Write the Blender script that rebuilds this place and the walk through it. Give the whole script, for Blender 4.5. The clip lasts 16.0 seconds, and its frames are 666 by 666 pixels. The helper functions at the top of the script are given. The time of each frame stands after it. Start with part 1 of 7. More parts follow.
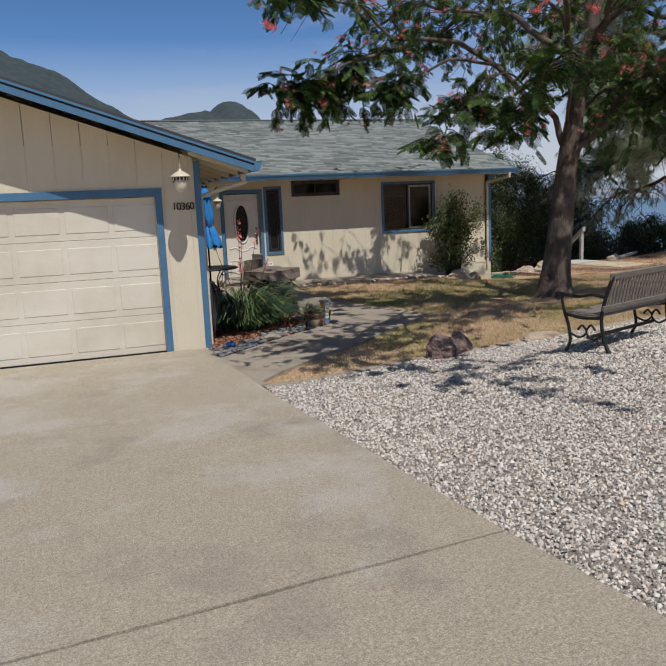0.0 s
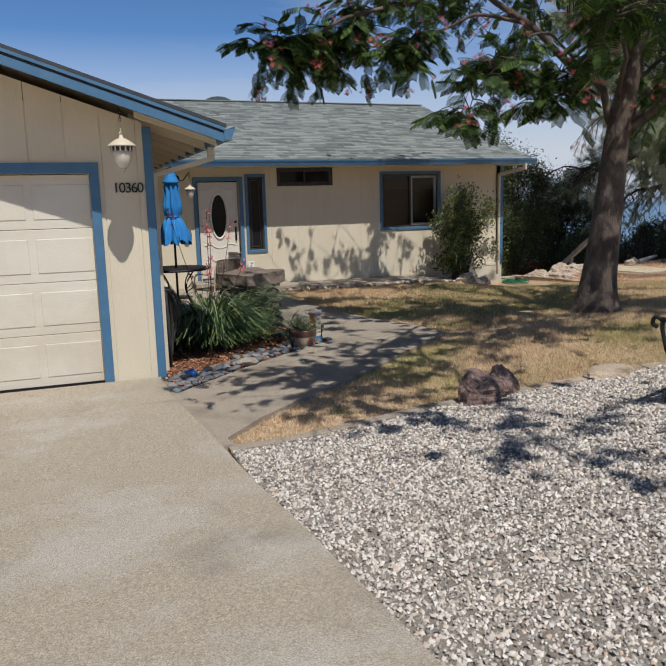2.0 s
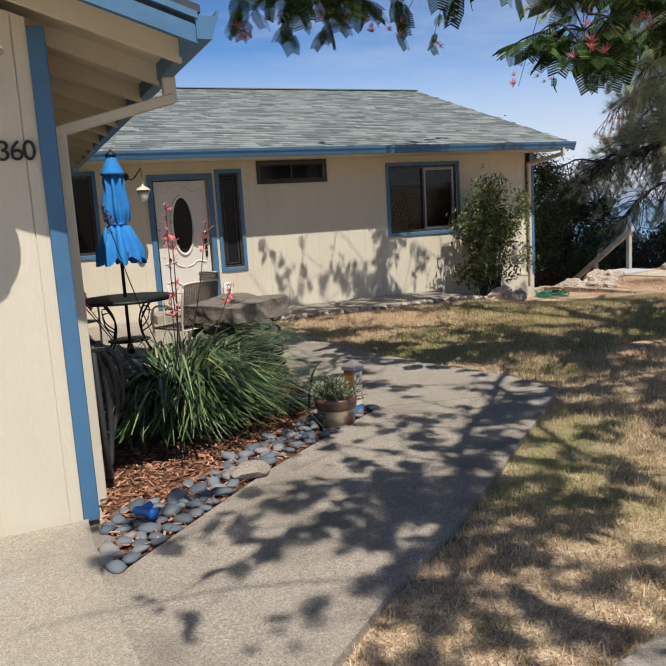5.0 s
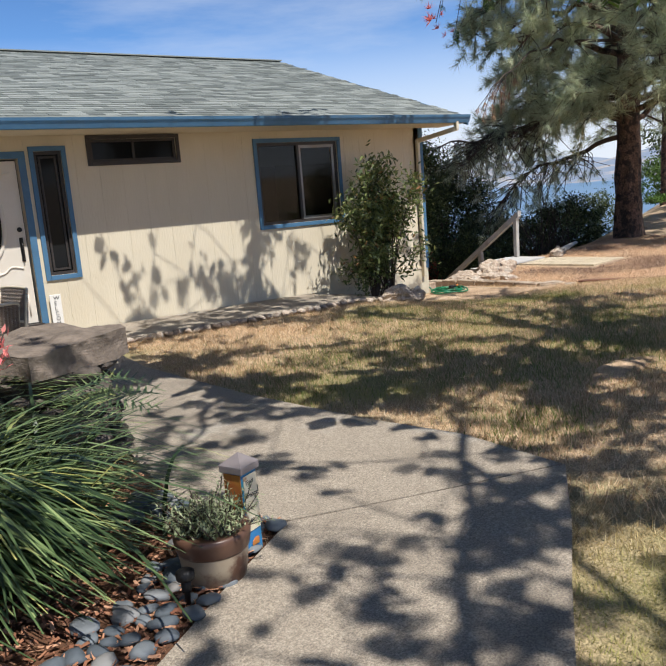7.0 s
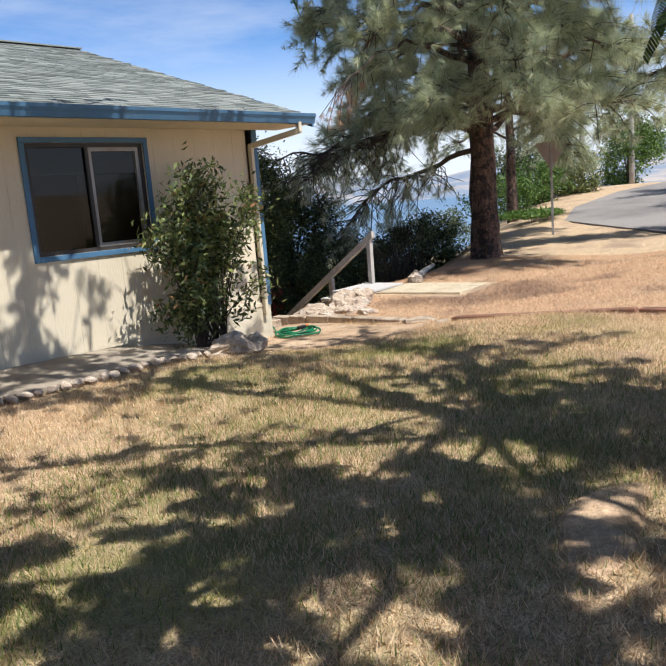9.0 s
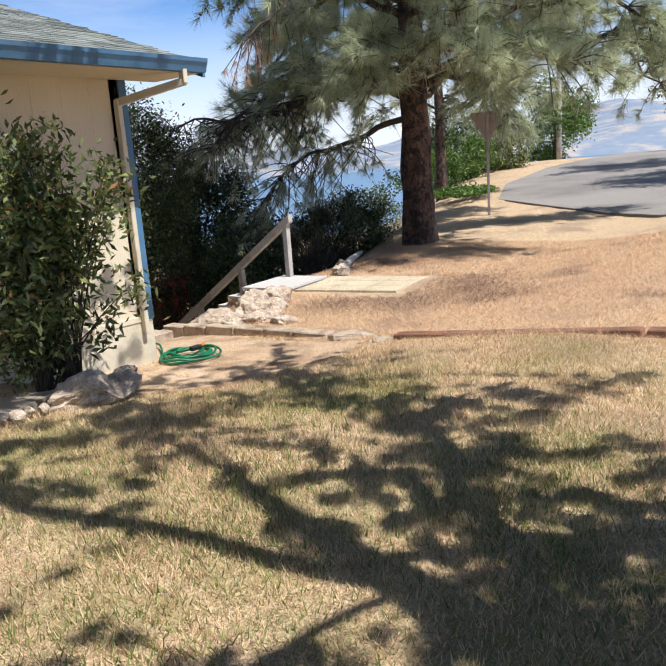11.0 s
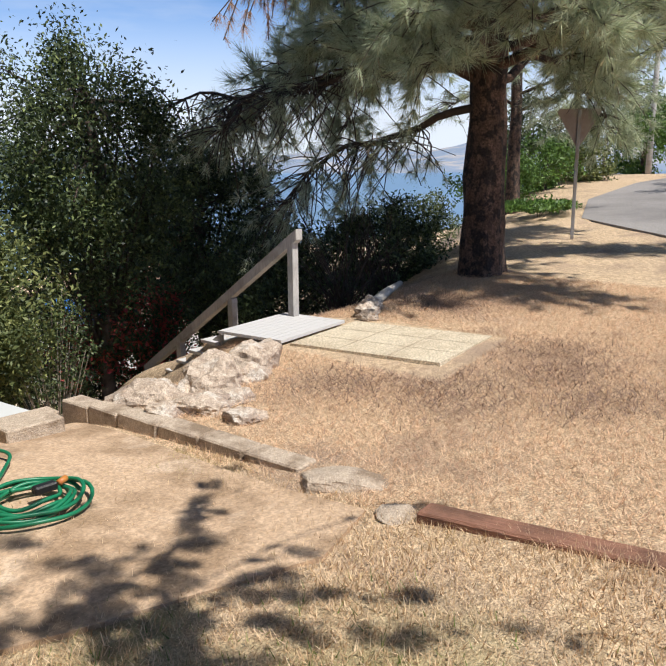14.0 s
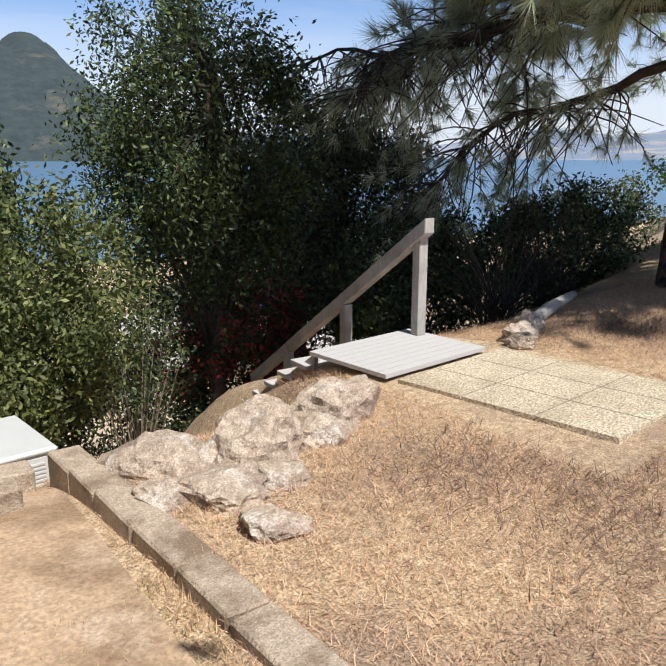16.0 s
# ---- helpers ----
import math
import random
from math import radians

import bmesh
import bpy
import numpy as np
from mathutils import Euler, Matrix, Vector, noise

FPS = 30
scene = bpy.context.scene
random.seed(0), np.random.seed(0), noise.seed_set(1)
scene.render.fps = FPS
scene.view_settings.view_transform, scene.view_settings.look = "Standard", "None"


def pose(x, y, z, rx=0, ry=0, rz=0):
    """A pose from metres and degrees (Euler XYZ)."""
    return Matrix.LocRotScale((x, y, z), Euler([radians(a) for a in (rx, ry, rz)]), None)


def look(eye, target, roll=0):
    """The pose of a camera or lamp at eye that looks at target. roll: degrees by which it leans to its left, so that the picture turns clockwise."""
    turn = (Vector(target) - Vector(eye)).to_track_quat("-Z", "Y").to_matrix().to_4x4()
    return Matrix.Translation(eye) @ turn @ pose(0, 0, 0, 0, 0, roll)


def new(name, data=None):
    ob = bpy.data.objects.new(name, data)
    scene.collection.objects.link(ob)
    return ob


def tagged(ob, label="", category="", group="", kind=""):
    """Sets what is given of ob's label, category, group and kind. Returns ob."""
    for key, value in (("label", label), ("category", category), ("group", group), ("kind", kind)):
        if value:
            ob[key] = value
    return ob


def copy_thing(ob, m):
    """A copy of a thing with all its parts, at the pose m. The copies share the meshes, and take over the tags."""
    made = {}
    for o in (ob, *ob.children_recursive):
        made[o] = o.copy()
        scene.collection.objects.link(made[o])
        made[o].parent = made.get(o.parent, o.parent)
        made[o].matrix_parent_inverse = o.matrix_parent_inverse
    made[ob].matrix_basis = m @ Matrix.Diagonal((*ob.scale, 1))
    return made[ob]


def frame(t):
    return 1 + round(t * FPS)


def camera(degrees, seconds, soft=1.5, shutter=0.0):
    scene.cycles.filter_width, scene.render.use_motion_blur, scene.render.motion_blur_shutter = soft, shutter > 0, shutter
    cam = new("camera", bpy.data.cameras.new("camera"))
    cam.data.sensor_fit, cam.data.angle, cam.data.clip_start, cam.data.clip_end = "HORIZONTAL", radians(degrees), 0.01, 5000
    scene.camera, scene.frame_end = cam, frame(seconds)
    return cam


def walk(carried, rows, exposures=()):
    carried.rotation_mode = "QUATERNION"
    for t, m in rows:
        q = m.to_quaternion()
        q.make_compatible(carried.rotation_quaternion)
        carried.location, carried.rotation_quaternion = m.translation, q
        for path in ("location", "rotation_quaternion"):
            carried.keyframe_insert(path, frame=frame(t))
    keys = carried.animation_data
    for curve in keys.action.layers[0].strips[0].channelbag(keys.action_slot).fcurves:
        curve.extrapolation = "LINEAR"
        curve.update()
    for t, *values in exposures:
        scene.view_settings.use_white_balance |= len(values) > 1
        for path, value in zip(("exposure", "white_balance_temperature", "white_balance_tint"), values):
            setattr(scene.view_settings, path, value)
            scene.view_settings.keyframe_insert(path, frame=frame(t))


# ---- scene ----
cam = camera(48.5, 16.0)
PATH = [
    (0, (-1.593, -10.067, 1.902), (-0.952, -8.203, 1.562), -2.5),
    (0.5, (-1.347, -9.484, 1.889), (-0.701, -7.631, 1.503), -1.8),
    (1, (-1.183, -8.886, 1.833), (-0.525, -7.048, 1.4), -1.3),
    (1.5, (-0.968, -8.273, 1.784), (-0.335, -6.418, 1.385), -1.5),
    (2, (-0.856, -7.683, 1.782), (-0.179, -5.833, 1.434), -1.5),
    (2.5, (-0.687, -7.081, 1.73), (0.023, -5.236, 1.426), -1.0),
    (3, (-0.545, -6.442, 1.718), (0.192, -4.608, 1.407), -0.9),
    (3.5, (-0.453, -5.786, 1.665), (0.283, -3.954, 1.348), -1.4),
    (3.7, (-0.396, -5.519, 1.625), (0.316, -3.675, 1.324), -1.8),
    (5.8, (0.084, -3.131, 1.55), (0.906, -1.337, 1.224), -5.2),
    (6, (0.189, -2.887, 1.538), (1.039, -1.104, 1.219), -5.3),
    (6.5, (0.465, -2.317, 1.531), (1.418, -0.59, 1.198), -4.9),
    (7, (0.797, -1.787, 1.531), (1.877, -0.144, 1.168), -4.5),
    (7.5, (1.249, -1.28, 1.51), (2.431, 0.293, 1.157), -4.2),
    (8, (1.706, -0.742, 1.516), (2.984, 0.75, 1.142), -3.9),
    (8.5, (2.217, -0.259, 1.496), (3.551, 1.183, 1.12), -4.1),
    (9, (2.686, 0.241, 1.532), (4.083, 1.628, 1.181), -4.5),
    (9.5, (3.119, 0.645, 1.577), (4.564, 1.985, 1.236), -4.5),
    (10, (3.635, 1.031, 1.602), (5.103, 2.337, 1.228), -4.6),
    (10.2, (3.822, 1.188, 1.574), (5.303, 2.473, 1.181), -4.9),
    (12.3, (6.134, 2.945, 1.642), (7.713, 4.091, 1.202), -1.7),
    (12.5, (6.347, 3.06, 1.663), (7.926, 4.213, 1.24), -1.6),
    (13, (6.89, 3.37, 1.657), (8.441, 4.567, 1.256), -1.6),
    (13.5, (7.486, 3.656, 1.628), (8.981, 4.922, 1.226), -0.9),
    (14, (8.015, 4.014, 1.575), (9.448, 5.339, 1.138), -0.4),
    (14.5, (8.55, 4.384, 1.525), (9.875, 5.8, 1.036), -0.1),
    (15, (9.065, 4.714, 1.492), (10.308, 6.188, 0.963), 0.8),
    (15.5, (9.531, 5.078, 1.455), (10.7, 6.619, 0.946), 0.4),
    (16, (10.006, 5.385, 1.409), (11.077, 7.007, 0.937), 0.1),
]
walk(cam, [(t, look(eye, target, roll)) for t, eye, target, roll in PATH],
     exposures=[(0.0, -0.45), (2.5, -0.28), (3.5, -0.15), (7.0, 0.20), (9.0, 0.40), (12.5, 0.42), (14.0, 0.26), (16.0, 0.17)])
# The whole place uses the house's own axes: x along the front wall, y away from the street, z up.

# ---- light ----
SUN_DIR = Vector((0.03, -0.50, 0.84)).normalized()
scene.view_settings.exposure = 0.0
world = bpy.data.worlds.new("sky")
scene.world = world
world.use_nodes = True
wn = world.node_tree
wbg = wn.nodes["Background"]
wsky = wn.nodes.new("ShaderNodeTexSky")
wsky.sky_type = "NISHITA"
wsky.sun_disc = False
wsky.sun_elevation = math.asin(SUN_DIR.z)
wsky.sun_rotation = math.atan2(SUN_DIR.x, SUN_DIR.y)
wsky.air_density, wsky.dust_density, wsky.ozone_density = 1.0, 0.1, 4.0
# thin streaks of cirrus on the sky
wco = wn.nodes.new("ShaderNodeTexCoord")
wmap = wn.nodes.new("ShaderNodeMapping")
wmap.inputs["Scale"].default_value = (1.2, 1.6, 7.0)
wnz = wn.nodes.new("ShaderNodeTexNoise")
wnz.inputs["Scale"].default_value, wnz.inputs["Detail"].default_value = 1.7, 7.0
wnz.inputs["Roughness"].default_value = 0.6
wrp = wn.nodes.new("ShaderNodeValToRGB")
wrp.color_ramp.elements[0].position, wrp.color_ramp.elements[0].color = 0.47, (0, 0, 0, 1)
wrp.color_ramp.elements[1].position, wrp.color_ramp.elements[1].color = 0.80, (0.50, 0.50, 0.50, 1)
wmix = wn.nodes.new("ShaderNodeMixRGB")
wmix.inputs["Color2"].default_value = (11.0, 11.8, 13.2, 1)
wn.links.new(wco.outputs["Generated"], wmap.inputs["Vector"])
wn.links.new(wmap.outputs["Vector"], wnz.inputs["Vector"])
wn.links.new(wnz.outputs["Fac"], wrp.inputs["Fac"])
wn.links.new(wrp.outputs["Color"], wmix.inputs["Fac"])
wtint = wn.nodes.new("ShaderNodeMixRGB")
wtint.blend_type, wtint.inputs["Fac"].default_value = "MULTIPLY", 1.0
wtint.inputs["Color2"].default_value = (0.66, 0.90, 1.20, 1)
wn.links.new(wsky.outputs["Color"], wtint.inputs["Color1"])
# pale haze towards the horizon
wsep = wn.nodes.new("ShaderNodeSeparateXYZ")
whz = wn.nodes.new("ShaderNodeMapRange")
whz.inputs["From Min"].default_value, whz.inputs["From Max"].default_value = 0.06, 0.21
whz.inputs["To Min"].default_value, whz.inputs["To Max"].default_value = 0.88, 0.0
whaze = wn.nodes.new("ShaderNodeMixRGB")
whaze.inputs["Color2"].default_value = (11.5, 12.2, 13.6, 1)
wn.links.new(wco.outputs["Generated"], wsep.inputs["Vector"])
wn.links.new(wsep.outputs["Z"], whz.inputs["Value"])
wn.links.new(whz.outputs["Result"], whaze.inputs["Fac"])
# a deeper blue overhead than low in the sky
wgrad = wn.nodes.new("ShaderNodeMapRange")
wgrad.inputs["From Min"].default_value, wgrad.inputs["From Max"].default_value = 0.15, 0.75
wgrad.inputs["To Min"].default_value, wgrad.inputs["To Max"].default_value = 1.65, 0.66
wn.links.new(wsep.outputs["Z"], wgrad.inputs["Value"])
wdeep = wn.nodes.new("ShaderNodeMixRGB")
wdeep.blend_type, wdeep.inputs["Fac"].default_value = "MULTIPLY", 1.0
wn.links.new(wtint.outputs["Color"], wdeep.inputs["Color1"])
wn.links.new(wgrad.outputs["Result"], wdeep.inputs["Color2"])
wn.links.new(wdeep.outputs["Color"], whaze.inputs["Color1"])
wn.links.new(whaze.outputs["Color"], wmix.inputs["Color1"])
wn.links.new(wmix.outputs["Color"], wbg.inputs["Color"])
wbg.inputs["Strength"].default_value = 0.064
sun = new("sun", bpy.data.lights.new("sun", "SUN"))
sun.data.energy, sun.data.angle, sun.data.color = 5.1, radians(0.53), (1.0, 0.972, 0.925)
sun.matrix_world = look(SUN_DIR * 50, (0, 0, 0))


# ---- materials ----
def material(name, a, b=None, scale=8.0, rough=0.8, metal=0.0, bump=0.0, bump_scale=None, stain=None, stain_scale=0.6,
             stain_at=(0.45, 0.7), vary="", amount=0.25, detail=6.0, stretch=(1, 1, 1), spec=None, pale=None, pale_at=(0.56, 0.66), pale_scale=0.7, grit=0.0, grit_scale=220.0):
    """Colours a and b mixed by fine noise, stain laid over by broad noise; vary: 'object' or 'island' shifts the brightness of each piece."""
    m = bpy.data.materials.new(name)
    m.use_nodes = True
    n, l = m.node_tree.nodes, m.node_tree.links
    p = n["Principled BSDF"]
    p.inputs["Roughness"].default_value, p.inputs["Metallic"].default_value = rough, metal
    if spec is not None:
        p.inputs["Specular IOR Level"].default_value = spec
    b = b or tuple(min(1, c * 1.2) for c in a)
    co = n.new("ShaderNodeTexCoord")
    mp = n.new("ShaderNodeMapping")
    mp.inputs["Scale"].default_value = stretch
    l.new(co.outputs["Object"], mp.inputs["Vector"])
    nz = n.new("ShaderNodeTexNoise")
    nz.inputs["Scale"].default_value, nz.inputs["Detail"].default_value, nz.inputs["Roughness"].default_value = scale, detail, 0.65
    l.new(mp.outputs["Vector"], nz.inputs["Vector"])
    rp = n.new("ShaderNodeValToRGB")
    rp.color_ramp.elements[0].position, rp.color_ramp.elements[0].color = 0.32, (*a, 1)
    rp.color_ramp.elements[1].position, rp.color_ramp.elements[1].color = 0.68, (*b, 1)
    l.new(nz.outputs["Fac"], rp.inputs["Fac"])
    col = rp.outputs["Color"]
    if stain:
        sz = n.new("ShaderNodeTexNoise")
        sz.inputs["Scale"].default_value, sz.inputs["Detail"].default_value, sz.inputs["Roughness"].default_value = stain_scale, 8.0, 0.62
        l.new(co.outputs["Object"], sz.inputs["Vector"])
        sr = n.new("ShaderNodeMapRange")
        sr.inputs["From Min"].default_value, sr.inputs["From Max"].default_value = stain_at
        l.new(sz.outputs["Fac"], sr.inputs["Value"])
        mx = n.new("ShaderNodeMixRGB")
        mx.inputs["Color2"].default_value = (*stain, 1)
        l.new(sr.outputs["Result"], mx.inputs["Fac"])
        l.new(col, mx.inputs["Color1"])
        col = mx.outputs["Color"]
    if pale:
        pm = n.new("ShaderNodeMapping")
        pm.inputs["Location"].default_value = (7.3, 2.1, 4.4)
        l.new(co.outputs["Object"], pm.inputs["Vector"])
        pz = n.new("ShaderNodeTexNoise")
        pz.inputs["Scale"].default_value, pz.inputs["Detail"].default_value, pz.inputs["Roughness"].default_value = pale_scale, 9.0, 0.66
        l.new(pm.outputs["Vector"], pz.inputs["Vector"])
        pr = n.new("ShaderNodeMapRange")
        pr.inputs["From Min"].default_value, pr.inputs["From Max"].default_value = pale_at
        pr.inputs["To Max"].default_value = 0.85
        l.new(pz.outputs["Fac"], pr.inputs["Value"])
        px = n.new("ShaderNodeMixRGB")
        px.inputs["Color2"].default_value = (*pale, 1)
        l.new(pr.outputs["Result"], px.inputs["Fac"])
        l.new(col, px.inputs["Color1"])
        col = px.outputs["Color"]
    if grit:
        gz = n.new("ShaderNodeTexNoise")
        gz.inputs["Scale"].default_value, gz.inputs["Detail"].default_value, gz.inputs["Roughness"].default_value = grit_scale, 3.0, 0.7
        l.new(co.outputs["Object"], gz.inputs["Vector"])
        gr = n.new("ShaderNodeMapRange")
        gr.inputs["From Min"].default_value, gr.inputs["From Max"].default_value = 0.36, 0.64
        gr.inputs["To Min"].default_value, gr.inputs["To Max"].default_value = 1 - grit, 1 + grit
        l.new(gz.outputs["Fac"], gr.inputs["Value"])
        gh = n.new("ShaderNodeHueSaturation")
        l.new(gr.outputs["Result"], gh.inputs["Value"])
        l.new(col, gh.inputs["Color"])
        col = gh.outputs["Color"]
    if vary:
        src = n.new("ShaderNodeObjectInfo") if vary == "object" else n.new("ShaderNodeNewGeometry")
        vr = n.new("ShaderNodeMapRange")
        vr.inputs["To Min"].default_value, vr.inputs["To Max"].default_value = 1 - amount, 1 + amount
        l.new(src.outputs["Random" if vary == "object" else "Random Per Island"], vr.inputs["Value"])
        hs = n.new("ShaderNodeHueSaturation")
        l.new(vr.outputs["Result"], hs.inputs["Value"])
        l.new(col, hs.inputs["Color"])
        col = hs.outputs["Color"]
    l.new(col, p.inputs["Base Color"])
    if bump:
        bz = n.new("ShaderNodeTexNoise")
        bz.inputs["Scale"].default_value, bz.inputs["Detail"].default_value = bump_scale or scale * 3, 5.0
        l.new(mp.outputs["Vector"], bz.inputs["Vector"])
        bp = n.new("ShaderNodeBump")
        bp.inputs["Strength"].default_value, bp.inputs["Distance"].default_value = bump, 0.02
        l.new(bz.outputs["Fac"], bp.inputs["Height"])
        l.new(bp.outputs["Normal"], p.inputs["Normal"])
    return m


def ramp_material(name, stops, rough=0.8, source="island", bump=0.0, bump_scale=40.0, translucent=0.0, tint=None, tint_scale=0.5, tint_at=(0.45, 0.65)):
    """Each piece takes its own colour from the ramp."""
    m = bpy.data.materials.new(name)
    m.use_nodes = True
    n, l = m.node_tree.nodes, m.node_tree.links
    p = n["Principled BSDF"]
    p.inputs["Roughness"].default_value = rough
    src = n.new("ShaderNodeObjectInfo") if source == "object" else n.new("ShaderNodeNewGeometry")
    rp = n.new("ShaderNodeValToRGB")
    while len(rp.color_ramp.elements) < len(stops):
        rp.color_ramp.elements.new(0.5)
    for e, (at, c) in zip(rp.color_ramp.elements, stops):
        e.position, e.color = at, (*c, 1)
    l.new(src.outputs["Random" if source == "object" else "Random Per Island"], rp.inputs["Fac"])
    col = rp.outputs["Color"]
    co = n.new("ShaderNodeTexCoord")
    if tint:
        sz = n.new("ShaderNodeTexNoise")
        sz.inputs["Scale"].default_value, sz.inputs["Detail"].default_value = tint_scale, 5.0
        l.new(co.outputs["Object"], sz.inputs["Vector"])
        sr = n.new("ShaderNodeMapRange")
        sr.inputs["From Min"].default_value, sr.inputs["From Max"].default_value = tint_at
        l.new(sz.outputs["Fac"], sr.inputs["Value"])
        mx = n.new("ShaderNodeMixRGB")
        mx.inputs["Color2"].default_value = (*tint, 1)
        l.new(sr.outputs["Result"], mx.inputs["Fac"])
        l.new(col, mx.inputs["Color1"])
        col = mx.outputs["Color"]
    l.new(col, p.inputs["Base Color"])
    if bump:
        bz = n.new("ShaderNodeTexNoise")
        bz.inputs["Scale"].default_value, bz.inputs["Detail"].default_value = bump_scale, 5.0
        l.new(co.outputs["Object"], bz.inputs["Vector"])
        bp = n.new("ShaderNodeBump")
        bp.inputs["Strength"].default_value, bp.inputs["Distance"].default_value = bump, 0.02
        l.new(bz.outputs["Fac"], bp.inputs["Height"])
        l.new(bp.outputs["Normal"], p.inputs["Normal"])
    if translucent:
        tr = n.new("ShaderNodeBsdfTranslucent")
        l.new(col, tr.inputs["Color"])
        ad = n.new("ShaderNodeMixShader")
        ad.inputs["Fac"].default_value = translucent
        l.new(p.outputs["BSDF"], ad.inputs[1])
        l.new(tr.outputs["BSDF"], ad.inputs[2])
        l.new(ad.outputs["Shader"], n["Material Output"].inputs["Surface"])
    return m


M_SIDING = material("siding_paint", (0.64, 0.565, 0.425), (0.68, 0.605, 0.465), 3.0, 0.75, bump=0.25, bump_scale=60, stain=(0.60, 0.52, 0.385), stain_scale=0.8, stain_at=(0.5, 0.8), stretch=(1, 1, 0.25))
M_FOUND = material("foundation_paint", (0.58, 0.52, 0.39), (0.64, 0.58, 0.45), 6.0, 0.8, bump=0.3, stain=(0.42, 0.36, 0.27), stain_at=(0.55, 0.8))
M_GARAGE_DOOR = material("garage_door_paint", (0.66, 0.61, 0.51), (0.70, 0.65, 0.55), 4.0, 0.5, bump=0.12, bump_scale=90, stain=(0.55, 0.48, 0.37), stretch=(0.3, 1, 1))
M_BLUE = material("blue_trim_paint", (0.052, 0.145, 0.26), (0.07, 0.175, 0.30), 5.0, 0.55, bump=0.15, stain=(0.065, 0.12, 0.19), stain_scale=1.4, stain_at=(0.55, 0.75))
M_BROWN = material("bronze_frame", (0.035, 0.03, 0.028), (0.05, 0.042, 0.04), 8.0, 0.45, spec=0.4)
M_DOOR = material("white_door_paint", (0.66, 0.60, 0.52), (0.70, 0.65, 0.57), 4.0, 0.45, bump=0.05)
M_CREAM = material("cream_metal_paint", (0.60, 0.53, 0.40), (0.65, 0.58, 0.45), 5.0, 0.5, stain=(0.50, 0.42, 0.30), stain_at=(0.55, 0.8))
M_BLACK = material("black_iron", (0.015, 0.014, 0.014), (0.03, 0.028, 0.026), 30.0, 0.5, metal=0.4, bump=0.2)
M_GLASS = material("window_glass", (0.012, 0.013, 0.014), (0.016, 0.017, 0.018), 1.0, 0.06, spec=0.12)
M_BLIND = material("blind_slats", (0.55, 0.50, 0.42), (0.60, 0.55, 0.47), 20.0, 0.6)
M_CONCRETE = material("driveway_concrete", (0.31, 0.26, 0.195), (0.50, 0.43, 0.33), 55.0, 0.9, bump=0.6, bump_scale=150, stain=(0.285, 0.248, 0.20), stain_scale=0.8, stain_at=(0.52, 0.68), detail=9, pale=(0.47, 0.425, 0.365), pale_at=(0.52, 0.62), pale_scale=0.75, grit=0.34, grit_scale=130)
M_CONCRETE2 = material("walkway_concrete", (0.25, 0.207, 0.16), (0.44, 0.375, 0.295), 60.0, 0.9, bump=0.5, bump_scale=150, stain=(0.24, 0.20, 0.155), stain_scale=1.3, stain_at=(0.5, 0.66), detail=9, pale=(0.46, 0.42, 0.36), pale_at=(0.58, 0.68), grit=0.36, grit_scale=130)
M_ASPHALT = material("road_asphalt", (0.22, 0.20, 0.185), (0.31, 0.285, 0.265), 25.0, 0.9, bump=0.4, stain=(0.17, 0.155, 0.145), stain_scale=0.3, grit=0.2, grit_scale=30)
M_SOIL = material("dry_soil", (0.32, 0.215, 0.125), (0.72, 0.54, 0.35), 16.0, 0.95, bump=1.0, bump_scale=70, detail=11, stain=(0.34, 0.24, 0.165), stain_scale=0.8, stain_at=(0.50, 0.68), grit=0.45, grit_scale=75)
M_DIRT = material("bare_dirt", (0.40, 0.272, 0.17), (0.54, 0.385, 0.255), 18.0, 0.95, bump=0.4, bump_scale=25, detail=10, stain=(0.30, 0.20, 0.12), stain_scale=1.9, stain_at=(0.46, 0.60), pale=(0.54, 0.41, 0.295), pale_scale=1.2, grit=0.22, grit_scale=45)
M_GRAVEL_BED = material("gravel_bed", (0.24, 0.21, 0.17), (0.36, 0.32, 0.27), 60.0, 0.95, bump=0.8)
M_MULCH_BED = material("mulch_bed", (0.10, 0.045, 0.022), (0.20, 0.09, 0.045), 40.0, 0.95, bump=0.9)
M_STUCCO_STONE = material("granite_rock", (0.30, 0.225, 0.165), (0.56, 0.455, 0.355), 14.0, 0.95, bump=1.0, bump_scale=30, detail=11, stain=(0.27, 0.20, 0.155), stain_scale=3.0, stain_at=(0.5, 0.66), pale=(0.58, 0.53, 0.46), pale_scale=3.5, grit=0.35, grit_scale=90)
M_LAVA = material("lava_rock", (0.12, 0.075, 0.065), (0.30, 0.205, 0.18), 16.0, 0.95, bump=1.0, bump_scale=35, stain=(0.06, 0.045, 0.04), stain_scale=5.0, grit=0.4, grit_scale=70)
M_KERB = material("kerb_concrete", (0.36, 0.28, 0.205), (0.52, 0.42, 0.32), 25.0, 0.9, bump=0.6, stain=(0.23, 0.165, 0.11), stain_scale=2.5, stain_at=(0.5, 0.62), grit=0.3, grit_scale=110)
M_TIMBER = material("red_brown_timber", (0.20, 0.09, 0.055), (0.33, 0.16, 0.10), 10.0, 0.85, bump=0.6, stretch=(6, 0.6, 6), stain=(0.10, 0.05, 0.03), stain_scale=3)
M_GREYWOOD = material("weathered_grey_wood", (0.36, 0.335, 0.31), (0.50, 0.47, 0.435), 12.0, 0.85, bump=0.4, stretch=(4, 4, 0.7), stain=(0.22, 0.20, 0.175), stain_scale=2)
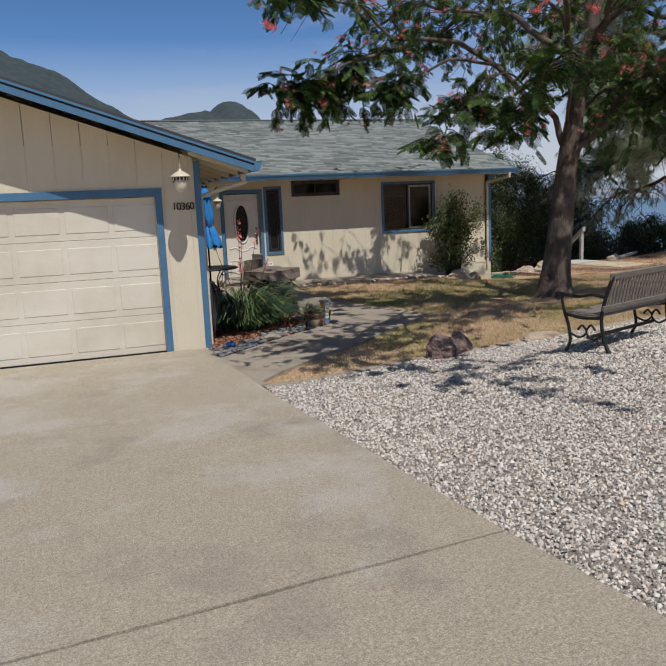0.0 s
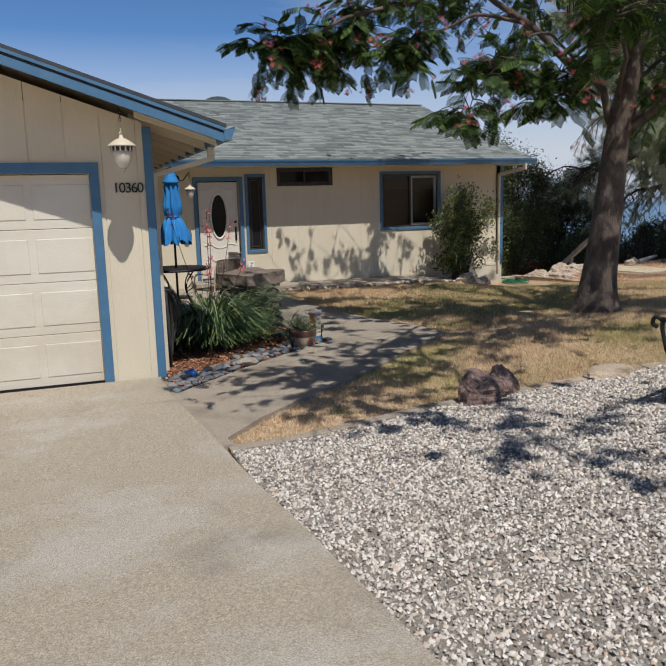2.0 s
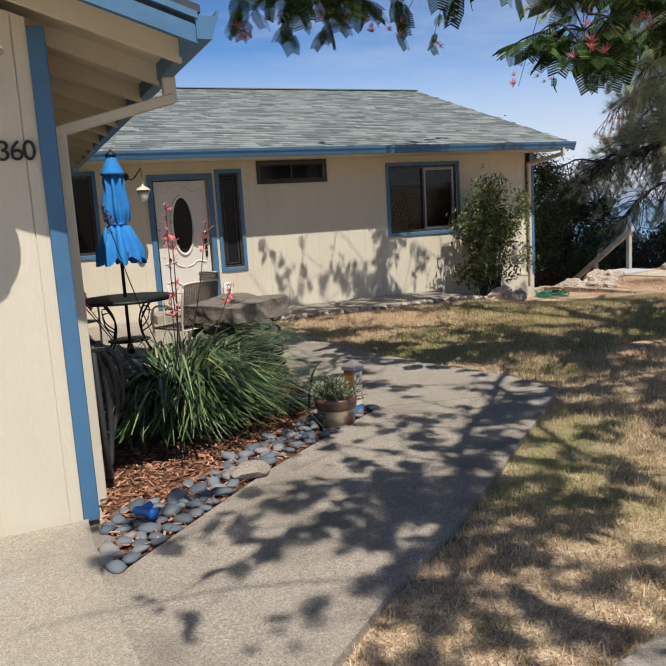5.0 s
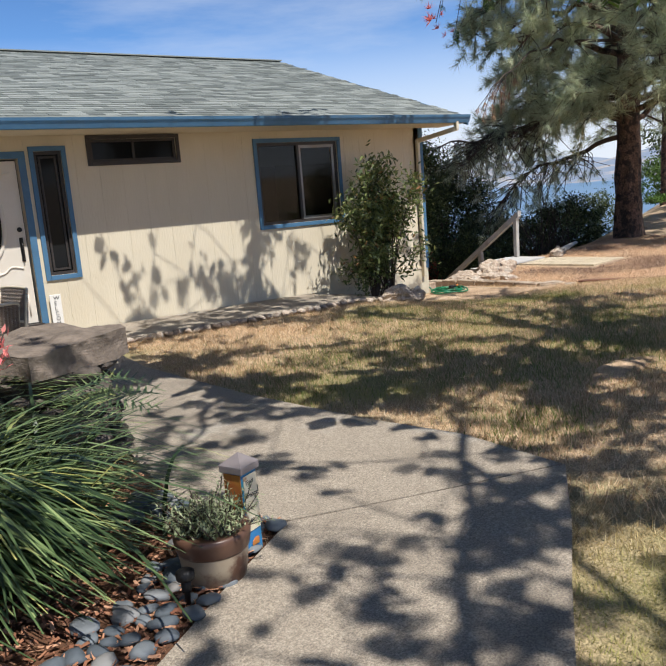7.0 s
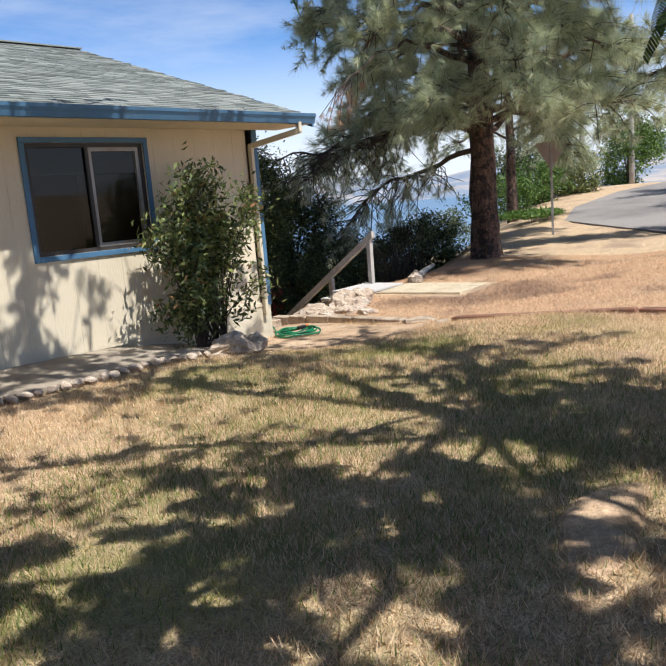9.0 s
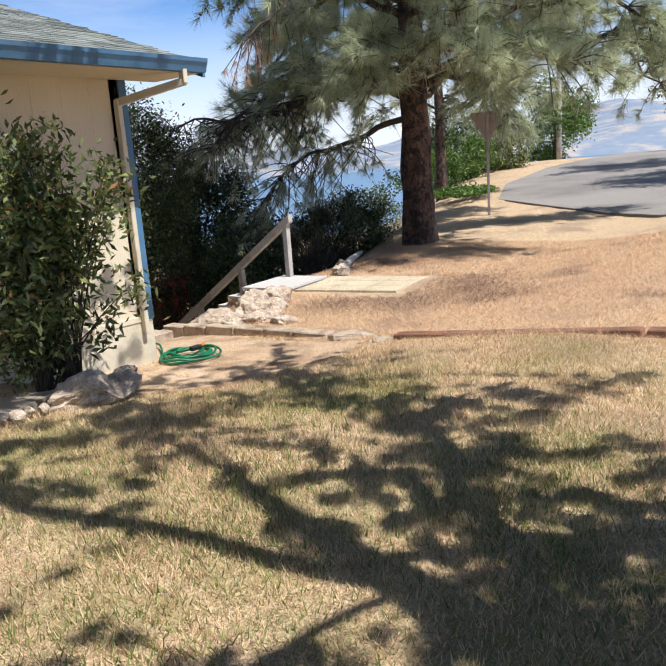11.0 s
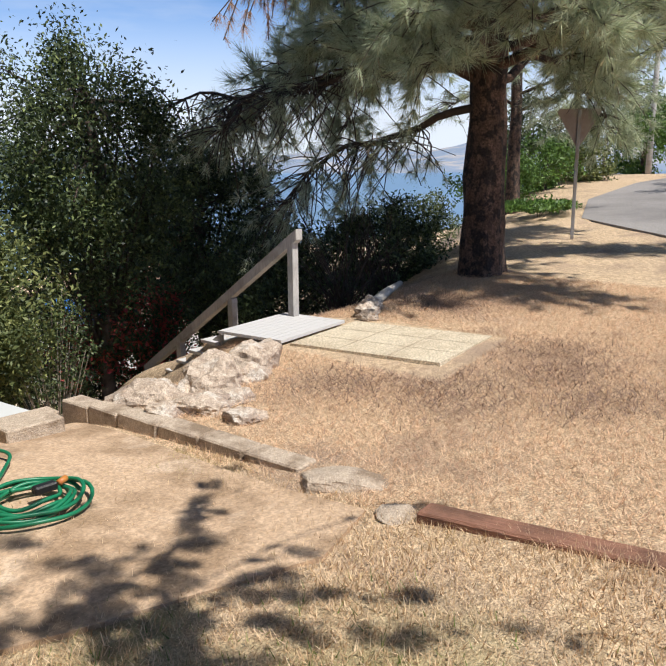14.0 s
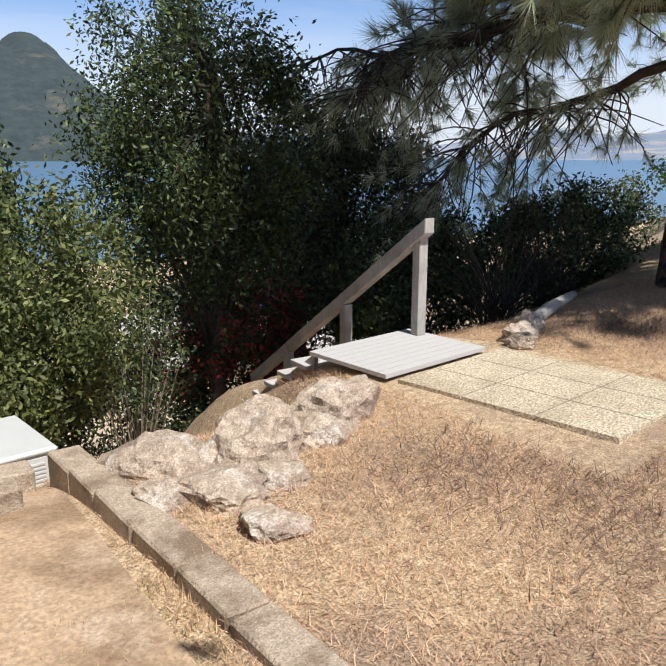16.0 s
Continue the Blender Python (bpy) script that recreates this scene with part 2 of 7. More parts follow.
M_DECKPAINT = material("pale_grey_deck_paint", (0.50, 0.48, 0.46), (0.56, 0.54, 0.52), 10.0, 0.7, bump=0.25, stretch=(6, 0.7, 6))
M_PAD = material("exposed_aggregate", (0.46, 0.37, 0.25), (0.72, 0.62, 0.46), 55.0, 0.9, bump=0.9, bump_scale=60, stain=(0.42, 0.33, 0.22), stain_scale=1.5, grit=0.5, grit_scale=60)
M_BENCHWOOD = material("bench_wood", (0.14, 0.115, 0.095), (0.24, 0.205, 0.175), 14.0, 0.8, bump=0.4, stretch=(0.6, 5, 5))
M_WICKER = material("wicker", (0.13, 0.09, 0.065), (0.22, 0.165, 0.125), 60.0, 0.7, bump=0.6, vary="")
M_UMBRELLA = material("blue_canvas", (0.015, 0.19, 0.52), (0.02, 0.22, 0.58), 10.0, 0.8, bump=0.1, stain=(0.03, 0.27, 0.65), stain_scale=3)
M_BARK = material("mimosa_bark", (0.055, 0.04, 0.031), (0.125, 0.095, 0.075), 14.0, 0.95, bump=1.0, bump_scale=30, stretch=(1, 1, 0.4), stain=(0.17, 0.135, 0.11), stain_scale=3)
M_PINEBARK = material("pine_bark", (0.06, 0.036, 0.026), (0.165, 0.10, 0.072), 9.0, 0.95, bump=1.0, bump_scale=14, stretch=(1, 1, 0.3), stain=(0.03, 0.022, 0.018), stain_scale=6, stain_at=(0.48, 0.56), grit=0.5, grit_scale=30)
M_TWIG = material("dark_twigs", (0.05, 0.035, 0.027), (0.09, 0.065, 0.05), 10.0, 0.95)
M_HOSE = material("green_hose_rubber", (0.005, 0.13, 0.055), (0.008, 0.17, 0.075), 6.0, 0.4)
M_BLACKHOSE = material("grey_black_hose", (0.03, 0.03, 0.03), (0.055, 0.053, 0.05), 8.0, 0.5)
M_POT = material("glazed_pot", (0.34, 0.27, 0.19), (0.44, 0.36, 0.26), 5.0, 0.4, stain=(0.14, 0.07, 0.045), stain_scale=5, stain_at=(0.5, 0.6))
M_POTRIM = material("brown_glaze", (0.09, 0.045, 0.03), (0.14, 0.075, 0.05), 8.0, 0.35)
M_WHITE = material("white_paint", (0.74, 0.72, 0.68), (0.78, 0.76, 0.72), 5.0, 0.5)
M_LAMPGLASS = material("frosted_lamp_glass", (0.66, 0.60, 0.49), (0.70, 0.64, 0.53), 3.0, 0.35)
M_STEEL = material("galvanized_steel", (0.32, 0.31, 0.30), (0.42, 0.41, 0.40), 8.0, 0.5, metal=0.6, stain=(0.26, 0.17, 0.11), stain_scale=2)
M_SIGNBACK = material("sign_back", (0.36, 0.29, 0.25), (0.44, 0.36, 0.31), 6.0, 0.55, stain=(0.29, 0.2, 0.16), stain_scale=2)
M_ACUNIT = material("ac_grey_enamel", (0.55, 0.56, 0.55), (0.60, 0.61, 0.60), 5.0, 0.45)
M_PLANTERSTONE = material("pillar_stone", (0.05, 0.042, 0.036), (0.11, 0.09, 0.075), 9.0, 0.95, bump=0.9, bump_scale=20, stain=(0.17, 0.14, 0.115), stain_scale=3)
M_SLABCAP = material("slab_cap_stone", (0.12, 0.095, 0.075), (0.24, 0.19, 0.15), 9.0, 0.9, bump=0.6, bump_scale=25)
M_WATER = material("lake_water", (0.10, 0.19, 0.29), (0.12, 0.215, 0.32), 0.02, 0.35, bump=0.15, bump_scale=0.3)
# dark woods; the bluish cast is distance haze put into the colour
M_MOUNTAIN = material("far_wooded_hill_hazed", (0.023, 0.038, 0.043), (0.052, 0.070, 0.070), 0.035, 1.0, detail=12, stain=(0.15, 0.13, 0.095), stain_scale=0.006, stain_at=(0.6, 0.75), bump=0.0)
# distance haze is painted in: pale blue base, the tan patches are dry ground
M_HAZED_HILLS = material("far_hill_painted_haze", (0.17, 0.225, 0.31), (0.24, 0.285, 0.35), 0.012, 1.0, detail=10, stain=(0.40, 0.36, 0.33), stain_scale=0.006, stain_at=(0.5, 0.64))
M_ROOF_EDGE = material("drip_edge_dark", (0.03, 0.035, 0.04), (0.045, 0.05, 0.055), 6.0, 0.6)
M_SHINGLE = ramp_material("grey_green_shingle", [(0.0, (0.12, 0.135, 0.13)), (0.35, (0.175, 0.195, 0.185)), (0.65, (0.225, 0.247, 0.233)), (1.0, (0.285, 0.305, 0.287))], 0.95, bump=0.6, bump_scale=120)
M_SHINGLE_PIECE = ramp_material("grey_green_shingle_piece", [(0.0, (0.12, 0.135, 0.13)), (0.35, (0.175, 0.195, 0.185)), (0.65, (0.225, 0.247, 0.233)), (1.0, (0.285, 0.305, 0.287))], 0.95, source="object", bump=0.6, bump_scale=120)
M_STONES = ramp_material("white_gravel", [(0.0, (0.15, 0.125, 0.11)), (0.3, (0.37, 0.33, 0.29)), (0.6, (0.56, 0.51, 0.455)), (0.88, (0.74, 0.69, 0.625)), (1.0, (0.52, 0.38, 0.28))], 0.85, bump=0.3)
M_PEBBLE = ramp_material("blue_grey_river_stone", [(0.0, (0.07, 0.085, 0.10)), (0.5, (0.125, 0.145, 0.16)), (0.85, (0.19, 0.205, 0.215)), (1.0, (0.27, 0.24, 0.21))], 0.7, source="object", bump=0.2)
M_MULCH = ramp_material("red_bark_mulch", [(0.0, (0.17, 0.065, 0.035)), (0.5, (0.36, 0.16, 0.085)), (1.0, (0.55, 0.30, 0.18))], 0.9)
M_STRAW = ramp_material("dry_grass_blades", [(0.0, (0.34, 0.22, 0.12)), (0.4, (0.68, 0.48, 0.29)), (0.75, (0.90, 0.70, 0.48)), (1.0, (0.50, 0.38, 0.20))], 0.9, translucent=0.3, tint=(0.40, 0.37, 0.13), tint_scale=0.55, tint_at=(0.52, 0.70))
M_TERRACE_STRAW = ramp_material("flattened_terrace_straw", [(0.0, (0.34, 0.20, 0.12)), (0.4, (0.70, 0.46, 0.285)), (0.75, (0.92, 0.67, 0.46)), (1.0, (0.52, 0.35, 0.22))], 0.9, translucent=0.25, tint=(0.34, 0.21, 0.15), tint_scale=1.1, tint_at=(0.56, 0.72))
M_GREENGRASS = ramp_material("green_grass_blades", [(0.0, (0.10, 0.15, 0.035)), (0.6, (0.20, 0.26, 0.06)), (1.0, (0.36, 0.36, 0.12))], 0.85, translucent=0.3)
M_LEAF = ramp_material("mimosa_leaves", [(0.0, (0.02, 0.042, 0.012)), (0.55, (0.05, 0.095, 0.022)), (0.9, (0.10, 0.165, 0.03)), (1.0, (0.20, 0.31, 0.05))], 0.9, translucent=0.32)
M_FLOWER = ramp_material("mimosa_blossom", [(0.0, (0.75, 0.14, 0.17)), (1.0, (0.88, 0.34, 0.30))], 0.8, translucent=0.3)
M_NEEDLE = ramp_material("grey_pine_needles", [(0.0, (0.24, 0.28, 0.17)), (0.5, (0.48, 0.54, 0.35)), (0.93, (0.66, 0.70, 0.48)), (1.0, (0.5, 0.40, 0.26))], 0.6, translucent=0.38)
M_OAKLEAF = ramp_material("dark_oak_leaves", [(0.0, (0.022, 0.034, 0.014)), (0.6, (0.062, 0.09, 0.033)), (1.0, (0.17, 0.21, 0.075))], 0.5, translucent=0.25)
M_SHRUBLEAF = ramp_material("olive_shrub_leaves", [(0.0, (0.05, 0.07, 0.022)), (0.6, (0.14, 0.17, 0.055)), (1.0, (0.30, 0.32, 0.11))], 0.6, translucent=0.3)
M_REDLEAF = ramp_material("oleander_and_red_leaves", [(0.0, (0.03, 0.05, 0.018)), (0.6, (0.07, 0.11, 0.035)), (0.64, (0.42, 0.05, 0.07)), (1.0, (0.55, 0.13, 0.08))], 0.6, translucent=0.25)
M_NANDINA = ramp_material("nandina_leaves", [(0.0, (0.04, 0.06, 0.02)), (0.5, (0.12, 0.16, 0.05)), (0.93, (0.28, 0.32, 0.11)), (1.0, (0.34, 0.16, 0.07))], 0.45, translucent=0.3)
M_CLUMP = ramp_material("strap_leaves", [(0.0, (0.028, 0.052, 0.02)), (0.6, (0.11, 0.17, 0.065)), (0.93, (0.28, 0.36, 0.15)), (1.0, (0.42, 0.40, 0.12))], 0.38, translucent=0.15)
M_SAGE = ramp_material("grey_green_herb_leaves", [(0.0, (0.16, 0.20, 0.10)), (1.0, (0.42, 0.46, 0.27))], 0.8, translucent=0.2)
M_SEED = ramp_material("pale_seed_heads", [(0.0, (0.34, 0.27, 0.17)), (1.0, (0.50, 0.42, 0.30))], 0.8)
M_DRYTWIG = material("dry_grey_twigs", (0.22, 0.18, 0.14), (0.33, 0.28, 0.23), 10.0, 0.95)
M_IVY = ramp_material("ivy_leaves", [(0.0, (0.04, 0.09, 0.015)), (1.0, (0.13, 0.23, 0.035))], 0.6, translucent=0.25)
M_TARP = material("blue_tarp", (0.01, 0.11, 0.42), (0.015, 0.14, 0.5), 2.0, 0.5)
M_ROOFRED = material("red_brown_roofing", (0.26, 0.15, 0.11), (0.34, 0.21, 0.16), 2.0, 0.9)
M_ROOFGREY = material("grey_roofing", (0.36, 0.33, 0.31), (0.44, 0.41, 0.38), 2.0, 0.9)
# the bin's own dark plastic, and painted shade for the room indoors
M_BIN_ROOM_SHADE = material("bin_plastic_and_room_shade", (0.03, 0.033, 0.03), (0.045, 0.05, 0.045), 4.0, 0.5)
M_SIGNBLUE = material("marker_blue_paint", (0.03, 0.17, 0.42), (0.05, 0.24, 0.44), 9.0, 0.5, stain=(0.02, 0.26, 0.25), stain_scale=6)
M_SIGNRED = material("marker_orange_paint", (0.40, 0.10, 0.03), (0.55, 0.26, 0.05), 7.0, 0.5)
M_SIGNPAPER = material("marker_cream_panel", (0.68, 0.60, 0.43), (0.74, 0.67, 0.50), 12.0, 0.6, stain=(0.45, 0.28, 0.16), stain_scale=22, stain_at=(0.60, 0.66))
M_CAP = material("grey_plastic_cap", (0.19, 0.165, 0.165), (0.23, 0.20, 0.20), 6.0, 0.5)
M_INK = material("dark_ink", (0.02, 0.02, 0.025), (0.03, 0.03, 0.035), 5.0, 0.7)
M_LITTER = ramp_material("brown_needle_litter", [(0.0, (0.11, 0.065, 0.05)), (0.6, (0.22, 0.14, 0.105)), (1.0, (0.40, 0.27, 0.18))], 0.9)
M_DEADNEEDLE = ramp_material("dead_brown_needles", [(0.0, (0.30, 0.16, 0.09)), (1.0, (0.50, 0.32, 0.20))], 0.8, translucent=0.2)


def green_soil():
    """Living turf shows green between the straw on the lawn, not on the terrace."""
    n, l = M_SOIL.node_tree.nodes, M_SOIL.node_tree.links
    into = n["Principled BSDF"].inputs["Base Color"]
    old = into.links[0].from_socket
    co = n.new("ShaderNodeTexCoord")
    nz = n.new("ShaderNodeTexNoise")
    nz.inputs["Scale"].default_value, nz.inputs["Detail"].default_value, nz.inputs["Roughness"].default_value = 0.5, 9.0, 0.7
    l.new(co.outputs["Object"], nz.inputs["Vector"])
    sep = n.new("ShaderNodeSeparateXYZ")
    l.new(co.outputs["Object"], sep.inputs["Vector"])
    side = n.new("ShaderNodeMapRange")
    side.inputs["From Min"].default_value, side.inputs["From Max"].default_value = 10.6, 9.6
    l.new(sep.outputs["X"], side.inputs["Value"])
    wet = n.new("ShaderNodeMapRange")
    wet.inputs["From Min"].default_value, wet.inputs["From Max"].default_value = 1.0, 4.0
    l.new(sep.outputs["X"], wet.inputs["Value"])
    patch = n.new("ShaderNodeMapRange")
    patch.inputs["From Min"].default_value, patch.inputs["From Max"].default_value = 0.46, 0.66
    l.new(nz.outputs["Fac"], patch.inputs["Value"])
    m1, m2 = n.new("ShaderNodeMath"), n.new("ShaderNodeMath")
    m1.operation = m2.operation = "MULTIPLY"
    l.new(side.outputs["Result"], m1.inputs[0])
    l.new(wet.outputs["Result"], m1.inputs[1])
    l.new(m1.outputs["Value"], m2.inputs[0])
    l.new(patch.outputs["Result"], m2.inputs[1])
    mx = n.new("ShaderNodeMixRGB")
    mx.inputs["Color2"].default_value = (0.21, 0.21, 0.065, 1)
    l.new(m2.outputs["Value"], mx.inputs["Fac"])
    l.new(old, mx.inputs["Color1"])
    l.new(mx.outputs["Color"], into)


green_soil()


def see_through(m, tint, gloss):
    """Clear tinted glass: a faint mirror over a dark view inside."""
    n, l = m.node_tree.nodes, m.node_tree.links
    clear, shine, mix = n.new("ShaderNodeBsdfTransparent"), n.new("ShaderNodeBsdfGlossy"), n.new("ShaderNodeMixShader")
    clear.inputs["Color"].default_value = (*tint, 1)
    shine.inputs["Roughness"].default_value = 0.03
    mix.inputs["Fac"].default_value = gloss
    l.new(clear.outputs["BSDF"], mix.inputs[1])
    l.new(shine.outputs["BSDF"], mix.inputs[2])
    l.new(mix.outputs["Shader"], n["Material Output"].inputs["Surface"])


M_CLEAR = material("clear_window_glass", (0.5, 0.5, 0.5), None, 1.0, 0.05)
see_through(M_CLEAR, (0.30, 0.31, 0.31), 0.03)
# copy of the oak leaf colours with brighter tips, sunlight put into the tone
M_OAKLIT = ramp_material("oak_leaves_sunlit_tone", [(0.0, (0.018, 0.030, 0.012)), (0.5, (0.062, 0.092, 0.032)), (0.85, (0.13, 0.17, 0.06)), (1.0, (0.27, 0.33, 0.12))], 0.5, translucent=0.3)


# ---- geometry helpers ----
def link_mesh(name, verts, faces, mat, parent=None, label="", smooth=False):
    me = bpy.data.meshes.new(name)
    me.from_pydata([tuple(v) for v in verts], [], [tuple(f) for f in faces])
    me.materials.append(mat)
    if smooth:
        me.polygons.foreach_set("use_smooth", [True] * len(me.polygons))
    ob = new(name, me)
    if parent:
        ob.parent = parent
    if label:
        ob["label"] = label
    return ob


def big_mesh(name, verts, size, mat, parent=None, label="", smooth=False):
    """Many separate polygons of the same number of corners, from an array (pieces * size, 3)."""
    verts = np.asarray(verts, dtype=np.float32).reshape(-1, 3)
    count = len(verts) // size
    me = bpy.data.meshes.new(name)
    me.vertices.add(len(verts))
    me.vertices.foreach_set("co", verts.ravel())
    me.loops.add(len(verts))
    me.loops.foreach_set("vertex_index", np.arange(len(verts), dtype=np.int32))
    me.polygons.add(count)
    me.polygons.foreach_set("loop_start", np.arange(0, len(verts), size, dtype=np.int32))
    me.update(calc_edges=True)
    me.validate()
    me.materials.append(mat)
    ob = new(name, me)
    if parent:
        ob.parent = parent
    if label:
        ob["label"] = label
    return ob


def indexed_mesh(name, verts, tris, mat, parent=None, label="", smooth=False):
    """A mesh of triangles from index arrays."""
    verts, tris = np.asarray(verts, dtype=np.float32), np.asarray(tris, dtype=np.int32)
    me = bpy.data.meshes.new(name)
    me.vertices.add(len(verts))
    me.vertices.foreach_set("co", verts.ravel())
    me.loops.add(tris.size)
    me.loops.foreach_set("vertex_index", tris.ravel())
    me.polygons.add(len(tris))
    me.polygons.foreach_set("loop_start", np.arange(0, tris.size, 3, dtype=np.int32))
    me.update(calc_edges=True)
    me.materials.append(mat)
    if smooth:
        me.polygons.foreach_set("use_smooth", np.ones(len(tris), dtype=bool))
    ob = new(name, me)
    if parent:
        ob.parent = parent
    if label:
        ob["label"] = label
    return ob


def part(name, bm, mat, parent=None, label="", smooth=False):
    """Links a bmesh as one mesh object."""
    me = bpy.data.meshes.new(name)
    bm.normal_update()
    bm.to_mesh(me)
    bm.free()
    me.materials.append(mat)
    if smooth:
        me.polygons.foreach_set("use_smooth", [True] * len(me.polygons))
    ob = new(name, me)
    if parent:
        ob.parent = parent
    if label:
        ob["label"] = label
    return ob


def base(name, x=0.0, y=0.0, z=0.0, turn=0.0):
    """An Empty at the foot of a thing."""
    e = new(name)
    e.empty_display_size = 0.1
    e.matrix_world = pose(x, y, z, 0, 0, turn)
    return e


def box_into(bm, x0, x1, y0, y1, z0, z1, bevel=0.0, m=None):
    made = bmesh.ops.create_cube(bm, size=1.0)["verts"]
    for v in made:
        v.co = Vector((x0 + (v.co.x + 0.5) * (x1 - x0), y0 + (v.co.y + 0.5) * (y1 - y0), z0 + (v.co.z + 0.5) * (z1 - z0)))
    if bevel:
        edges = list({e for v in made for e in v.link_edges})
        made = list({v for f in bmesh.ops.bevel(bm, geom=edges, offset=bevel, segments=1, affect="EDGES")["faces"] for v in f.verts} | {v for v in made if v.is_valid})
    if m is not None:
        for v in made:
            v.co = m @ v.co
    return made


def box(name, x0, x1, y0, y1, z0, z1, mat, parent=None, label="", bevel=0.0, m=None):
    bm = bmesh.new()
    box_into(bm, x0, x1, y0, y1, z0, z1, bevel, m)
    return part(name, bm, mat, parent, label)


def lathe_into(bm, profile, segments=20, m=None):
    """Turns (radius, z) pairs round the z axis."""
    rings = []
    for r, z in profile:
        ring = []
        for i in range(segments):
            a = 2 * math.pi * i / segments
            p = Vector((r * math.cos(a), r * math.sin(a), z))
            ring.append(bm.verts.new(m @ p if m is not None else p))
        rings.append(ring)
    for a, b in zip(rings, rings[1:]):
        for i in range(segments):
            j = (i + 1) % segments
            bm.faces.new((a[i], a[j], b[j], b[i]))
    bm.faces.new(list(reversed(rings[0])))
    bm.faces.new(rings[-1])


def lathe(name, profile, mat, parent=None, label="", segments=20, m=None):
    bm = bmesh.new()
    lathe_into(bm, profile, segments, m)
    return part(name, bm, mat, parent, label, smooth=True)


def tube_arrays(points, radii, sides=6):
    """Vertices and triangles of a tube along points."""
    pts = [Vector(p) for p in points]
    vs, ts = [], []
    for i, p in enumerate(pts):
        d = (pts[min(i + 1, len(pts) - 1)] - pts[max(i - 1, 0)]).normalized()
        ref = Vector((0, 0, 1)) if abs(d.z) < 0.9 else Vector((1, 0, 0))
        a = d.cross(ref).normalized()
        b = d.cross(a)
        for k in range(sides):
            w = 2 * math.pi * k / sides
            vs.append(p + (a * math.cos(w) + b * math.sin(w)) * radii[i])
    for i in range(len(pts) - 1):
        for k in range(sides):
            j = (k + 1) % sides
            a0, a1, b0, b1 = i * sides + k, i * sides + j, (i + 1) * sides + k, (i + 1) * sides + j
            ts += [(a0, a1, b1), (a0, b1, b0)]
    last = len(vs) - sides
    for k in range(1, sides - 1):
        ts += [(0, k + 1, k), (last, last + k, last + k + 1)]
    return vs, ts


def tubes(name, runs, mat, parent=None, label="", sides=6):
    """Joins several tubes (points, radii) into one mesh."""
    vs, ts = [], []
    for points, radii in runs:
        v, t = tube_arrays(points, radii if hasattr(radii, "__len__") else [radii] * len(points), sides)
        ts += [(a + len(vs), b + len(vs), c + len(vs)) for a, b, c in t]
        vs += v
    return indexed_mesh(name, np.array([tuple(v) for v in vs]), np.array(ts), mat, parent, label, smooth=True)


def curve_points(points, steps=8):
    """A smooth line through the points."""
    pts = [Vector(p) for p in points]
    out = []
    for i in range(len(pts) - 1):
        p0, p1, p2, p3 = pts[max(i - 1, 0)], pts[i], pts[i + 1], pts[min(i + 2, len(pts) - 1)]
        for s in range(steps):
            t = s / steps
            out.append(0.5 * ((2 * p1) + (p2 - p0) * t + (2 * p0 - 5 * p1 + 4 * p2 - p3) * t * t + (3 * p1 - p0 - 3 * p2 + p3) * t ** 3))
    return out + [pts[-1]]


def smooth_step(v, a, b):
    t = min(1.0, max(0.0, (v - a) / (b - a)))
    return t * t * (3 - 2 * t)


def soft(v, w):
    """A soft ramp: 0 below zero, v above."""
    return w * math.log1p(math.exp(v / w)) if v / w < 30 else v


def brink(x):
    """Where the ground breaks away towards the lake."""
    return 10.95 + 0.43 * soft(x - 17.3, 0.8) - 1.25 * smooth_step(-x, -13.5, -12.8)


def ground(x, y):
    z = 0.012 + 0.045 * soft(-(y + 3.2), 0.5)
    z += 0.20 * smooth_step(x, 0.3, 4.0) * smooth_step(-y, 2.2, 4.5)
    z += 0.25 * math.exp(-((x - 6) / 3.0) ** 2 - ((y + 1.5) / 3.0) ** 2)
    z -= 0.30 * smooth_step(x, 6.5, 9.3) * smooth_step(y, 4.0, 7.5)
    z -= 0.075 * smooth_step(x, 9.4, 10.8) * smooth_step(y, 6.0, 9.0) * (1 - smooth_step(x, 10.9, 11.2))
    z += 0.042 * soft(min(x, 46.0) - 15.5, 1.0) + 0.026 * soft(min(x, 46.0) - 25.0, 2.0)
    z -= 0.12 * soft(x - 46.0, 3.0)
    z -= 0.60 * soft(y - brink(x), 0.35)
    return max(z, -19.5 - 0.0005 * abs(y))


def sheet(name, outline, lift, mat, cell=0.5, skirt=0.06, level=None, parent=None, label=""):
    """A slab whose top follows the ground inside an outline."""
    bm = bmesh.new()
    bm.faces.new([bm.verts.new((x, y, 0)) for x, y in outline])
    for axis in (0, 1):
        low, high = min(p[axis] for p in outline), max(p[axis] for p in outline)
        at = low + cell
        while at < high:
            co, no = [0, 0, 0], [0, 0, 0]
            co[axis], no[axis] = at, 1
            bmesh.ops.bisect_plane(bm, geom=bm.verts[:] + bm.edges[:] + bm.faces[:], plane_co=co, plane_no=no)
            at += cell
    rim = [e for e in bm.edges if len(e.link_faces) == 1]
    for v in bm.verts:
        v.co.z = (ground(v.co.x, v.co.y) if level is None else level) + lift
    low = bmesh.ops.extrude_edge_only(bm, edges=rim)["geom"]
    for v in low:
        if isinstance(v, bmesh.types.BMVert):
            v.co.z -= skirt
    bmesh.ops.recalc_face_normals(bm, faces=bm.faces)
    return part(name, bm, mat, parent, label)


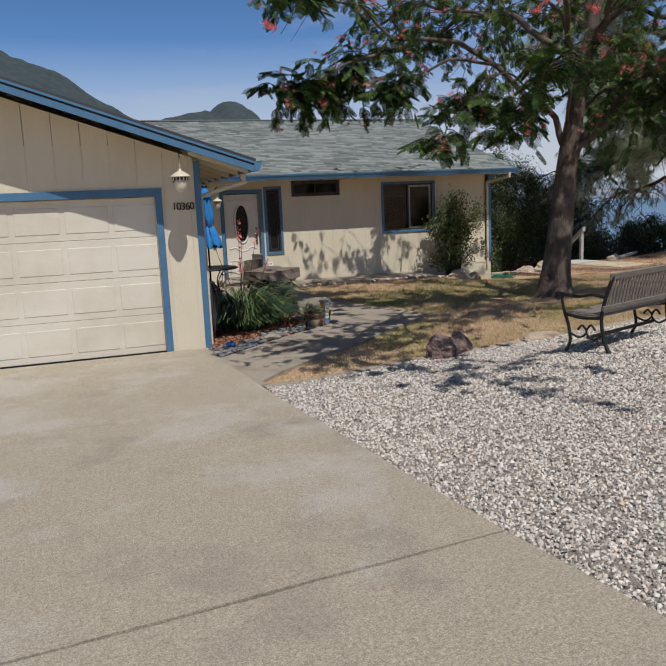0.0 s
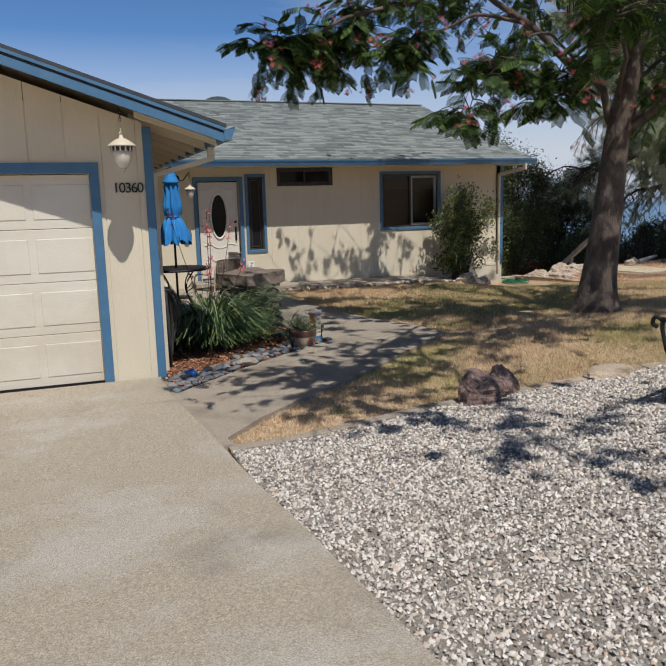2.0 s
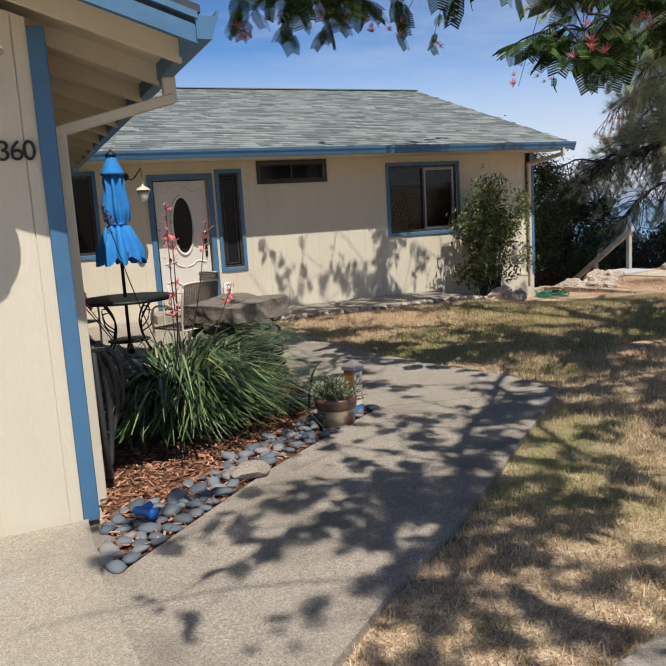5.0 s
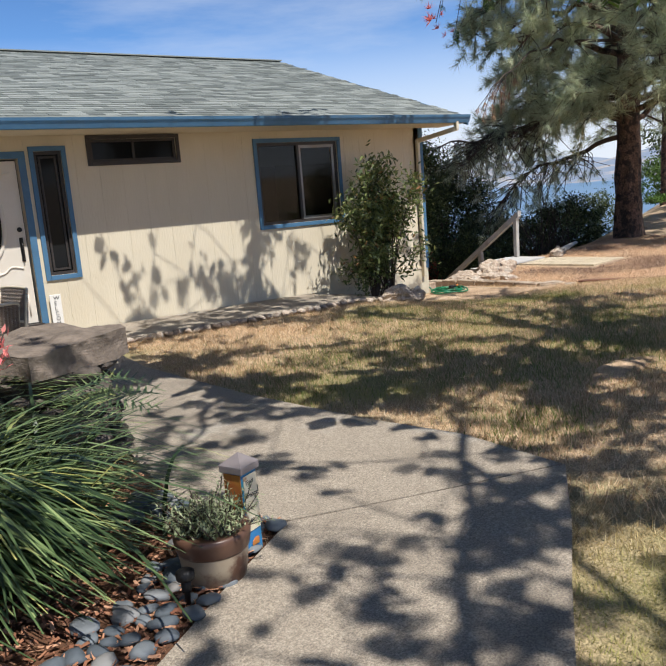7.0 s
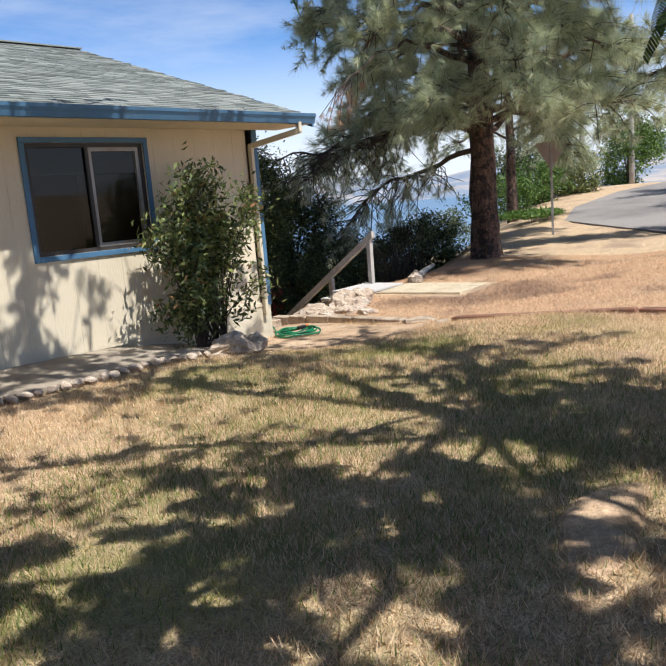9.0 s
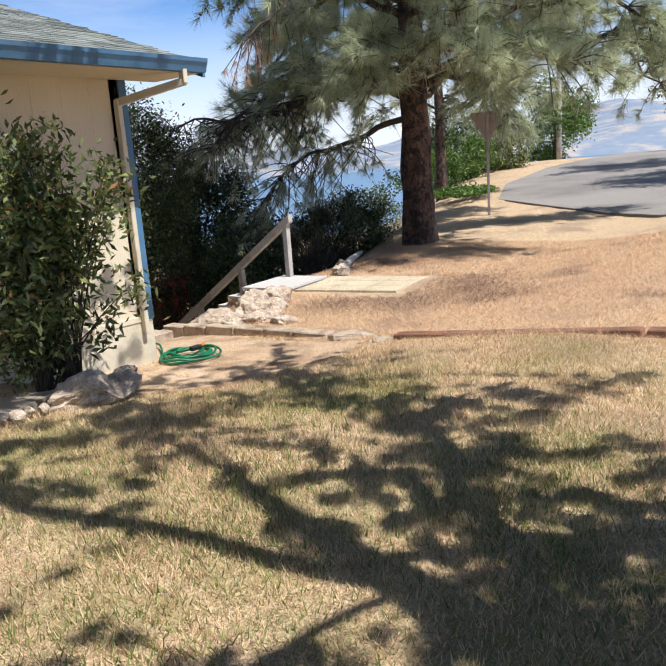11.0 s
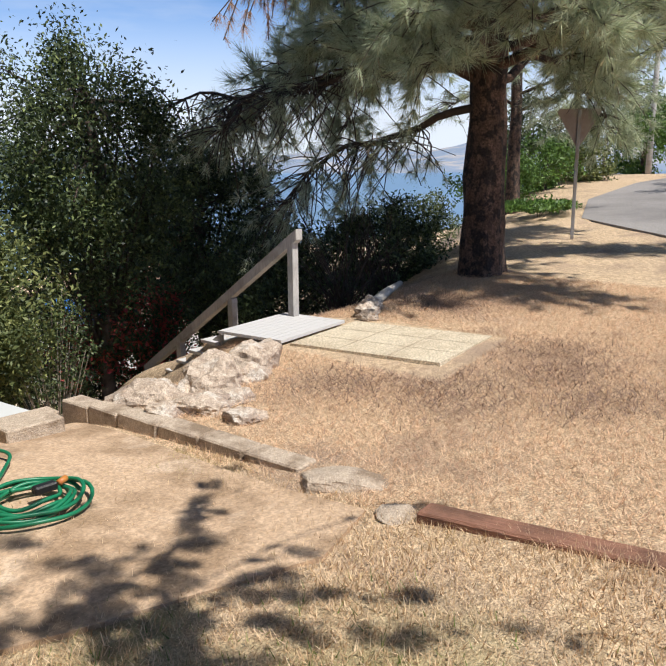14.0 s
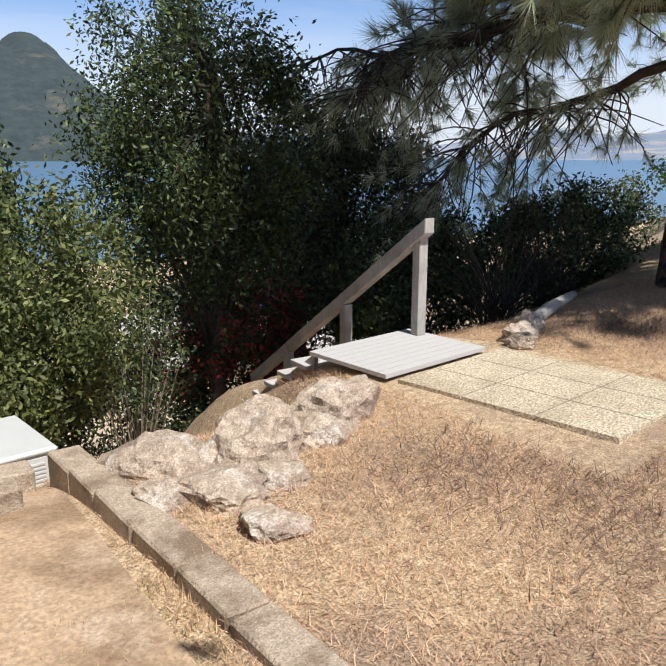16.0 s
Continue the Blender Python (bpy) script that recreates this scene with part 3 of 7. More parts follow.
def rock_mesh(name, size, seed, rough=0.35, cuts=3, flat=0.0):
    """An uneven stone; size is its three extents."""
    bm = bmesh.new()
    bmesh.ops.create_icosphere(bm, subdivisions=cuts, radius=0.5)
    r = random.Random(seed)
    off = Vector((r.uniform(0, 90), r.uniform(0, 90), r.uniform(0, 90)))
    planes = [(Vector((r.gauss(0, 1), r.gauss(0, 1), r.gauss(0, 0.8))).normalized(), r.uniform(0.3, 0.45)) for _ in range(9)]
    for v in bm.verts:
        p = v.co.copy()
        for n, d in planes:
            over = p.dot(n) - d
            if over > 0:
                p -= n * over * 0.85
        p *= 1 + rough * (noise.noise(p * 2.2 + off) + 0.55 * noise.noise(p * 6 + off) + 0.32 * noise.noise(p * 14 + off) + 0.16 * noise.noise(p * 34 + off))
        if p.z < -0.16:
            p.z = -0.16 + (p.z + 0.16) * 0.25
        v.co = Vector((p.x * size[0], p.y * size[1], p.z * size[2]))
    me = bpy.data.meshes.new(name)
    bm.to_mesh(me)
    bm.free()
    return me


def rock(name, x, y, z, size, mat, seed, turn=0.0, label="", parent=None, rough=0.35, cuts=4, tilt=0.0):
    me = rock_mesh(name, size, seed, rough, cuts)
    me.materials.append(mat)
    ob = new(name, me)
    ob.matrix_world = pose(x, y, z, tilt, 0, turn)
    if parent:
        ob.parent = parent
    if label:
        ob["label"] = label
    return ob


def text_mesh(name, body, height, mat, m, parent=None, label="", depth=0.004, spacing=1.0):
    """Letters as a solid mesh; the font's capitals are about 0.7 of its size."""
    cu = bpy.data.curves.new(name, "FONT")
    cu.body, cu.size, cu.extrude, cu.space_character = body, height / 0.7, depth, spacing
    cu.resolution_u = 4
    tmp = new(name, cu)
    bpy.context.view_layer.update()
    me = bpy.data.meshes.new_from_object(tmp.evaluated_get(bpy.context.evaluated_depsgraph_get()))
    bpy.data.objects.remove(tmp)
    me.materials.clear()
    me.materials.append(mat)
    ob = new(name, me)
    ob.matrix_world = m
    if parent:
        ob.parent = parent
        ob.matrix_parent_inverse = parent.matrix_world.inverted()
    if label:
        ob["label"] = label
    return ob


def inside(x, y, outline):
    hit = False
    for (x0, y0), (x1, y1) in zip(outline, outline[1:] + outline[:1]):
        if (y0 > y) != (y1 > y) and x < (x1 - x0) * (y - y0) / (y1 - y0) + x0:
            hit = not hit
    return hit


def inside_many(xs, ys, outline):
    hit = np.zeros(len(xs), dtype=bool)
    for (x0, y0), (x1, y1) in zip(outline, outline[1:] + outline[:1]):
        if y0 != y1:
            hit ^= ((y0 > ys) != (y1 > ys)) & (xs < (x1 - x0) * (ys - y0) / (y1 - y0) + x0)
    return hit


# ---- ground, lake and far hills ----
def graded(near0, near1, step, far0, far1):
    at = [near0 + i * step for i in range(int((near1 - near0) / step) + 1)]
    d, p = step, at[-1]
    while p < far1:
        d *= 1.22
        p = min(p + d, far1)
        at.append(p)
    d, p = step, near0
    low = []
    while p > far0:
        d *= 1.22
        p = max(p - d, far0)
        low.append(p)
    return low[::-1] + at


def build_ground():
    xs, ys = graded(-3.0, 17.0, 0.16, -3000, 3000), graded(-9.0, 12.5, 0.16, -3000, 4000)
    verts = []
    for y in ys:
        for x in xs:
            z = ground(x, y)
            near = -4 < x < 30 and -10 < y < 24
            if near:
                z += 0.018 * noise.noise(Vector((x * 1.3, y * 1.3, 0))) + 0.008 * noise.noise(Vector((x * 5, y * 5, 3)))
                if z < -0.8:
                    z += 0.25 * noise.noise(Vector((x * 0.5, y * 0.5, 5)))
            verts.append((x, y, z - (0.03 if y < 12 else 0)))
    w = len(xs)
    faces = [(j * w + i, j * w + i + 1, (j + 1) * w + i + 1, (j + 1) * w + i) for j in range(len(ys) - 1) for i in range(w - 1)]
    ob = link_mesh("ground", verts, faces, M_SOIL, smooth=True)
    return tagged(ob, "dry straw-coloured lawn soil sloping to the lake", "ground", kind="structure")


build_ground()
lake = link_mesh("water", [(-6000, 150, -19.2), (6000, 150, -19.2), (6000, 9000, -19.2), (-6000, 9000, -19.2)], [(0, 1, 2, 3)], M_WATER)
tagged(lake, "wide blue lake below the slope", "lake", kind="structure")


def mountain(name, bearing, distance, width, height, mat, label, seed, peaks, low=-20.0):
    """A ridge across the line of sight; peaks: (place along it from -1 to 1, share of the height, spread)."""
    a = radians(bearing)
    ahead, side = Vector((math.sin(a), math.cos(a), 0)), Vector((math.cos(a), -math.sin(a), 0))
    off = Vector((seed * 7.3, seed * 3.1, 0))
    cols, rows = 150, 30
    verts = []
    for j in range(rows + 1):
        for i in range(cols + 1):
            u, v = i / cols * 2 - 1, j / rows
            crest = max(h * math.exp(-((u - c) / s) ** 2) for c, h, s in peaks)
            p = ahead * (distance + (v - 0.35) * width * 0.55) + side * u * width * 0.5
            q = Vector((p.x, p.y, 0)) / (width * 0.12) + off
            bump = noise.fractal(q, 0.9, 2.1, 6)
            fall = math.sin(min(1.0, v / 0.6) * math.pi / 2) if v < 0.6 else math.cos((v - 0.6) / 0.4 * math.pi / 2)
            verts.append((p.x, p.y, low + height * crest * fall * (1 + 0.07 * bump) + height * 0.035 * bump * fall))
    w = cols + 1
    faces = [(j * w + i, j * w + i + 1, (j + 1) * w + i + 1, (j + 1) * w + i) for j in range(rows) for i in range(cols)]
    return tagged(link_mesh(name, verts, faces, mat, smooth=True), label, "mountain", kind="structure")


mountain("backdrop_mountain", 2, 2600, 3000, 455, M_MOUNTAIN, "dark wooded mountain beyond the lake, bluish haze in its colour", 1,
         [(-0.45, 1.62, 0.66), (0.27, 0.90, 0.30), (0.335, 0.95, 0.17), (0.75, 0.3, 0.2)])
mountain("backdrop_hills", 62, 4200, 7000, 350, M_HAZED_HILLS, "hills with dry tan patches across the lake, blue haze painted into their colour", 4,
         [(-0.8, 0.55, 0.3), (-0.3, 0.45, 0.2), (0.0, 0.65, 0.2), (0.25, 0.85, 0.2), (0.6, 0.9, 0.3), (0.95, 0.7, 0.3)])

# ---- hard surfaces ----
DRIVE_EDGE = [(0.03, -0.03), (0.02, -0.82), (0.14, -2.45), (0.18, -3.3), (0.245, -4.2), (0.28, -5.0), (0.31, -5.8), (0.372, -6.95)]
drive = base("driveway")
tagged(drive, "stained tan concrete driveway with an expansion joint", "driveway", kind="structure")
# the edges at the expansion joint are chipped and uneven
chip = random.Random(91)
JOINT = [(0.30 - 0.31 * i, -6.957 - 0.095 * 0.31 * i) for i in range(30)]
JOINT_NEAR = [(x, y - 0.012 - chip.uniform(0, 0.014)) for x, y in JOINT]
JOINT_FAR = [(x, y + 0.002 + chip.uniform(0, 0.012)) for x, y in JOINT]
sheet("slab", [(-9, -0.03)] + DRIVE_EDGE + JOINT_FAR + [(-9, -7.86)], 0.03, M_CONCRETE, 0.6, 0.10, parent=drive)
sheet("slab", [(-9, -7.882)] + JOINT_NEAR[::-1] + [(0.374, -6.972), (0.46, -8.0), (0.80, -12.0), (1.1, -16), (-9, -16)], 0.03, M_CONCRETE, 0.6, 0.10, parent=drive)
sheet("joint_filler", [(-0.03, -0.10), (-0.04, -0.82), (0.08, -2.5), (0.24, -2.5), (0.12, -0.82), (0.10, -0.10)], 0.018, M_CONCRETE2, 0.6, 0.06, parent=drive)

PATH_A = [(0.033, -0.80), (0.44, -0.42), (1.08, 0.16), (1.80, 0.70), (2.35, 1.08), (3.68, 0.56), (3.2, 0.14), (2.82, -0.16), (2.41, -0.50), (2.1, -0.76), (1.6, -1.14), (1.05, -1.53), (0.61, -1.89), (0.152, -2.40)]
PATH_B = [(2.36, 1.10), (3.68, 0.58), (3.72, 1.35), (3.57, 2.06), (3.35, 3.4), (3.15, 5.2), (3.22, 6.7), (2.25, 6.7), (2.30, 3.7), (2.12, 2.5), (2.05, 1.6)]
walkway = base("walkway")
tagged(walkway, "shaded concrete garden walkway curving to the front door", "walkway", kind="structure")
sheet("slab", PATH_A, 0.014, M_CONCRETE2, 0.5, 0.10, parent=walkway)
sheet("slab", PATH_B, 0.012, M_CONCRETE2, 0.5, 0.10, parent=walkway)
patio = base("patio")
tagged(patio, "grey concrete patio slab at the front door", "patio", kind="structure")
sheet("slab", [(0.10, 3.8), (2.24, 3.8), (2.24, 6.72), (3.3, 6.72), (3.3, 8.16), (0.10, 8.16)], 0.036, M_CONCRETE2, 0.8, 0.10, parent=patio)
box("door_step", 1.75, 3.05, 7.55, 8.16, 0.02, 0.19, M_CONCRETE2, patio, bevel=0.01)
WALK_HOUSE = [(3.31, 6.9), (4.5, 6.85), (5.9, 6.82), (7.3, 7.02), (7.9, 7.5), (7.9, 8.15), (3.31, 8.15)]
house_walk = base("house_walk")
tagged(house_walk, "pale concrete strip along the foot of the house wall", "walkway", kind="structure")
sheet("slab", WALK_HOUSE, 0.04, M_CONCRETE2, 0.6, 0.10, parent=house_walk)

BORDER = [(0.19, -2.55), (0.6, -2.53), (1.0, -2.47), (1.94, -2.27), (3.0, -2.27), (4.2, -2.32), (6.0, -2.30), (9.0, -1.9), (14.0, -0.8)]
GRAVEL = [(x, y - 0.09) for x, y in BORDER[:8]] + [(9.5, -9.0), (0.56, -9.0), (0.374, -6.95), (0.312, -5.8), (0.247, -4.2), (0.19, -3.3)]
tagged(sheet("gravel_bed", GRAVEL, 0.0, M_GRAVEL_BED, 0.5, 0.05), "fine grey bedding under the white gravel", "gravel", kind="structure")
mow = base("mowing_strip")
tagged(mow, "narrow grey concrete strip between dry grass and gravel", "edging", kind="structure")
for (x0, y0), (x1, y1) in zip(BORDER, BORDER[1:]):
    n = max(1, int(math.hypot(x1 - x0, y1 - y0) / 0.6))
    for i in range(n):
        a, b = i / n + 0.008, (i + 1) / n - 0.002
        p, q = (x0 + (x1 - x0) * a, y0 + (y1 - y0) * a), (x0 + (x1 - x0) * b, y0 + (y1 - y0) * b)
        sheet("slab", [(p[0], p[1] - 0.06), (q[0], q[1] - 0.06), (q[0], q[1] + 0.06), (p[0], p[1] + 0.06)], 0.008, M_KERB if x0 > 2.5 else M_CONCRETE2, 9, 0.06, parent=mow)

BED = [(0.12, -0.02), (0.05, -0.72), (0.44, -0.40), (1.08, 0.18), (1.80, 0.72), (2.33, 1.10), (2.04, 1.6), (2.10, 2.5), (2.2, 3.78), (0.12, 3.78)]
tagged(sheet("mulch_bed", BED, 0.0, M_MULCH_BED, 0.4, 0.05), "planting bed of red-brown bark mulch", "mulch", kind="structure")
DIRT = [(8.0, 7.4), (9.0, 6.7), (10.3, 6.2), (10.85, 6.4), (10.85, 9.6), (9.6, 10.2), (9.5, 8.2), (8.1, 8.15)]
tagged(sheet("bare_dirt", DIRT, -0.012, M_DIRT, 0.4, 0.03), "bare sandy dirt beside the house corner", "dirt", kind="structure")
ROAD = [(19.5, -3.0), (21.0, 3.4), (21.8, 6.3), (24.3, 9.5), (26.6, 12.4), (31.0, 14.2), (37.0, 15.0), (43.0, 14.4), (48.0, 13.2), (60.0, 12.0), (60.0, -12.0), (19.0, -14.0)]
tagged(sheet("road", ROAD, 0.02, M_ASPHALT, 2.0, 0.06), "sun-bleached asphalt road cresting a rise", "road", kind="structure")

# ---- house ----
FRONT = 8.19
house = base("house")
tagged(house, "single-storey beige house with blue trim and grey shingle roof", "house", kind="structure")
OPENINGS = [(1.98, 2.88, 0.20, 2.29), (3.07, 3.41, 0.80, 2.37), (3.79, 4.98, 2.21, 2.50), (6.25, 7.70, 1.17, 2.39), (-0.4, 1.06, 1.17, 2.40)]


def wall_cells(x0, x1, z0, top, holes):
    """Upright pieces (x0, x1, z0, z1 left, z1 right) that leave the holes open."""
    cuts = sorted({x0, x1, *(c for h in holes for c in h[:2] if x0 < c < x1)})
    for a, b in zip(cuts, cuts[1:]):
        mid = (a + b) / 2
        low = z0
        for h in sorted((h for h in holes if h[0] < mid < h[1]), key=lambda h: h[2]):
            if h[2] > low:
                yield a, b, low, h[2], h[2]
            low = max(low, h[3])
        if low < min(top(a), top(b)):
            yield a, b, low, top(a), top(b)


def prism_into(bm, a, b, y0, y1, z0, za, zb):
    for v in box_into(bm, a, b, y0, y1, z0, za):
        if v.co.z > z0 + 1e-6:
            v.co.z = za if abs(v.co.x - a) < 1e-6 else zb


def siding(parent, x0, x1, z0, top, holes, y, pitch=0.305, m=None, groove=0.0013):
    """Boards with narrow grooves between them on a solid wall behind."""
    bm = bmesh.new()
    for c in wall_cells(x0, x1, z0, top, holes):
        prism_into(bm, c[0], c[1], y + 0.009, y + 0.16, *c[2:])
    if m is not None:
        bmesh.ops.transform(bm, matrix=m, verts=bm.verts)
    part("wall", bm, M_SIDING, parent)
    at = x0
    while at < x1 - 0.01:
        end = min(at + pitch, x1)
        bm = bmesh.new()
        for c in wall_cells(at + groove, end - groove, z0, top, holes):
            prism_into(bm, c[0], c[1], y, y + 0.008, *c[2:])
        if m is not None:
            bmesh.ops.transform(bm, matrix=m, verts=bm.verts)
        if bm.verts:
            part("siding_board", bm, M_SIDING, parent)
        else:
            bm.free()
        at = end


siding(house, -1.0, 9.46, 0.03, lambda x: 2.74, OPENINGS, FRONT, groove=0.0009)
# the east wall, seen past the corner, with its gable
siding(house, 0.0, 10.56, 0.17, lambda v: 2.74 + 0.328 * min(v, 10.56 - v), [], 0.0, m=Matrix(((0, -1, 0, 9.46), (1, 0, 0, FRONT), (0, 0, 1, 0), (0, 0, 0, 1))))
box("back_wall", -7.0, 9.44, 18.6, 18.75, -4, 2.74, M_SIDING, house)
box("foundation", -1.0, 9.43, FRONT + 0.02, FRONT + 0.2, -0.9, 0.03, M_FOUND, house)
box("foundation", 9.26, 9.455, FRONT + 0.02, 18.7, -5.0, 0.17, M_FOUND, house)
box("foundation", 8.1, 9.47, FRONT - 0.012, FRONT + 0.01, -0.45, 0.17, M_FOUND, house)
box("corner_board", 9.395, 9.487, FRONT - 0.024, FRONT - 0.001, 0.16, 2.56, M_BLUE, house, bevel=0.003)
box("corner_board", 9.462, 9.487, FRONT, FRONT + 0.09, 0.16, 2.66, M_BLUE, house, bevel=0.003)
box("sill_board", 8.05, 9.46, FRONT - 0.022, FRONT - 0.002, 0.15, 0.21, M_SIDING, house, bevel=0.003)
# indoor dimness is painted: floor, back and ceiling are coloured near black
box("room_floor", -0.9, 9.3, FRONT + 0.17, 15.0, 0.10, 0.16, M_BIN_ROOM_SHADE, house)
box("room_back", -0.9, 9.3, 13.0, 13.1, 0.16, 2.6, M_BIN_ROOM_SHADE, house)
box("room_ceiling", -0.9, 9.3, FRONT + 0.17, 13.0, 2.58, 2.64, M_BIN_ROOM_SHADE, house)

EAVE_Y, EAVE_Z, RIDGE_Y, RIDGE_Z, RAKE_X = 7.50, 2.655, 13.47, 4.63, 9.91
slope = (RIDGE_Z - EAVE_Z) / (RIDGE_Y - EAVE_Y)


def roof_slab(name, pts, thick, mat, parent):
    top = [Vector(p) for p in pts]
    low = [p - Vector((0, 0, thick)) for p in top]
    return link_mesh(name, top + low, [(0, 1, 2, 3), (7, 6, 5, 4), (0, 4, 5, 1), (1, 5, 6, 2), (2, 6, 7, 3), (3, 7, 4, 0)], mat, parent)


roof = base("roof")
tagged(roof, "grey-green asphalt shingle gable roof with blue gutter", "roof", kind="structure")
roof_slab("front_slope", [(-7, EAVE_Y, EAVE_Z), (RAKE_X, EAVE_Y, EAVE_Z), (RAKE_X, RIDGE_Y, RIDGE_Z), (-7, RIDGE_Y, RIDGE_Z)], 0.09, M_ROOF_EDGE, roof)
roof_slab("back_slope", [(RAKE_X, 19.4, EAVE_Z), (-7, 19.4, EAVE_Z), (-7, RIDGE_Y, RIDGE_Z), (RAKE_X, RIDGE_Y, RIDGE_Z)], 0.09, M_SHINGLE_PIECE, roof)
box("soffit", -1.0, RAKE_X - 0.03, EAVE_Y + 0.03, FRONT - 0.003, 2.56, 2.58, M_SIDING, roof)
# rake board along the gable edge
roof_slab("barge_board", [(RAKE_X, EAVE_Y, EAVE_Z + 0.01), (RAKE_X + 0.03, EAVE_Y, EAVE_Z + 0.01), (RAKE_X + 0.03, RIDGE_Y, RIDGE_Z + 0.01), (RAKE_X, RIDGE_Y, RIDGE_Z + 0.01)], 0.14, M_BLUE, roof)


def profile_run(name, profile, a, b, mat, parent, label=""):
    """A (across, up) profile drawn straight from a to b; across lies to the right of the way."""
    a, b = Vector(a), Vector(b)
    d = (b - a).normalized()
    right = d.cross(Vector((0, 0, 1))).normalized()
    n = len(profile)
    verts = [p + right * u + Vector((0, 0, w)) for p in (a, b) for u, w in profile]
    faces = [(i, (i + 1) % n, n + (i + 1) % n, n + i) for i in range(n)] + [tuple(range(n))[::-1], tuple(range(n, 2 * n))]
    return link_mesh(name, verts, faces, mat, parent, label)


GUTTER = [(0.0, 0.0), (0.07, 0.0), (0.085, 0.05), (0.105, 0.09), (0.11, 0.125), (0.10, 0.125), (0.09, 0.10), (0.0, 0.10)]
profile_run("gutter", GUTTER, (0.75, EAVE_Y, 2.56), (RAKE_X - 0.02, EAVE_Y, 2.56), M_BLUE, roof, "blue painted eave gutter")
pipe = base("downspout")
tagged(pipe, "cream metal downspout with an elbow at the house corner", "downspout")
P = [(9.62, EAVE_Y - 0.04, 2.57), (9.62, EAVE_Y - 0.04, 2.47), (9.345, FRONT - 0.05, 2.34), (9.345, FRONT - 0.05, 0.05)]
for p, q in zip(P, P[1:]):
    d = Vector(q) - Vector(p)
    rot = d.to_track_quat("Z", "Y").to_matrix().to_4x4()
    box("pipe", -0.027, 0.027, -0.036, 0.036, -0.02, d.length + 0.02, M_CREAM, pipe, bevel=0.006, m=Matrix.Translation(p) @ rot)
box("bracket", 9.305, 9.385, FRONT - 0.09, FRONT - 0.003, 0.30, 0.33, M_CREAM, pipe)

# ---- openings of the house front ----
def framed(name, x0, x1, z0, z1, y, width, trim, label, sill=True, head=True, category="window"):
    w = base(name, (x0 + x1) / 2, y, z0)
    tagged(w, label, category, kind="structure")
    inv = w.matrix_world.inverted()
    box("trim_side", x0 - width, x0, y - 0.022, y - 0.001, z0 - (width if sill else 0), z1, trim, w, bevel=0.003, m=inv)
    box("trim_side", x1, x1 + width, y - 0.022, y - 0.001, z0 - (width if sill else 0), z1, trim, w, bevel=0.003, m=inv)
    box("trim_head", x0 - width, x1 + width, y - 0.026, y - 0.001, z1, z1 + width, trim, w, bevel=0.003, m=inv)
    if sill:
        box("window_sill", x0, x1, y - 0.026, y - 0.001, z0 - width, z0, trim, w, bevel=0.003, m=inv)
    return w, inv


def frame_bars(parent, inv, x0, x1, z0, z1, y0, y1, t, mat):
    box("window_frame", x0, x0 + t, y0, y1, z0, z1, mat, parent, m=inv)
    box("window_frame", x1 - t, x1, y0, y1, z0, z1, mat, parent, m=inv)
    box("window_frame", x0 + t, x1 - t, y0, y1, z0, z0 + t, mat, parent, m=inv)
    box("window_frame", x0 + t, x1 - t, y0, y1, z1 - t, z1, mat, parent, m=inv)


def pane(parent, inv, x0, x1, z0, z1, y, mat=M_GLASS):
    return box("pane", x0, x1, y, y + 0.006, z0, z1, mat, parent, "dark reflecting glass", m=inv)


w, inv = framed("window_1", 6.25, 7.70, 1.17, 2.39, FRONT, 0.06, M_BLUE, "blue-trimmed sliding window with raised blinds")
frame_bars(w, inv, 6.25, 7.70, 1.17, 2.39, FRONT + 0.02, FRONT + 0.09, 0.045, M_BROWN)
box("mullion", 6.955, 6.995, FRONT + 0.015, FRONT + 0.08, 1.215, 2.345, M_BROWN, w, m=inv)
pane(w, inv, 6.295, 6.955, 1.215, 2.345, FRONT + 0.05, M_CLEAR)
pane(w, inv, 7.05, 7.60, 1.26, 2.30, FRONT + 0.06, M_CLEAR)
frame_bars(w, inv, 6.995, 7.655, 1.215, 2.345, FRONT + 0.035, FRONT + 0.065, 0.045, M_STEEL)
for k in range(2):
    x0, x1 = (6.31, 6.94) if k == 0 else (7.04, 7.62)
    for i in range(12):
        box("blind_slat", x0, x1, FRONT + 0.076 + 0.002 * (i % 2), FRONT + 0.084, 2.075 + i * 0.022, 2.095 + i * 0.022, M_BLIND, w, m=inv)
    box("bottom_rail", x0, x1, FRONT + 0.070, FRONT + 0.088, 2.045, 2.072, M_WHITE, w, m=inv)
w, inv = framed("window_2", 3.79, 4.98, 2.21, 2.50, FRONT, 0.05, M_BROWN, "narrow dark transom window under the eave")
frame_bars(w, inv, 3.79, 4.98, 2.21, 2.50, FRONT + 0.02, FRONT + 0.09, 0.035, M_BROWN)
pane(w, inv, 3.825, 4.945, 2.245, 2.465, FRONT + 0.05)
box("mullion", 4.365, 4.395, FRONT + 0.02, FRONT + 0.08, 2.245, 2.465, M_BROWN, w, m=inv)
w, inv = framed("window_3", 3.07, 3.41, 0.80, 2.37, FRONT, 0.06, M_BLUE, "tall narrow blue-trimmed sidelight window")
frame_bars(w, inv, 3.07, 3.41, 0.80, 2.37, FRONT + 0.02, FRONT + 0.09, 0.04, M_BROWN)
frame_bars(w, inv, 3.13, 3.35, 0.86, 2.31, FRONT + 0.04, FRONT + 0.08, 0.025, M_BROWN)
pane(w, inv, 3.11, 3.37, 0.84, 2.33, FRONT + 0.06)
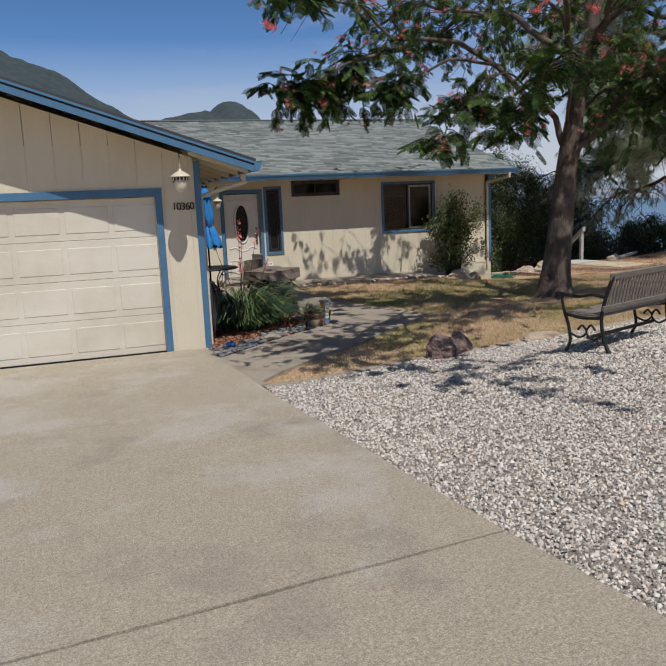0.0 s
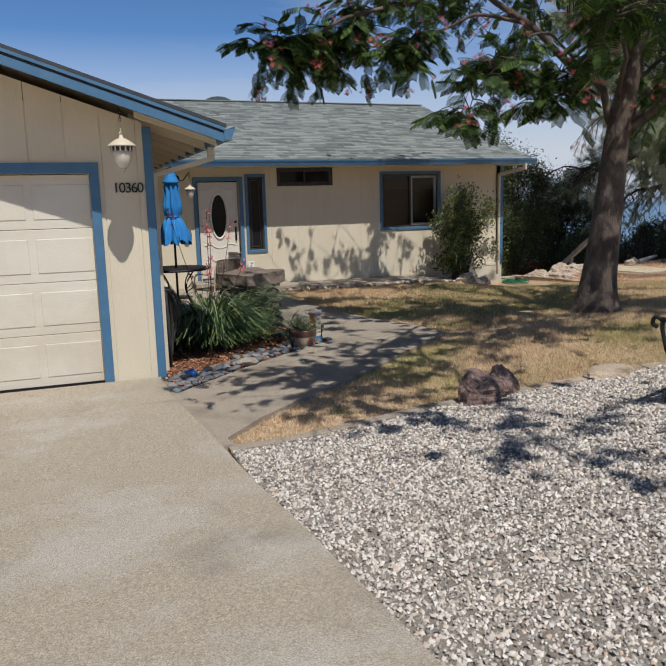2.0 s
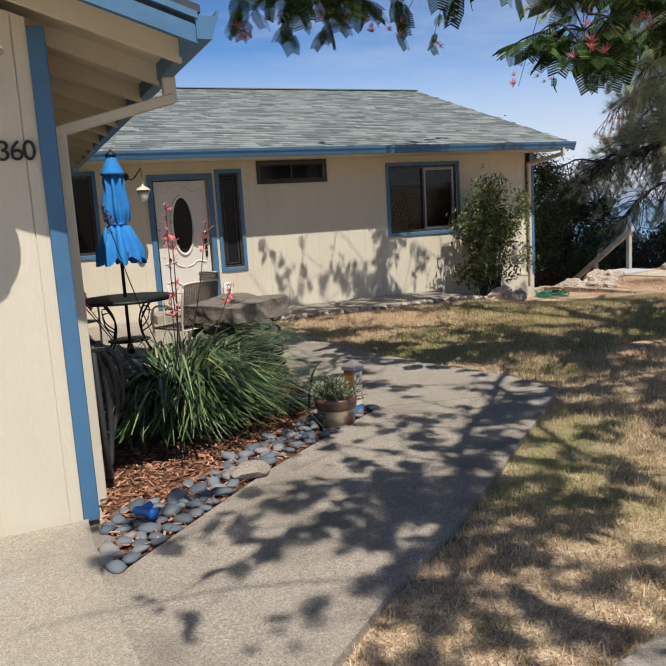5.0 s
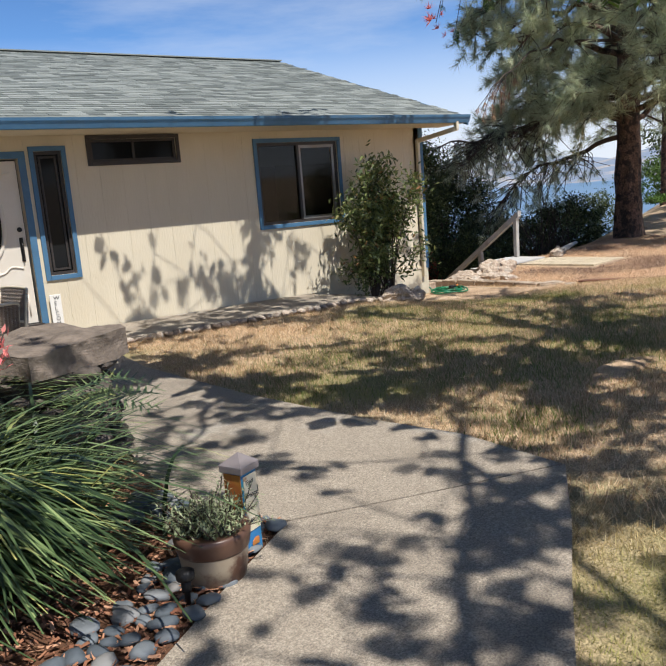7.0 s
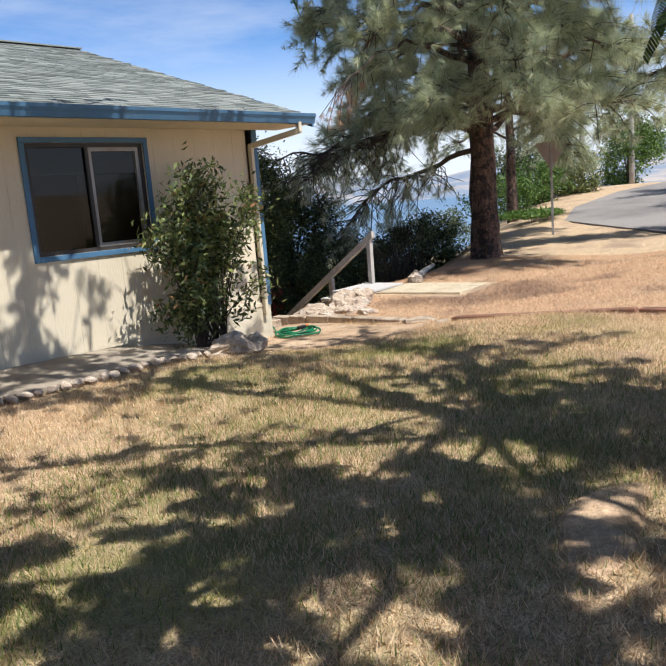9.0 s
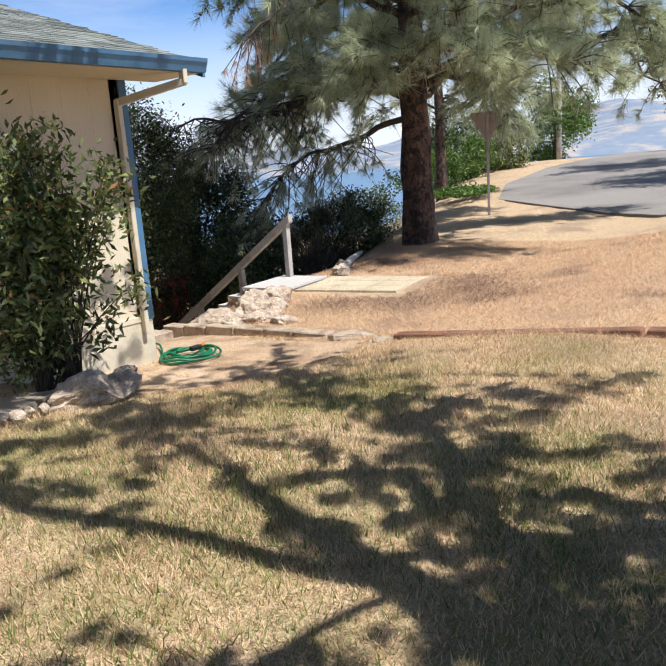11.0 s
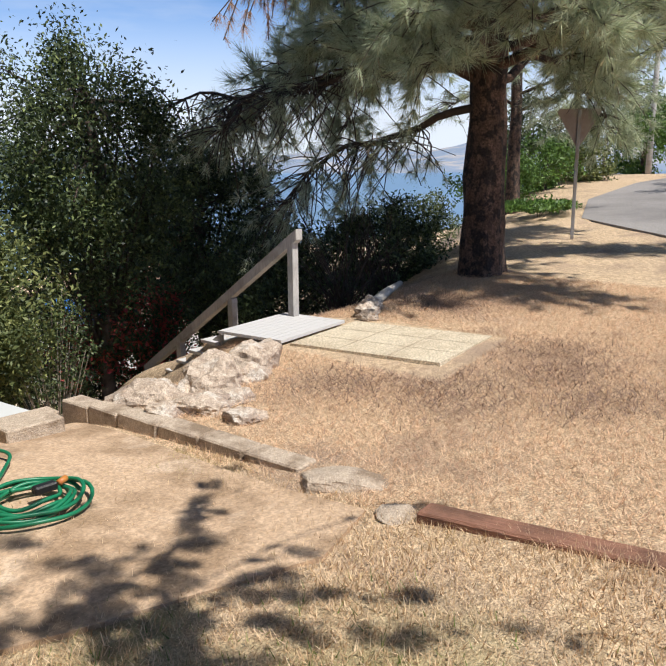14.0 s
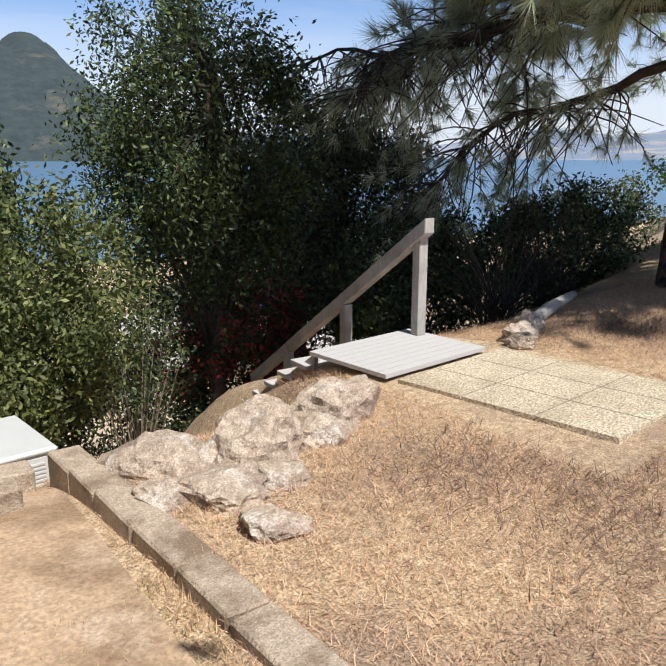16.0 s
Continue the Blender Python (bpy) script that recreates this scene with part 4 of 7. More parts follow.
w, inv = framed("window_4", -0.4, 1.06, 1.17, 2.40, FRONT, 0.06, M_BLUE, "dark window beside the patio table")
frame_bars(w, inv, -0.4, 1.06, 1.17, 2.40, FRONT + 0.02, FRONT + 0.09, 0.045, M_BROWN)
pane(w, inv, -0.355, 1.015, 1.215, 2.355, FRONT + 0.05)
box("mullion", 0.32, 0.36, FRONT + 0.02, FRONT + 0.08, 1.215, 2.355, M_BROWN, w, m=inv)

# ---- front door ----
d, inv = framed("door_1", 1.98, 2.88, 0.20, 2.29, FRONT, 0.085, M_BLUE, "closed white front door with an oval glass light", sill=False, category="door")
X0, X1, Z0, Z1, DY = 2.01, 2.85, 0.225, 2.265, FRONT + 0.05
OX, OZ, OA, OB = 2.43, 1.55, 0.165, 0.46
bm = bmesh.new()
ring_n = 40
for y, flip in ((DY, False), (DY + 0.045, True)):
    outer, oval = [], []
    for i in range(ring_n):
        a = 2 * math.pi * (i + 0.5) / ring_n
        c, s = math.cos(a), math.sin(a)
        k = min((X1 - OX) / abs(c) if c else 9, (Z1 - OZ if s > 0 else OZ - Z0) / abs(s) if s else 9)
        outer.append(bm.verts.new((OX + c * k, y, OZ + s * k)))
        oval.append(bm.verts.new((OX + OA * c, y, OZ + OB * s)))
    for i in range(ring_n):
        j = (i + 1) % ring_n
        bm.faces.new((outer[i], outer[j], oval[j], oval[i]) if not flip else (oval[i], oval[j], outer[j], outer[i]))
for cx in (X0, X1):
    for cz in (Z0, Z1):
        v = min((v for v in bm.verts), key=lambda v: (v.co - Vector((cx, DY, cz))).length)
        v.co.x, v.co.z = cx, cz
        v = min((v for v in bm.verts), key=lambda v: (v.co - Vector((cx, DY + 0.045, cz))).length)
        v.co.x, v.co.z = cx, cz
bmesh.ops.transform(bm, matrix=inv, verts=bm.verts)
part("leaf", bm, M_DOOR, d)


def oval_ring(name, a, b, width, y0, y1, mat, parent, label=""):
    prof, verts, faces = 48, [], []
    for i in range(prof):
        t = 2 * math.pi * i / prof
        c, s = math.cos(t), math.sin(t)
        for k, y in ((0, y1), (0.25, y0), (0.75, y0), (1, y1)):
            verts.append(inv @ Vector((OX + (a + width * k) * c, y, OZ + (b + width * k) * s)))
    for i in range(prof):
        j = (i + 1) % prof
        for k in range(3):
            faces.append((i * 4 + k, j * 4 + k, j * 4 + k + 1, i * 4 + k + 1))
    return link_mesh(name, verts, faces, mat, parent, label, smooth=True)


oval_ring("oval_moulding", OA - 0.01, OB - 0.01, 0.055, DY - 0.022, DY + 0.001, M_DOOR, d)
glass = [inv @ Vector((OX + (OA + 0.005) * math.cos(2 * math.pi * i / 40), DY + 0.02, OZ + (OB + 0.005) * math.sin(2 * math.pi * i / 40))) for i in range(40)]
link_mesh("oval_glass", glass + [v + Vector((0, 0.006, 0)) for v in glass], [tuple(range(40))[::-1], tuple(range(40, 80))], M_GLASS, d, "dark leaded oval glass")
for side in (-1, 1):
    for zc, up in ((2.13, 1), (0.93, -1), (0.62, -1)):
        runs = curve_points([(OX + side * 0.02, DY - 0.004, zc + 0.06 * up), (OX + side * 0.12, DY - 0.004, zc + 0.03 * up), (OX + side * 0.20, DY - 0.004, zc - 0.03 * up), (OX + side * 0.34, DY - 0.004, zc)], 6)
        tubes("moulding", [([inv @ p for p in runs], 0.013)], M_DOOR, d)
    tubes("moulding", [([inv @ Vector(p) for p in ((OX + side * 0.34, DY - 0.004, 0.32), (OX + side * 0.34, DY - 0.004, 0.60))], 0.012)], M_DOOR, d)
box("threshold", 1.96, 2.90, FRONT - 0.05, FRONT + 0.1, 0.185, 0.215, M_BROWN, d, m=inv)
box("handle_plate", 2.765, 2.81, DY - 0.012, DY, 1.02, 1.32, M_BLACK, d, "black door handle set", m=inv, bevel=0.004)
tubes("grip", [([inv @ Vector(p) for p in curve_points([(2.787, DY - 0.01, 1.26), (2.787, DY - 0.06, 1.22), (2.787, DY - 0.06, 1.08), (2.787, DY - 0.01, 1.03)], 5)], 0.009)], M_BLACK, d)
lathe("deadbolt", [(0.03, 0), (0.03, 0.012), (0.02, 0.018)], M_BLACK, d, m=inv @ pose(2.787, DY, 1.42, 90))
welcome = box("welcome_sign", 3.0, 3.14, FRONT - 0.07, FRONT - 0.05, 0.06, 0.56, M_WHITE, bevel=0.003)
tagged(welcome, "white upright board lettered WELCOME leaning at the door", "sign")
for i, ch in enumerate("WELCOME"):
    text_mesh("letter", ch, 0.05, M_INK, pose(3.045, FRONT - 0.0725, 0.49 - i * 0.066, 90), welcome, depth=0.001)

# ---- garage ----
garage = base("garage")
tagged(garage, "beige attached garage wing with vertical board siding", "garage", kind="structure")
GX, GRIDGE_X, GSL = 0.09, -2.95, 0.337
g_top = lambda x: 2.37 + GSL * (3.65 - abs(x - GRIDGE_X))
GD = (-5.35, -0.52, -0.1, 2.12)
siding(garage, -6.0, GX - 0.08, 0.03, g_top, [GD], 0.0, pitch=0.33, groove=0.003)
box("foundation", -0.42, 0.012, -0.012, 0.1, -0.1, 0.03, M_FOUND, garage)
box("side_wall", -0.06, GX - 0.02, 0.16, FRONT - 0.02, -0.3, 2.50, M_SIDING, garage)
box("far_wall", -6.0, -5.85, 0.16, FRONT, -0.3, 2.5, M_SIDING, garage)
box("corner_board", 0.008, GX, -0.024, 0.0, 0.03, 2.56, M_BLUE, garage, bevel=0.003)
box("corner_board", GX - 0.02, GX + 0.004, 0.0, 0.085, 0.03, 2.50, M_BLUE, garage, bevel=0.003)
box("trim_side", -0.52, -0.43, -0.024, -0.001, 0.03, 2.12, M_BLUE, garage, bevel=0.003)
box("trim_side", -5.44, -5.35, -0.024, -0.001, 0.03, 2.12, M_BLUE, garage, bevel=0.003)
box("trim_head", -5.44, -0.43, -0.027, -0.001, 2.12, 2.22, M_BLUE, garage, bevel=0.003)
box("ceiling_slab", -5.9, -0.1, 0.17, FRONT, 2.35, 2.4, M_KERB, garage)
gdoor = base("garage_door", -2.9, 0.07, 0.04)
tagged(gdoor, "closed cream sectional garage door with raised panels", "garage door", kind="structure")
inv = gdoor.matrix_world.inverted()
for r in range(4):
    z0 = 0.045 + r * 0.518
    sec = box("section", -5.35, -0.52, 0.075, 0.12, z0, z0 + 0.513, M_GARAGE_DOOR, gdoor, bevel=0.003, m=inv)
    for c in range(8):
        x0 = -5.27 + c * 0.602
        bm = bmesh.new()
        box_into(bm, x0, x0 + 0.53, 0.0685, 0.0765, z0 + 0.09, z0 + 0.42, 0.004, inv)
        bmesh.ops.inset_region(bm, faces=[f for f in bm.faces if f.normal.y < -0.9], thickness=0.03, depth=0.0)
        part("raised_panel", bm, M_GARAGE_DOOR, sec)
box("bottom_seal", -5.35, -0.52, 0.07, 0.12, 0.02, 0.045, M_BLACK, gdoor, m=inv)
groof = base("garage_roof")
tagged(groof, "low gable garage roof with double blue barge boards", "roof", kind="structure")
GE = (0.70, 2.50)
for s in (1, -1):
    ex = GRIDGE_X + s * 3.65
    top = 2.50 + GSL * 3.65
    # roof slab, open rafters below
    pts = [(ex, -0.58, 2.50), (ex, 10.6, 2.50), (GRIDGE_X, 10.6, top), (GRIDGE_X, -0.58, top)]
    if s < 0:
        pts = pts[::-1]
    roof_slab("slope", pts, 0.03, M_SIDING, groof)
    up = [(p[0] + 0.02 * s if abs(p[0] - ex) < 0.01 else p[0], p[1] - (0.03 if p[1] < 0 else 0), p[2] + 0.035) for p in pts]
    roof_slab("shingle_layer", up, 0.033, M_ROOF_EDGE, groof)

    def barge(name, y0, y1, dz0, dz1, mat):
        verts = []
        for x, z in ((ex, 2.50), (GRIDGE_X, top)):
            for y in (y0, y1):
                for dz in (dz0, dz1):
                    verts.append((x, y, z + dz))
        link_mesh(name, verts, [(0, 1, 3, 2), (4, 6, 7, 5), (0, 4, 5, 1), (2, 3, 7, 6), (1, 5, 7, 3), (0, 2, 6, 4)], mat, groof)
    barge("barge_board", -0.620, -0.582, -0.135, -0.055, M_BLUE)
    barge("barge_gap", -0.600, -0.582, -0.055, -0.03, M_ROOF_EDGE)
    barge("barge_board", -0.635, -0.582, -0.03, 0.0, M_BLUE)
    for i in range(12):
        y = -0.25 + i * 0.61
        bm = bmesh.new()
        for v in box_into(bm, 0.0, 0.78, y, y + 0.04, -0.14, -0.03):
            v.co = Vector((ex - s * v.co.x, v.co.y, 2.50 + GSL * v.co.x + v.co.z))
        part("rafter_tail", bm, M_SIDING, groof)
profile_run("gutter", GUTTER, (0.69, -0.63, 2.385), (0.69, 7.4, 2.385), M_BLUE, groof)
gp = base("downspout")
tagged(gp, "cream metal downspout elbow under the garage gutter", "downspout")
P = [(0.735, 0.28, 2.385), (0.735, 0.28, 2.27), (0.125, 0.28, 2.10), (0.125, 0.28, 0.02)]
for p, q in zip(P, P[1:]):
    dv = Vector(q) - Vector(p)
    rot = dv.to_track_quat("Z", "Y").to_matrix().to_4x4()
    box("pipe", -0.036, 0.036, -0.027, 0.027, -0.02, dv.length + 0.02, M_CREAM, gp, bevel=0.006, m=Matrix.Translation(p) @ rot)
number = text_mesh("house_number", "10360", 0.097, M_BLACK, pose(-0.31, -0.012, 1.93, 90), depth=0.006, spacing=0.84)
tagged(number, "black metal house number 10360 on beige siding", "house number")


# ---- plants ----
ground_many = np.vectorize(ground)
rng = np.random.default_rng(7)


def turned(dirs, roll=None):
    """Rotations (n, 3, 3) whose z columns are dirs."""
    d = dirs / np.linalg.norm(dirs, axis=1, keepdims=True)
    ref = np.where(np.abs(d[:, 2:3]) < 0.95, np.array([[0, 0, 1.0]]), np.array([[1.0, 0, 0]]))
    a = np.cross(ref, d)
    a /= np.linalg.norm(a, axis=1, keepdims=True)
    b = np.cross(d, a)
    if roll is not None:
        c, s = np.cos(roll)[:, None], np.sin(roll)[:, None]
        a, b = a * c + b * s, b * c - a * s
    return np.stack([a, b, d], axis=2)


def stamp(template, places, dirs, scales, roll=None):
    """Copies of template (k, 3), drawn out along its z, at the places."""
    r = turned(dirs, roll)
    out = np.einsum("nij,kj->nki", r, template) * np.asarray(scales)[:, None, None]
    return (out + places[:, None, :]).reshape(-1, 3)


def random_dirs(n, up=0.0, spread=1.0):
    d = rng.normal(size=(n, 3)) * spread
    d[:, 2] += up
    return d / np.linalg.norm(d, axis=1, keepdims=True)


def frond_template():
    """A feathery leaf 1 long: pairs of narrow drooping leaflets along a bowed stalk."""
    v = []
    for i in range(11):
        t = 0.16 + 0.84 * i / 10
        z, drop = t, -0.16 * t * t
        size = 0.44 * (1 - 0.55 * abs(t - 0.5))
        for s in (-1, 1):
            root = np.array([0, drop, z])
            tip = root + np.array([s * size * 0.9, -0.34 * size, size * 0.35])
            across = np.array([0, 0, 0.066])
            v += [root - across * 0.4, root + across * 0.6, tip + across * 0.7, tip - across * 0.3]
    v += [np.array([-0.008, 0, 0]), np.array([0.008, 0, 0]), np.array([0.006, -0.16, 1.0]), np.array([-0.006, -0.16, 1.0])]
    return np.array(v)


def leaf_template(width=0.42):
    """One leaf 1 long, folded a little along its rib."""
    return np.array([[0, 0, 0], [width / 2, 0.06, 0.45], [0, 0.0, 1.0], [-width / 2, 0.06, 0.45]])


def tuft_template(n, seed, spread=0.75, width=0.012):
    """A burst of needles 1 long; triangles."""
    r = np.random.default_rng(seed)
    v = []
    for _ in range(n):
        d = np.array([r.normal() * spread, r.normal() * spread, abs(r.normal()) * 0.5 + 0.55])
        d *= r.uniform(0.75, 1.05) / np.linalg.norm(d)
        side = np.cross(d, r.normal(size=3))
        side *= width / np.linalg.norm(side)
        v += [-side, side, d]
    return np.array(v)


def limb(points, r0, r1, steps=7):
    pts = curve_points(points, steps)
    return pts, [r0 + (r1 - r0) * i / (len(pts) - 1) for i in range(len(pts))]


def wobble(points, amount, seed):
    return [p + Vector(noise.noise_vector(p * 1.3 + Vector((seed, 0, 0)))) * amount * min(1, i / 4) for i, p in enumerate(points)]


# ---- things by the garage and on the patio ----
def hanging_lantern(x, y, z, drop, s):
    """z is the lantern's lowest point; it hangs on a chain of that drop."""
    lamp = base("hanging_lantern", x, y, z)
    tagged(lamp, "white hanging lantern with frosted glass on a chain", "lamp", "entry lanterns")
    lathe("glass", [(0.012 * s, 0.045 * s), (0.05 * s, 0.06 * s), (0.085 * s, 0.12 * s), (0.10 * s, 0.19 * s), (0.10 * s, 0.225 * s)], M_LAMPGLASS, lamp, "frosted glass bowl")
    lathe("finial", [(0.004 * s, 0.0), (0.018 * s, 0.02 * s), (0.010 * s, 0.035 * s), (0.03 * s, 0.05 * s)], M_CREAM, lamp, segments=12)
    lathe("gallery", [(0.108 * s, 0.225 * s), (0.112 * s, 0.23 * s), (0.125 * s, 0.265 * s), (0.12 * s, 0.27 * s)], M_BROWN, lamp, "dark pierced metal gallery")
    for i in range(14):
        a = 2 * math.pi * i / 14
        box("gallery_bar", -0.007 * s, 0.007 * s, -0.004, 0.004, 0.222 * s, 0.272 * s, M_CREAM, lamp, m=pose(0.121 * s * math.cos(a), 0.121 * s * math.sin(a), 0, 0, 0, math.degrees(a) + 90))
    lathe("cap", [(0.15 * s, 0.272 * s), (0.145 * s, 0.285 * s), (0.10 * s, 0.32 * s), (0.06 * s, 0.345 * s), (0.025 * s, 0.36 * s), (0.018 * s, 0.39 * s)], M_CREAM, lamp)
    link = 0.05 * s
    n = int((drop - 0.39 * s) / (link * 0.72))
    for i in range(n):
        pts = [(0.012 * s * math.cos(a), 0, link * 0.5 * math.sin(a)) for a in (2 * math.pi * k / 10 for k in range(11))]
        m = pose(0, 0, 0.39 * s + link * 0.72 * (i + 0.5), 0, 0, 90 * (i % 2))
        tubes("chain_link", [([m @ Vector(p) for p in pts], 0.004 * s)], M_CREAM if i < n // 2 else M_BLACK, lamp, sides=5)
    return lamp


lamp = hanging_lantern(-0.235, -0.50, 2.10, 0.60, 0.86)
lathe("back_plate", [(0.06, 0.0), (0.06, 0.012), (0.045, 0.02)], M_BROWN, lamp, segments=18, m=pose(0.02, 0.49, 0.22, 90))
lamp = hanging_lantern(1.74, 7.62, 1.90, 0.55, 0.78)
lathe("back_plate", [(0.06, 0.0), (0.06, 0.015), (0.04, 0.025)], M_BLACK, lamp, segments=18, m=pose(-0.17, 0.565, 0.46, 90))
tubes("arm", [(curve_points([(-0.17, 0.55, 0.46), (-0.1, 0.3, 0.40), (-0.03, 0.1, 0.5), (0, 0, 0.55)], 5), 0.009)], M_BLACK, lamp)


def umbrella(x, y):
    u = base("patio_umbrella", x, y, ground(x, y) + 0.04)
    tagged(u, "closed bright blue patio umbrella standing through the table", "umbrella")
    lathe("pole", [(0.019, 0.0), (0.019, 2.36), (0.012, 2.38)], M_BLACK, u, segments=12)
    lathe("base_plate", [(0.24, 0.0), (0.24, 0.03), (0.06, 0.06), (0.03, 0.2)], M_BLACK, u, segments=24)
    rings = [(2.20, 0.045), (2.05, 0.10), (1.96, 0.095), (1.75, 0.125), (1.60, 0.115), (1.56, 0.085), (1.53, 0.115), (1.40, 0.165), (1.28, 0.215), (1.20, 0.225)]
    bm = bmesh.new()
    rows = []
    for z, r in rings:
        row = []
        for i in range(48):
            a = 2 * math.pi * i / 48
            rr = r * (1 + 0.26 * math.sin(a * 8 + z * 1.5) * (1 if abs(z - 1.56) > 0.02 else 0.2))
            row.append(bm.verts.new((rr * math.cos(a), rr * math.sin(a) * 0.85, z - (0.05 * (1 + math.sin(a * 8 + 1)) if z < 1.25 else 0))))
        rows.append(row)
    for a, b in zip(rows, rows[1:]):
        for i in range(48):
            j = (i + 1) % 48
            bm.faces.new((a[i], b[i], b[j], a[j]))
    part("canopy", bm, M_UMBRELLA, u, "bright blue folded canvas", smooth=True)
    lathe("top_vent", [(0.135, 2.10), (0.125, 2.13), (0.06, 2.27), (0.05, 2.30), (0.03, 2.31)], M_UMBRELLA, u, segments=8)
    lathe("cap", [(0.06, 2.30), (0.06, 2.33), (0.02, 2.36)], M_BLACK, u, segments=12)
    lathe("strap", [(0.095, 1.545), (0.10, 1.56), (0.095, 1.575)], M_TARP, u, segments=20)
    for i in range(4):
        a = i * 1.57 + 0.4
        tubes("rib_end", [([(0.16 * math.cos(a), 0.16 * math.sin(a), 1.25), (0.12 * math.cos(a), 0.12 * math.sin(a), 1.12)], 0.007)], M_BLACK, u)


umbrella(0.93, 4.60)


def patio_table(x, y):
    t = base("patio_table", x, y, ground(x, y) + 0.04)
    tagged(t, "round black iron patio table with scrolled legs", "table")
    lathe("tabletop", [(0.53, 0.70), (0.55, 0.71), (0.55, 0.73), (0.53, 0.74)], M_BLACK, t, segments=40)
    for i in range(4):
        a = math.radians(90 * i + 40)
        d = Vector((math.cos(a), math.sin(a), 0))
        up = Vector((0, 0, 1))
        tubes("leg", [(curve_points([d * 0.36 + up * 0.70, d * 0.20 + up * 0.48, d * 0.24 + up * 0.25, d * 0.42], 6), 0.012)], M_BLACK, t)
        tubes("scroll", [(curve_points([d * 0.21 + up * 0.36, d * 0.34 + up * 0.44, d * 0.38 + up * 0.58, d * 0.30 + up * 0.60], 5), 0.008)], M_BLACK, t)
    lathe("ring_brace", [(0.23, 0.24), (0.245, 0.25), (0.23, 0.26)], M_BLACK, t, segments=28)


patio_table(0.93, 4.60)


def wicker_chair(x, y, turn, mat):
    c = base("patio_chair", x, y, ground(x, y) + 0.04, turn)
    tagged(c, "woven wicker patio armchair with thin metal frame", "chair", "chairs round the patio table")
    for sx in (-0.25, 0.25):
        tubes("front_leg", [(curve_points([(sx, -0.24, 0.0), (sx, -0.25, 0.42), (sx, -0.22, 0.63), (sx, 0.0, 0.66), (sx, 0.22, 0.62)], 5), 0.013)], M_CREAM, c)
        tubes("back_leg", [(curve_points([(sx, 0.30, 0.0), (sx, 0.22, 0.40), (sx, 0.28, 0.85)], 5), 0.013)], M_CREAM, c)
    tubes("stretcher", [([(-0.25, 0.24, 0.40), (0.25, 0.24, 0.40)], 0.01)], M_CREAM, c)
    box("seat", -0.25, 0.25, -0.24, 0.23, 0.40, 0.425, mat, c, bevel=0.006)
    bm = bmesh.new()
    for i in range(26):
        z = 0.46 + i * 0.0165
        yy = 0.235 + (z - 0.43) * 0.13
        box_into(bm, -0.245, 0.245, yy - (0.006 if i % 2 else 0.0), yy + 0.010, z, z + 0.011)
    for i in range(15):
        u = -0.235 + i * 0.0335
        for v in box_into(bm, u - 0.006, u + 0.006, -0.004, 0.007, 0.45, 0.895):
            v.co.y += 0.235 + (v.co.z - 0.43) * 0.13
    part("backrest", bm, mat, c, "woven wicker back")["kind"] = "stuff"
    tubes("top_rail", [(curve_points([(-0.25, 0.28, 0.86), (-0.2, 0.30, 0.90), (0.2, 0.30, 0.90), (0.25, 0.28, 0.86)], 4), 0.013)], M_CREAM, c)


M_WICKERPALE = material("pale_wicker", (0.32, 0.27, 0.235), (0.42, 0.365, 0.32), 60.0, 0.7, bump=0.6)
wicker_chair(1.48, 4.05, -150, M_WICKER)
wicker_chair(1.78, 5.15, -75, M_WICKERPALE)
wicker_chair(0.35, 5.45, 35, M_WICKERPALE)


def stone_pillar():
    p = base("stone_pillar", 1.75, 2.95, ground(1.75, 2.95))
    tagged(p, "squat stacked dark stone pillar with a rough slab cap", "pillar")
    rnd = random.Random(6)
    for r in range(6):
        for k in range(9):
            a = 2 * math.pi * (k + 0.5 * (r % 2)) / 9
            rr = 0.385 - 0.006 * r + rnd.uniform(-0.02, 0.02)
            ob = rock("stone", 0, 0, 0, (0.30, 0.18, 0.125), M_PLANTERSTONE, 100 + r * 9 + k, rough=0.18, cuts=2, parent=p)
            ob.matrix_basis = pose(rr * math.cos(a), rr * math.sin(a), 0.055 + r * 0.108, 0, 0, math.degrees(a) + 90)
    lathe("core", [(0.37, 0.0), (0.36, 0.66)], M_PLANTERSTONE, p, segments=14)
    bm = bmesh.new()
    box_into(bm, -0.42, 0.42, -0.36, 0.36, 0.0, 0.16)
    bmesh.ops.subdivide_edges(bm, edges=bm.edges[:], cuts=9, use_grid_fill=True)
    for v in bm.verts:
        n = Vector(noise.noise_vector(v.co * 4.0)) * 0.035 + Vector(noise.noise_vector(v.co * 13.0)) * 0.012
        v.co.x *= 1 - 0.10 * (abs(v.co.y) / 0.36) ** 3
        v.co.y *= 1 - 0.12 * (abs(v.co.x) / 0.42) ** 3
        v.co += n
    cap = part("slab_cap", bm, M_SLABCAP, p, "flat rough slab cap")
    cap.matrix_basis = pose(0.02, 0, 0.635, 1.5, -1.5, 28)


stone_pillar()


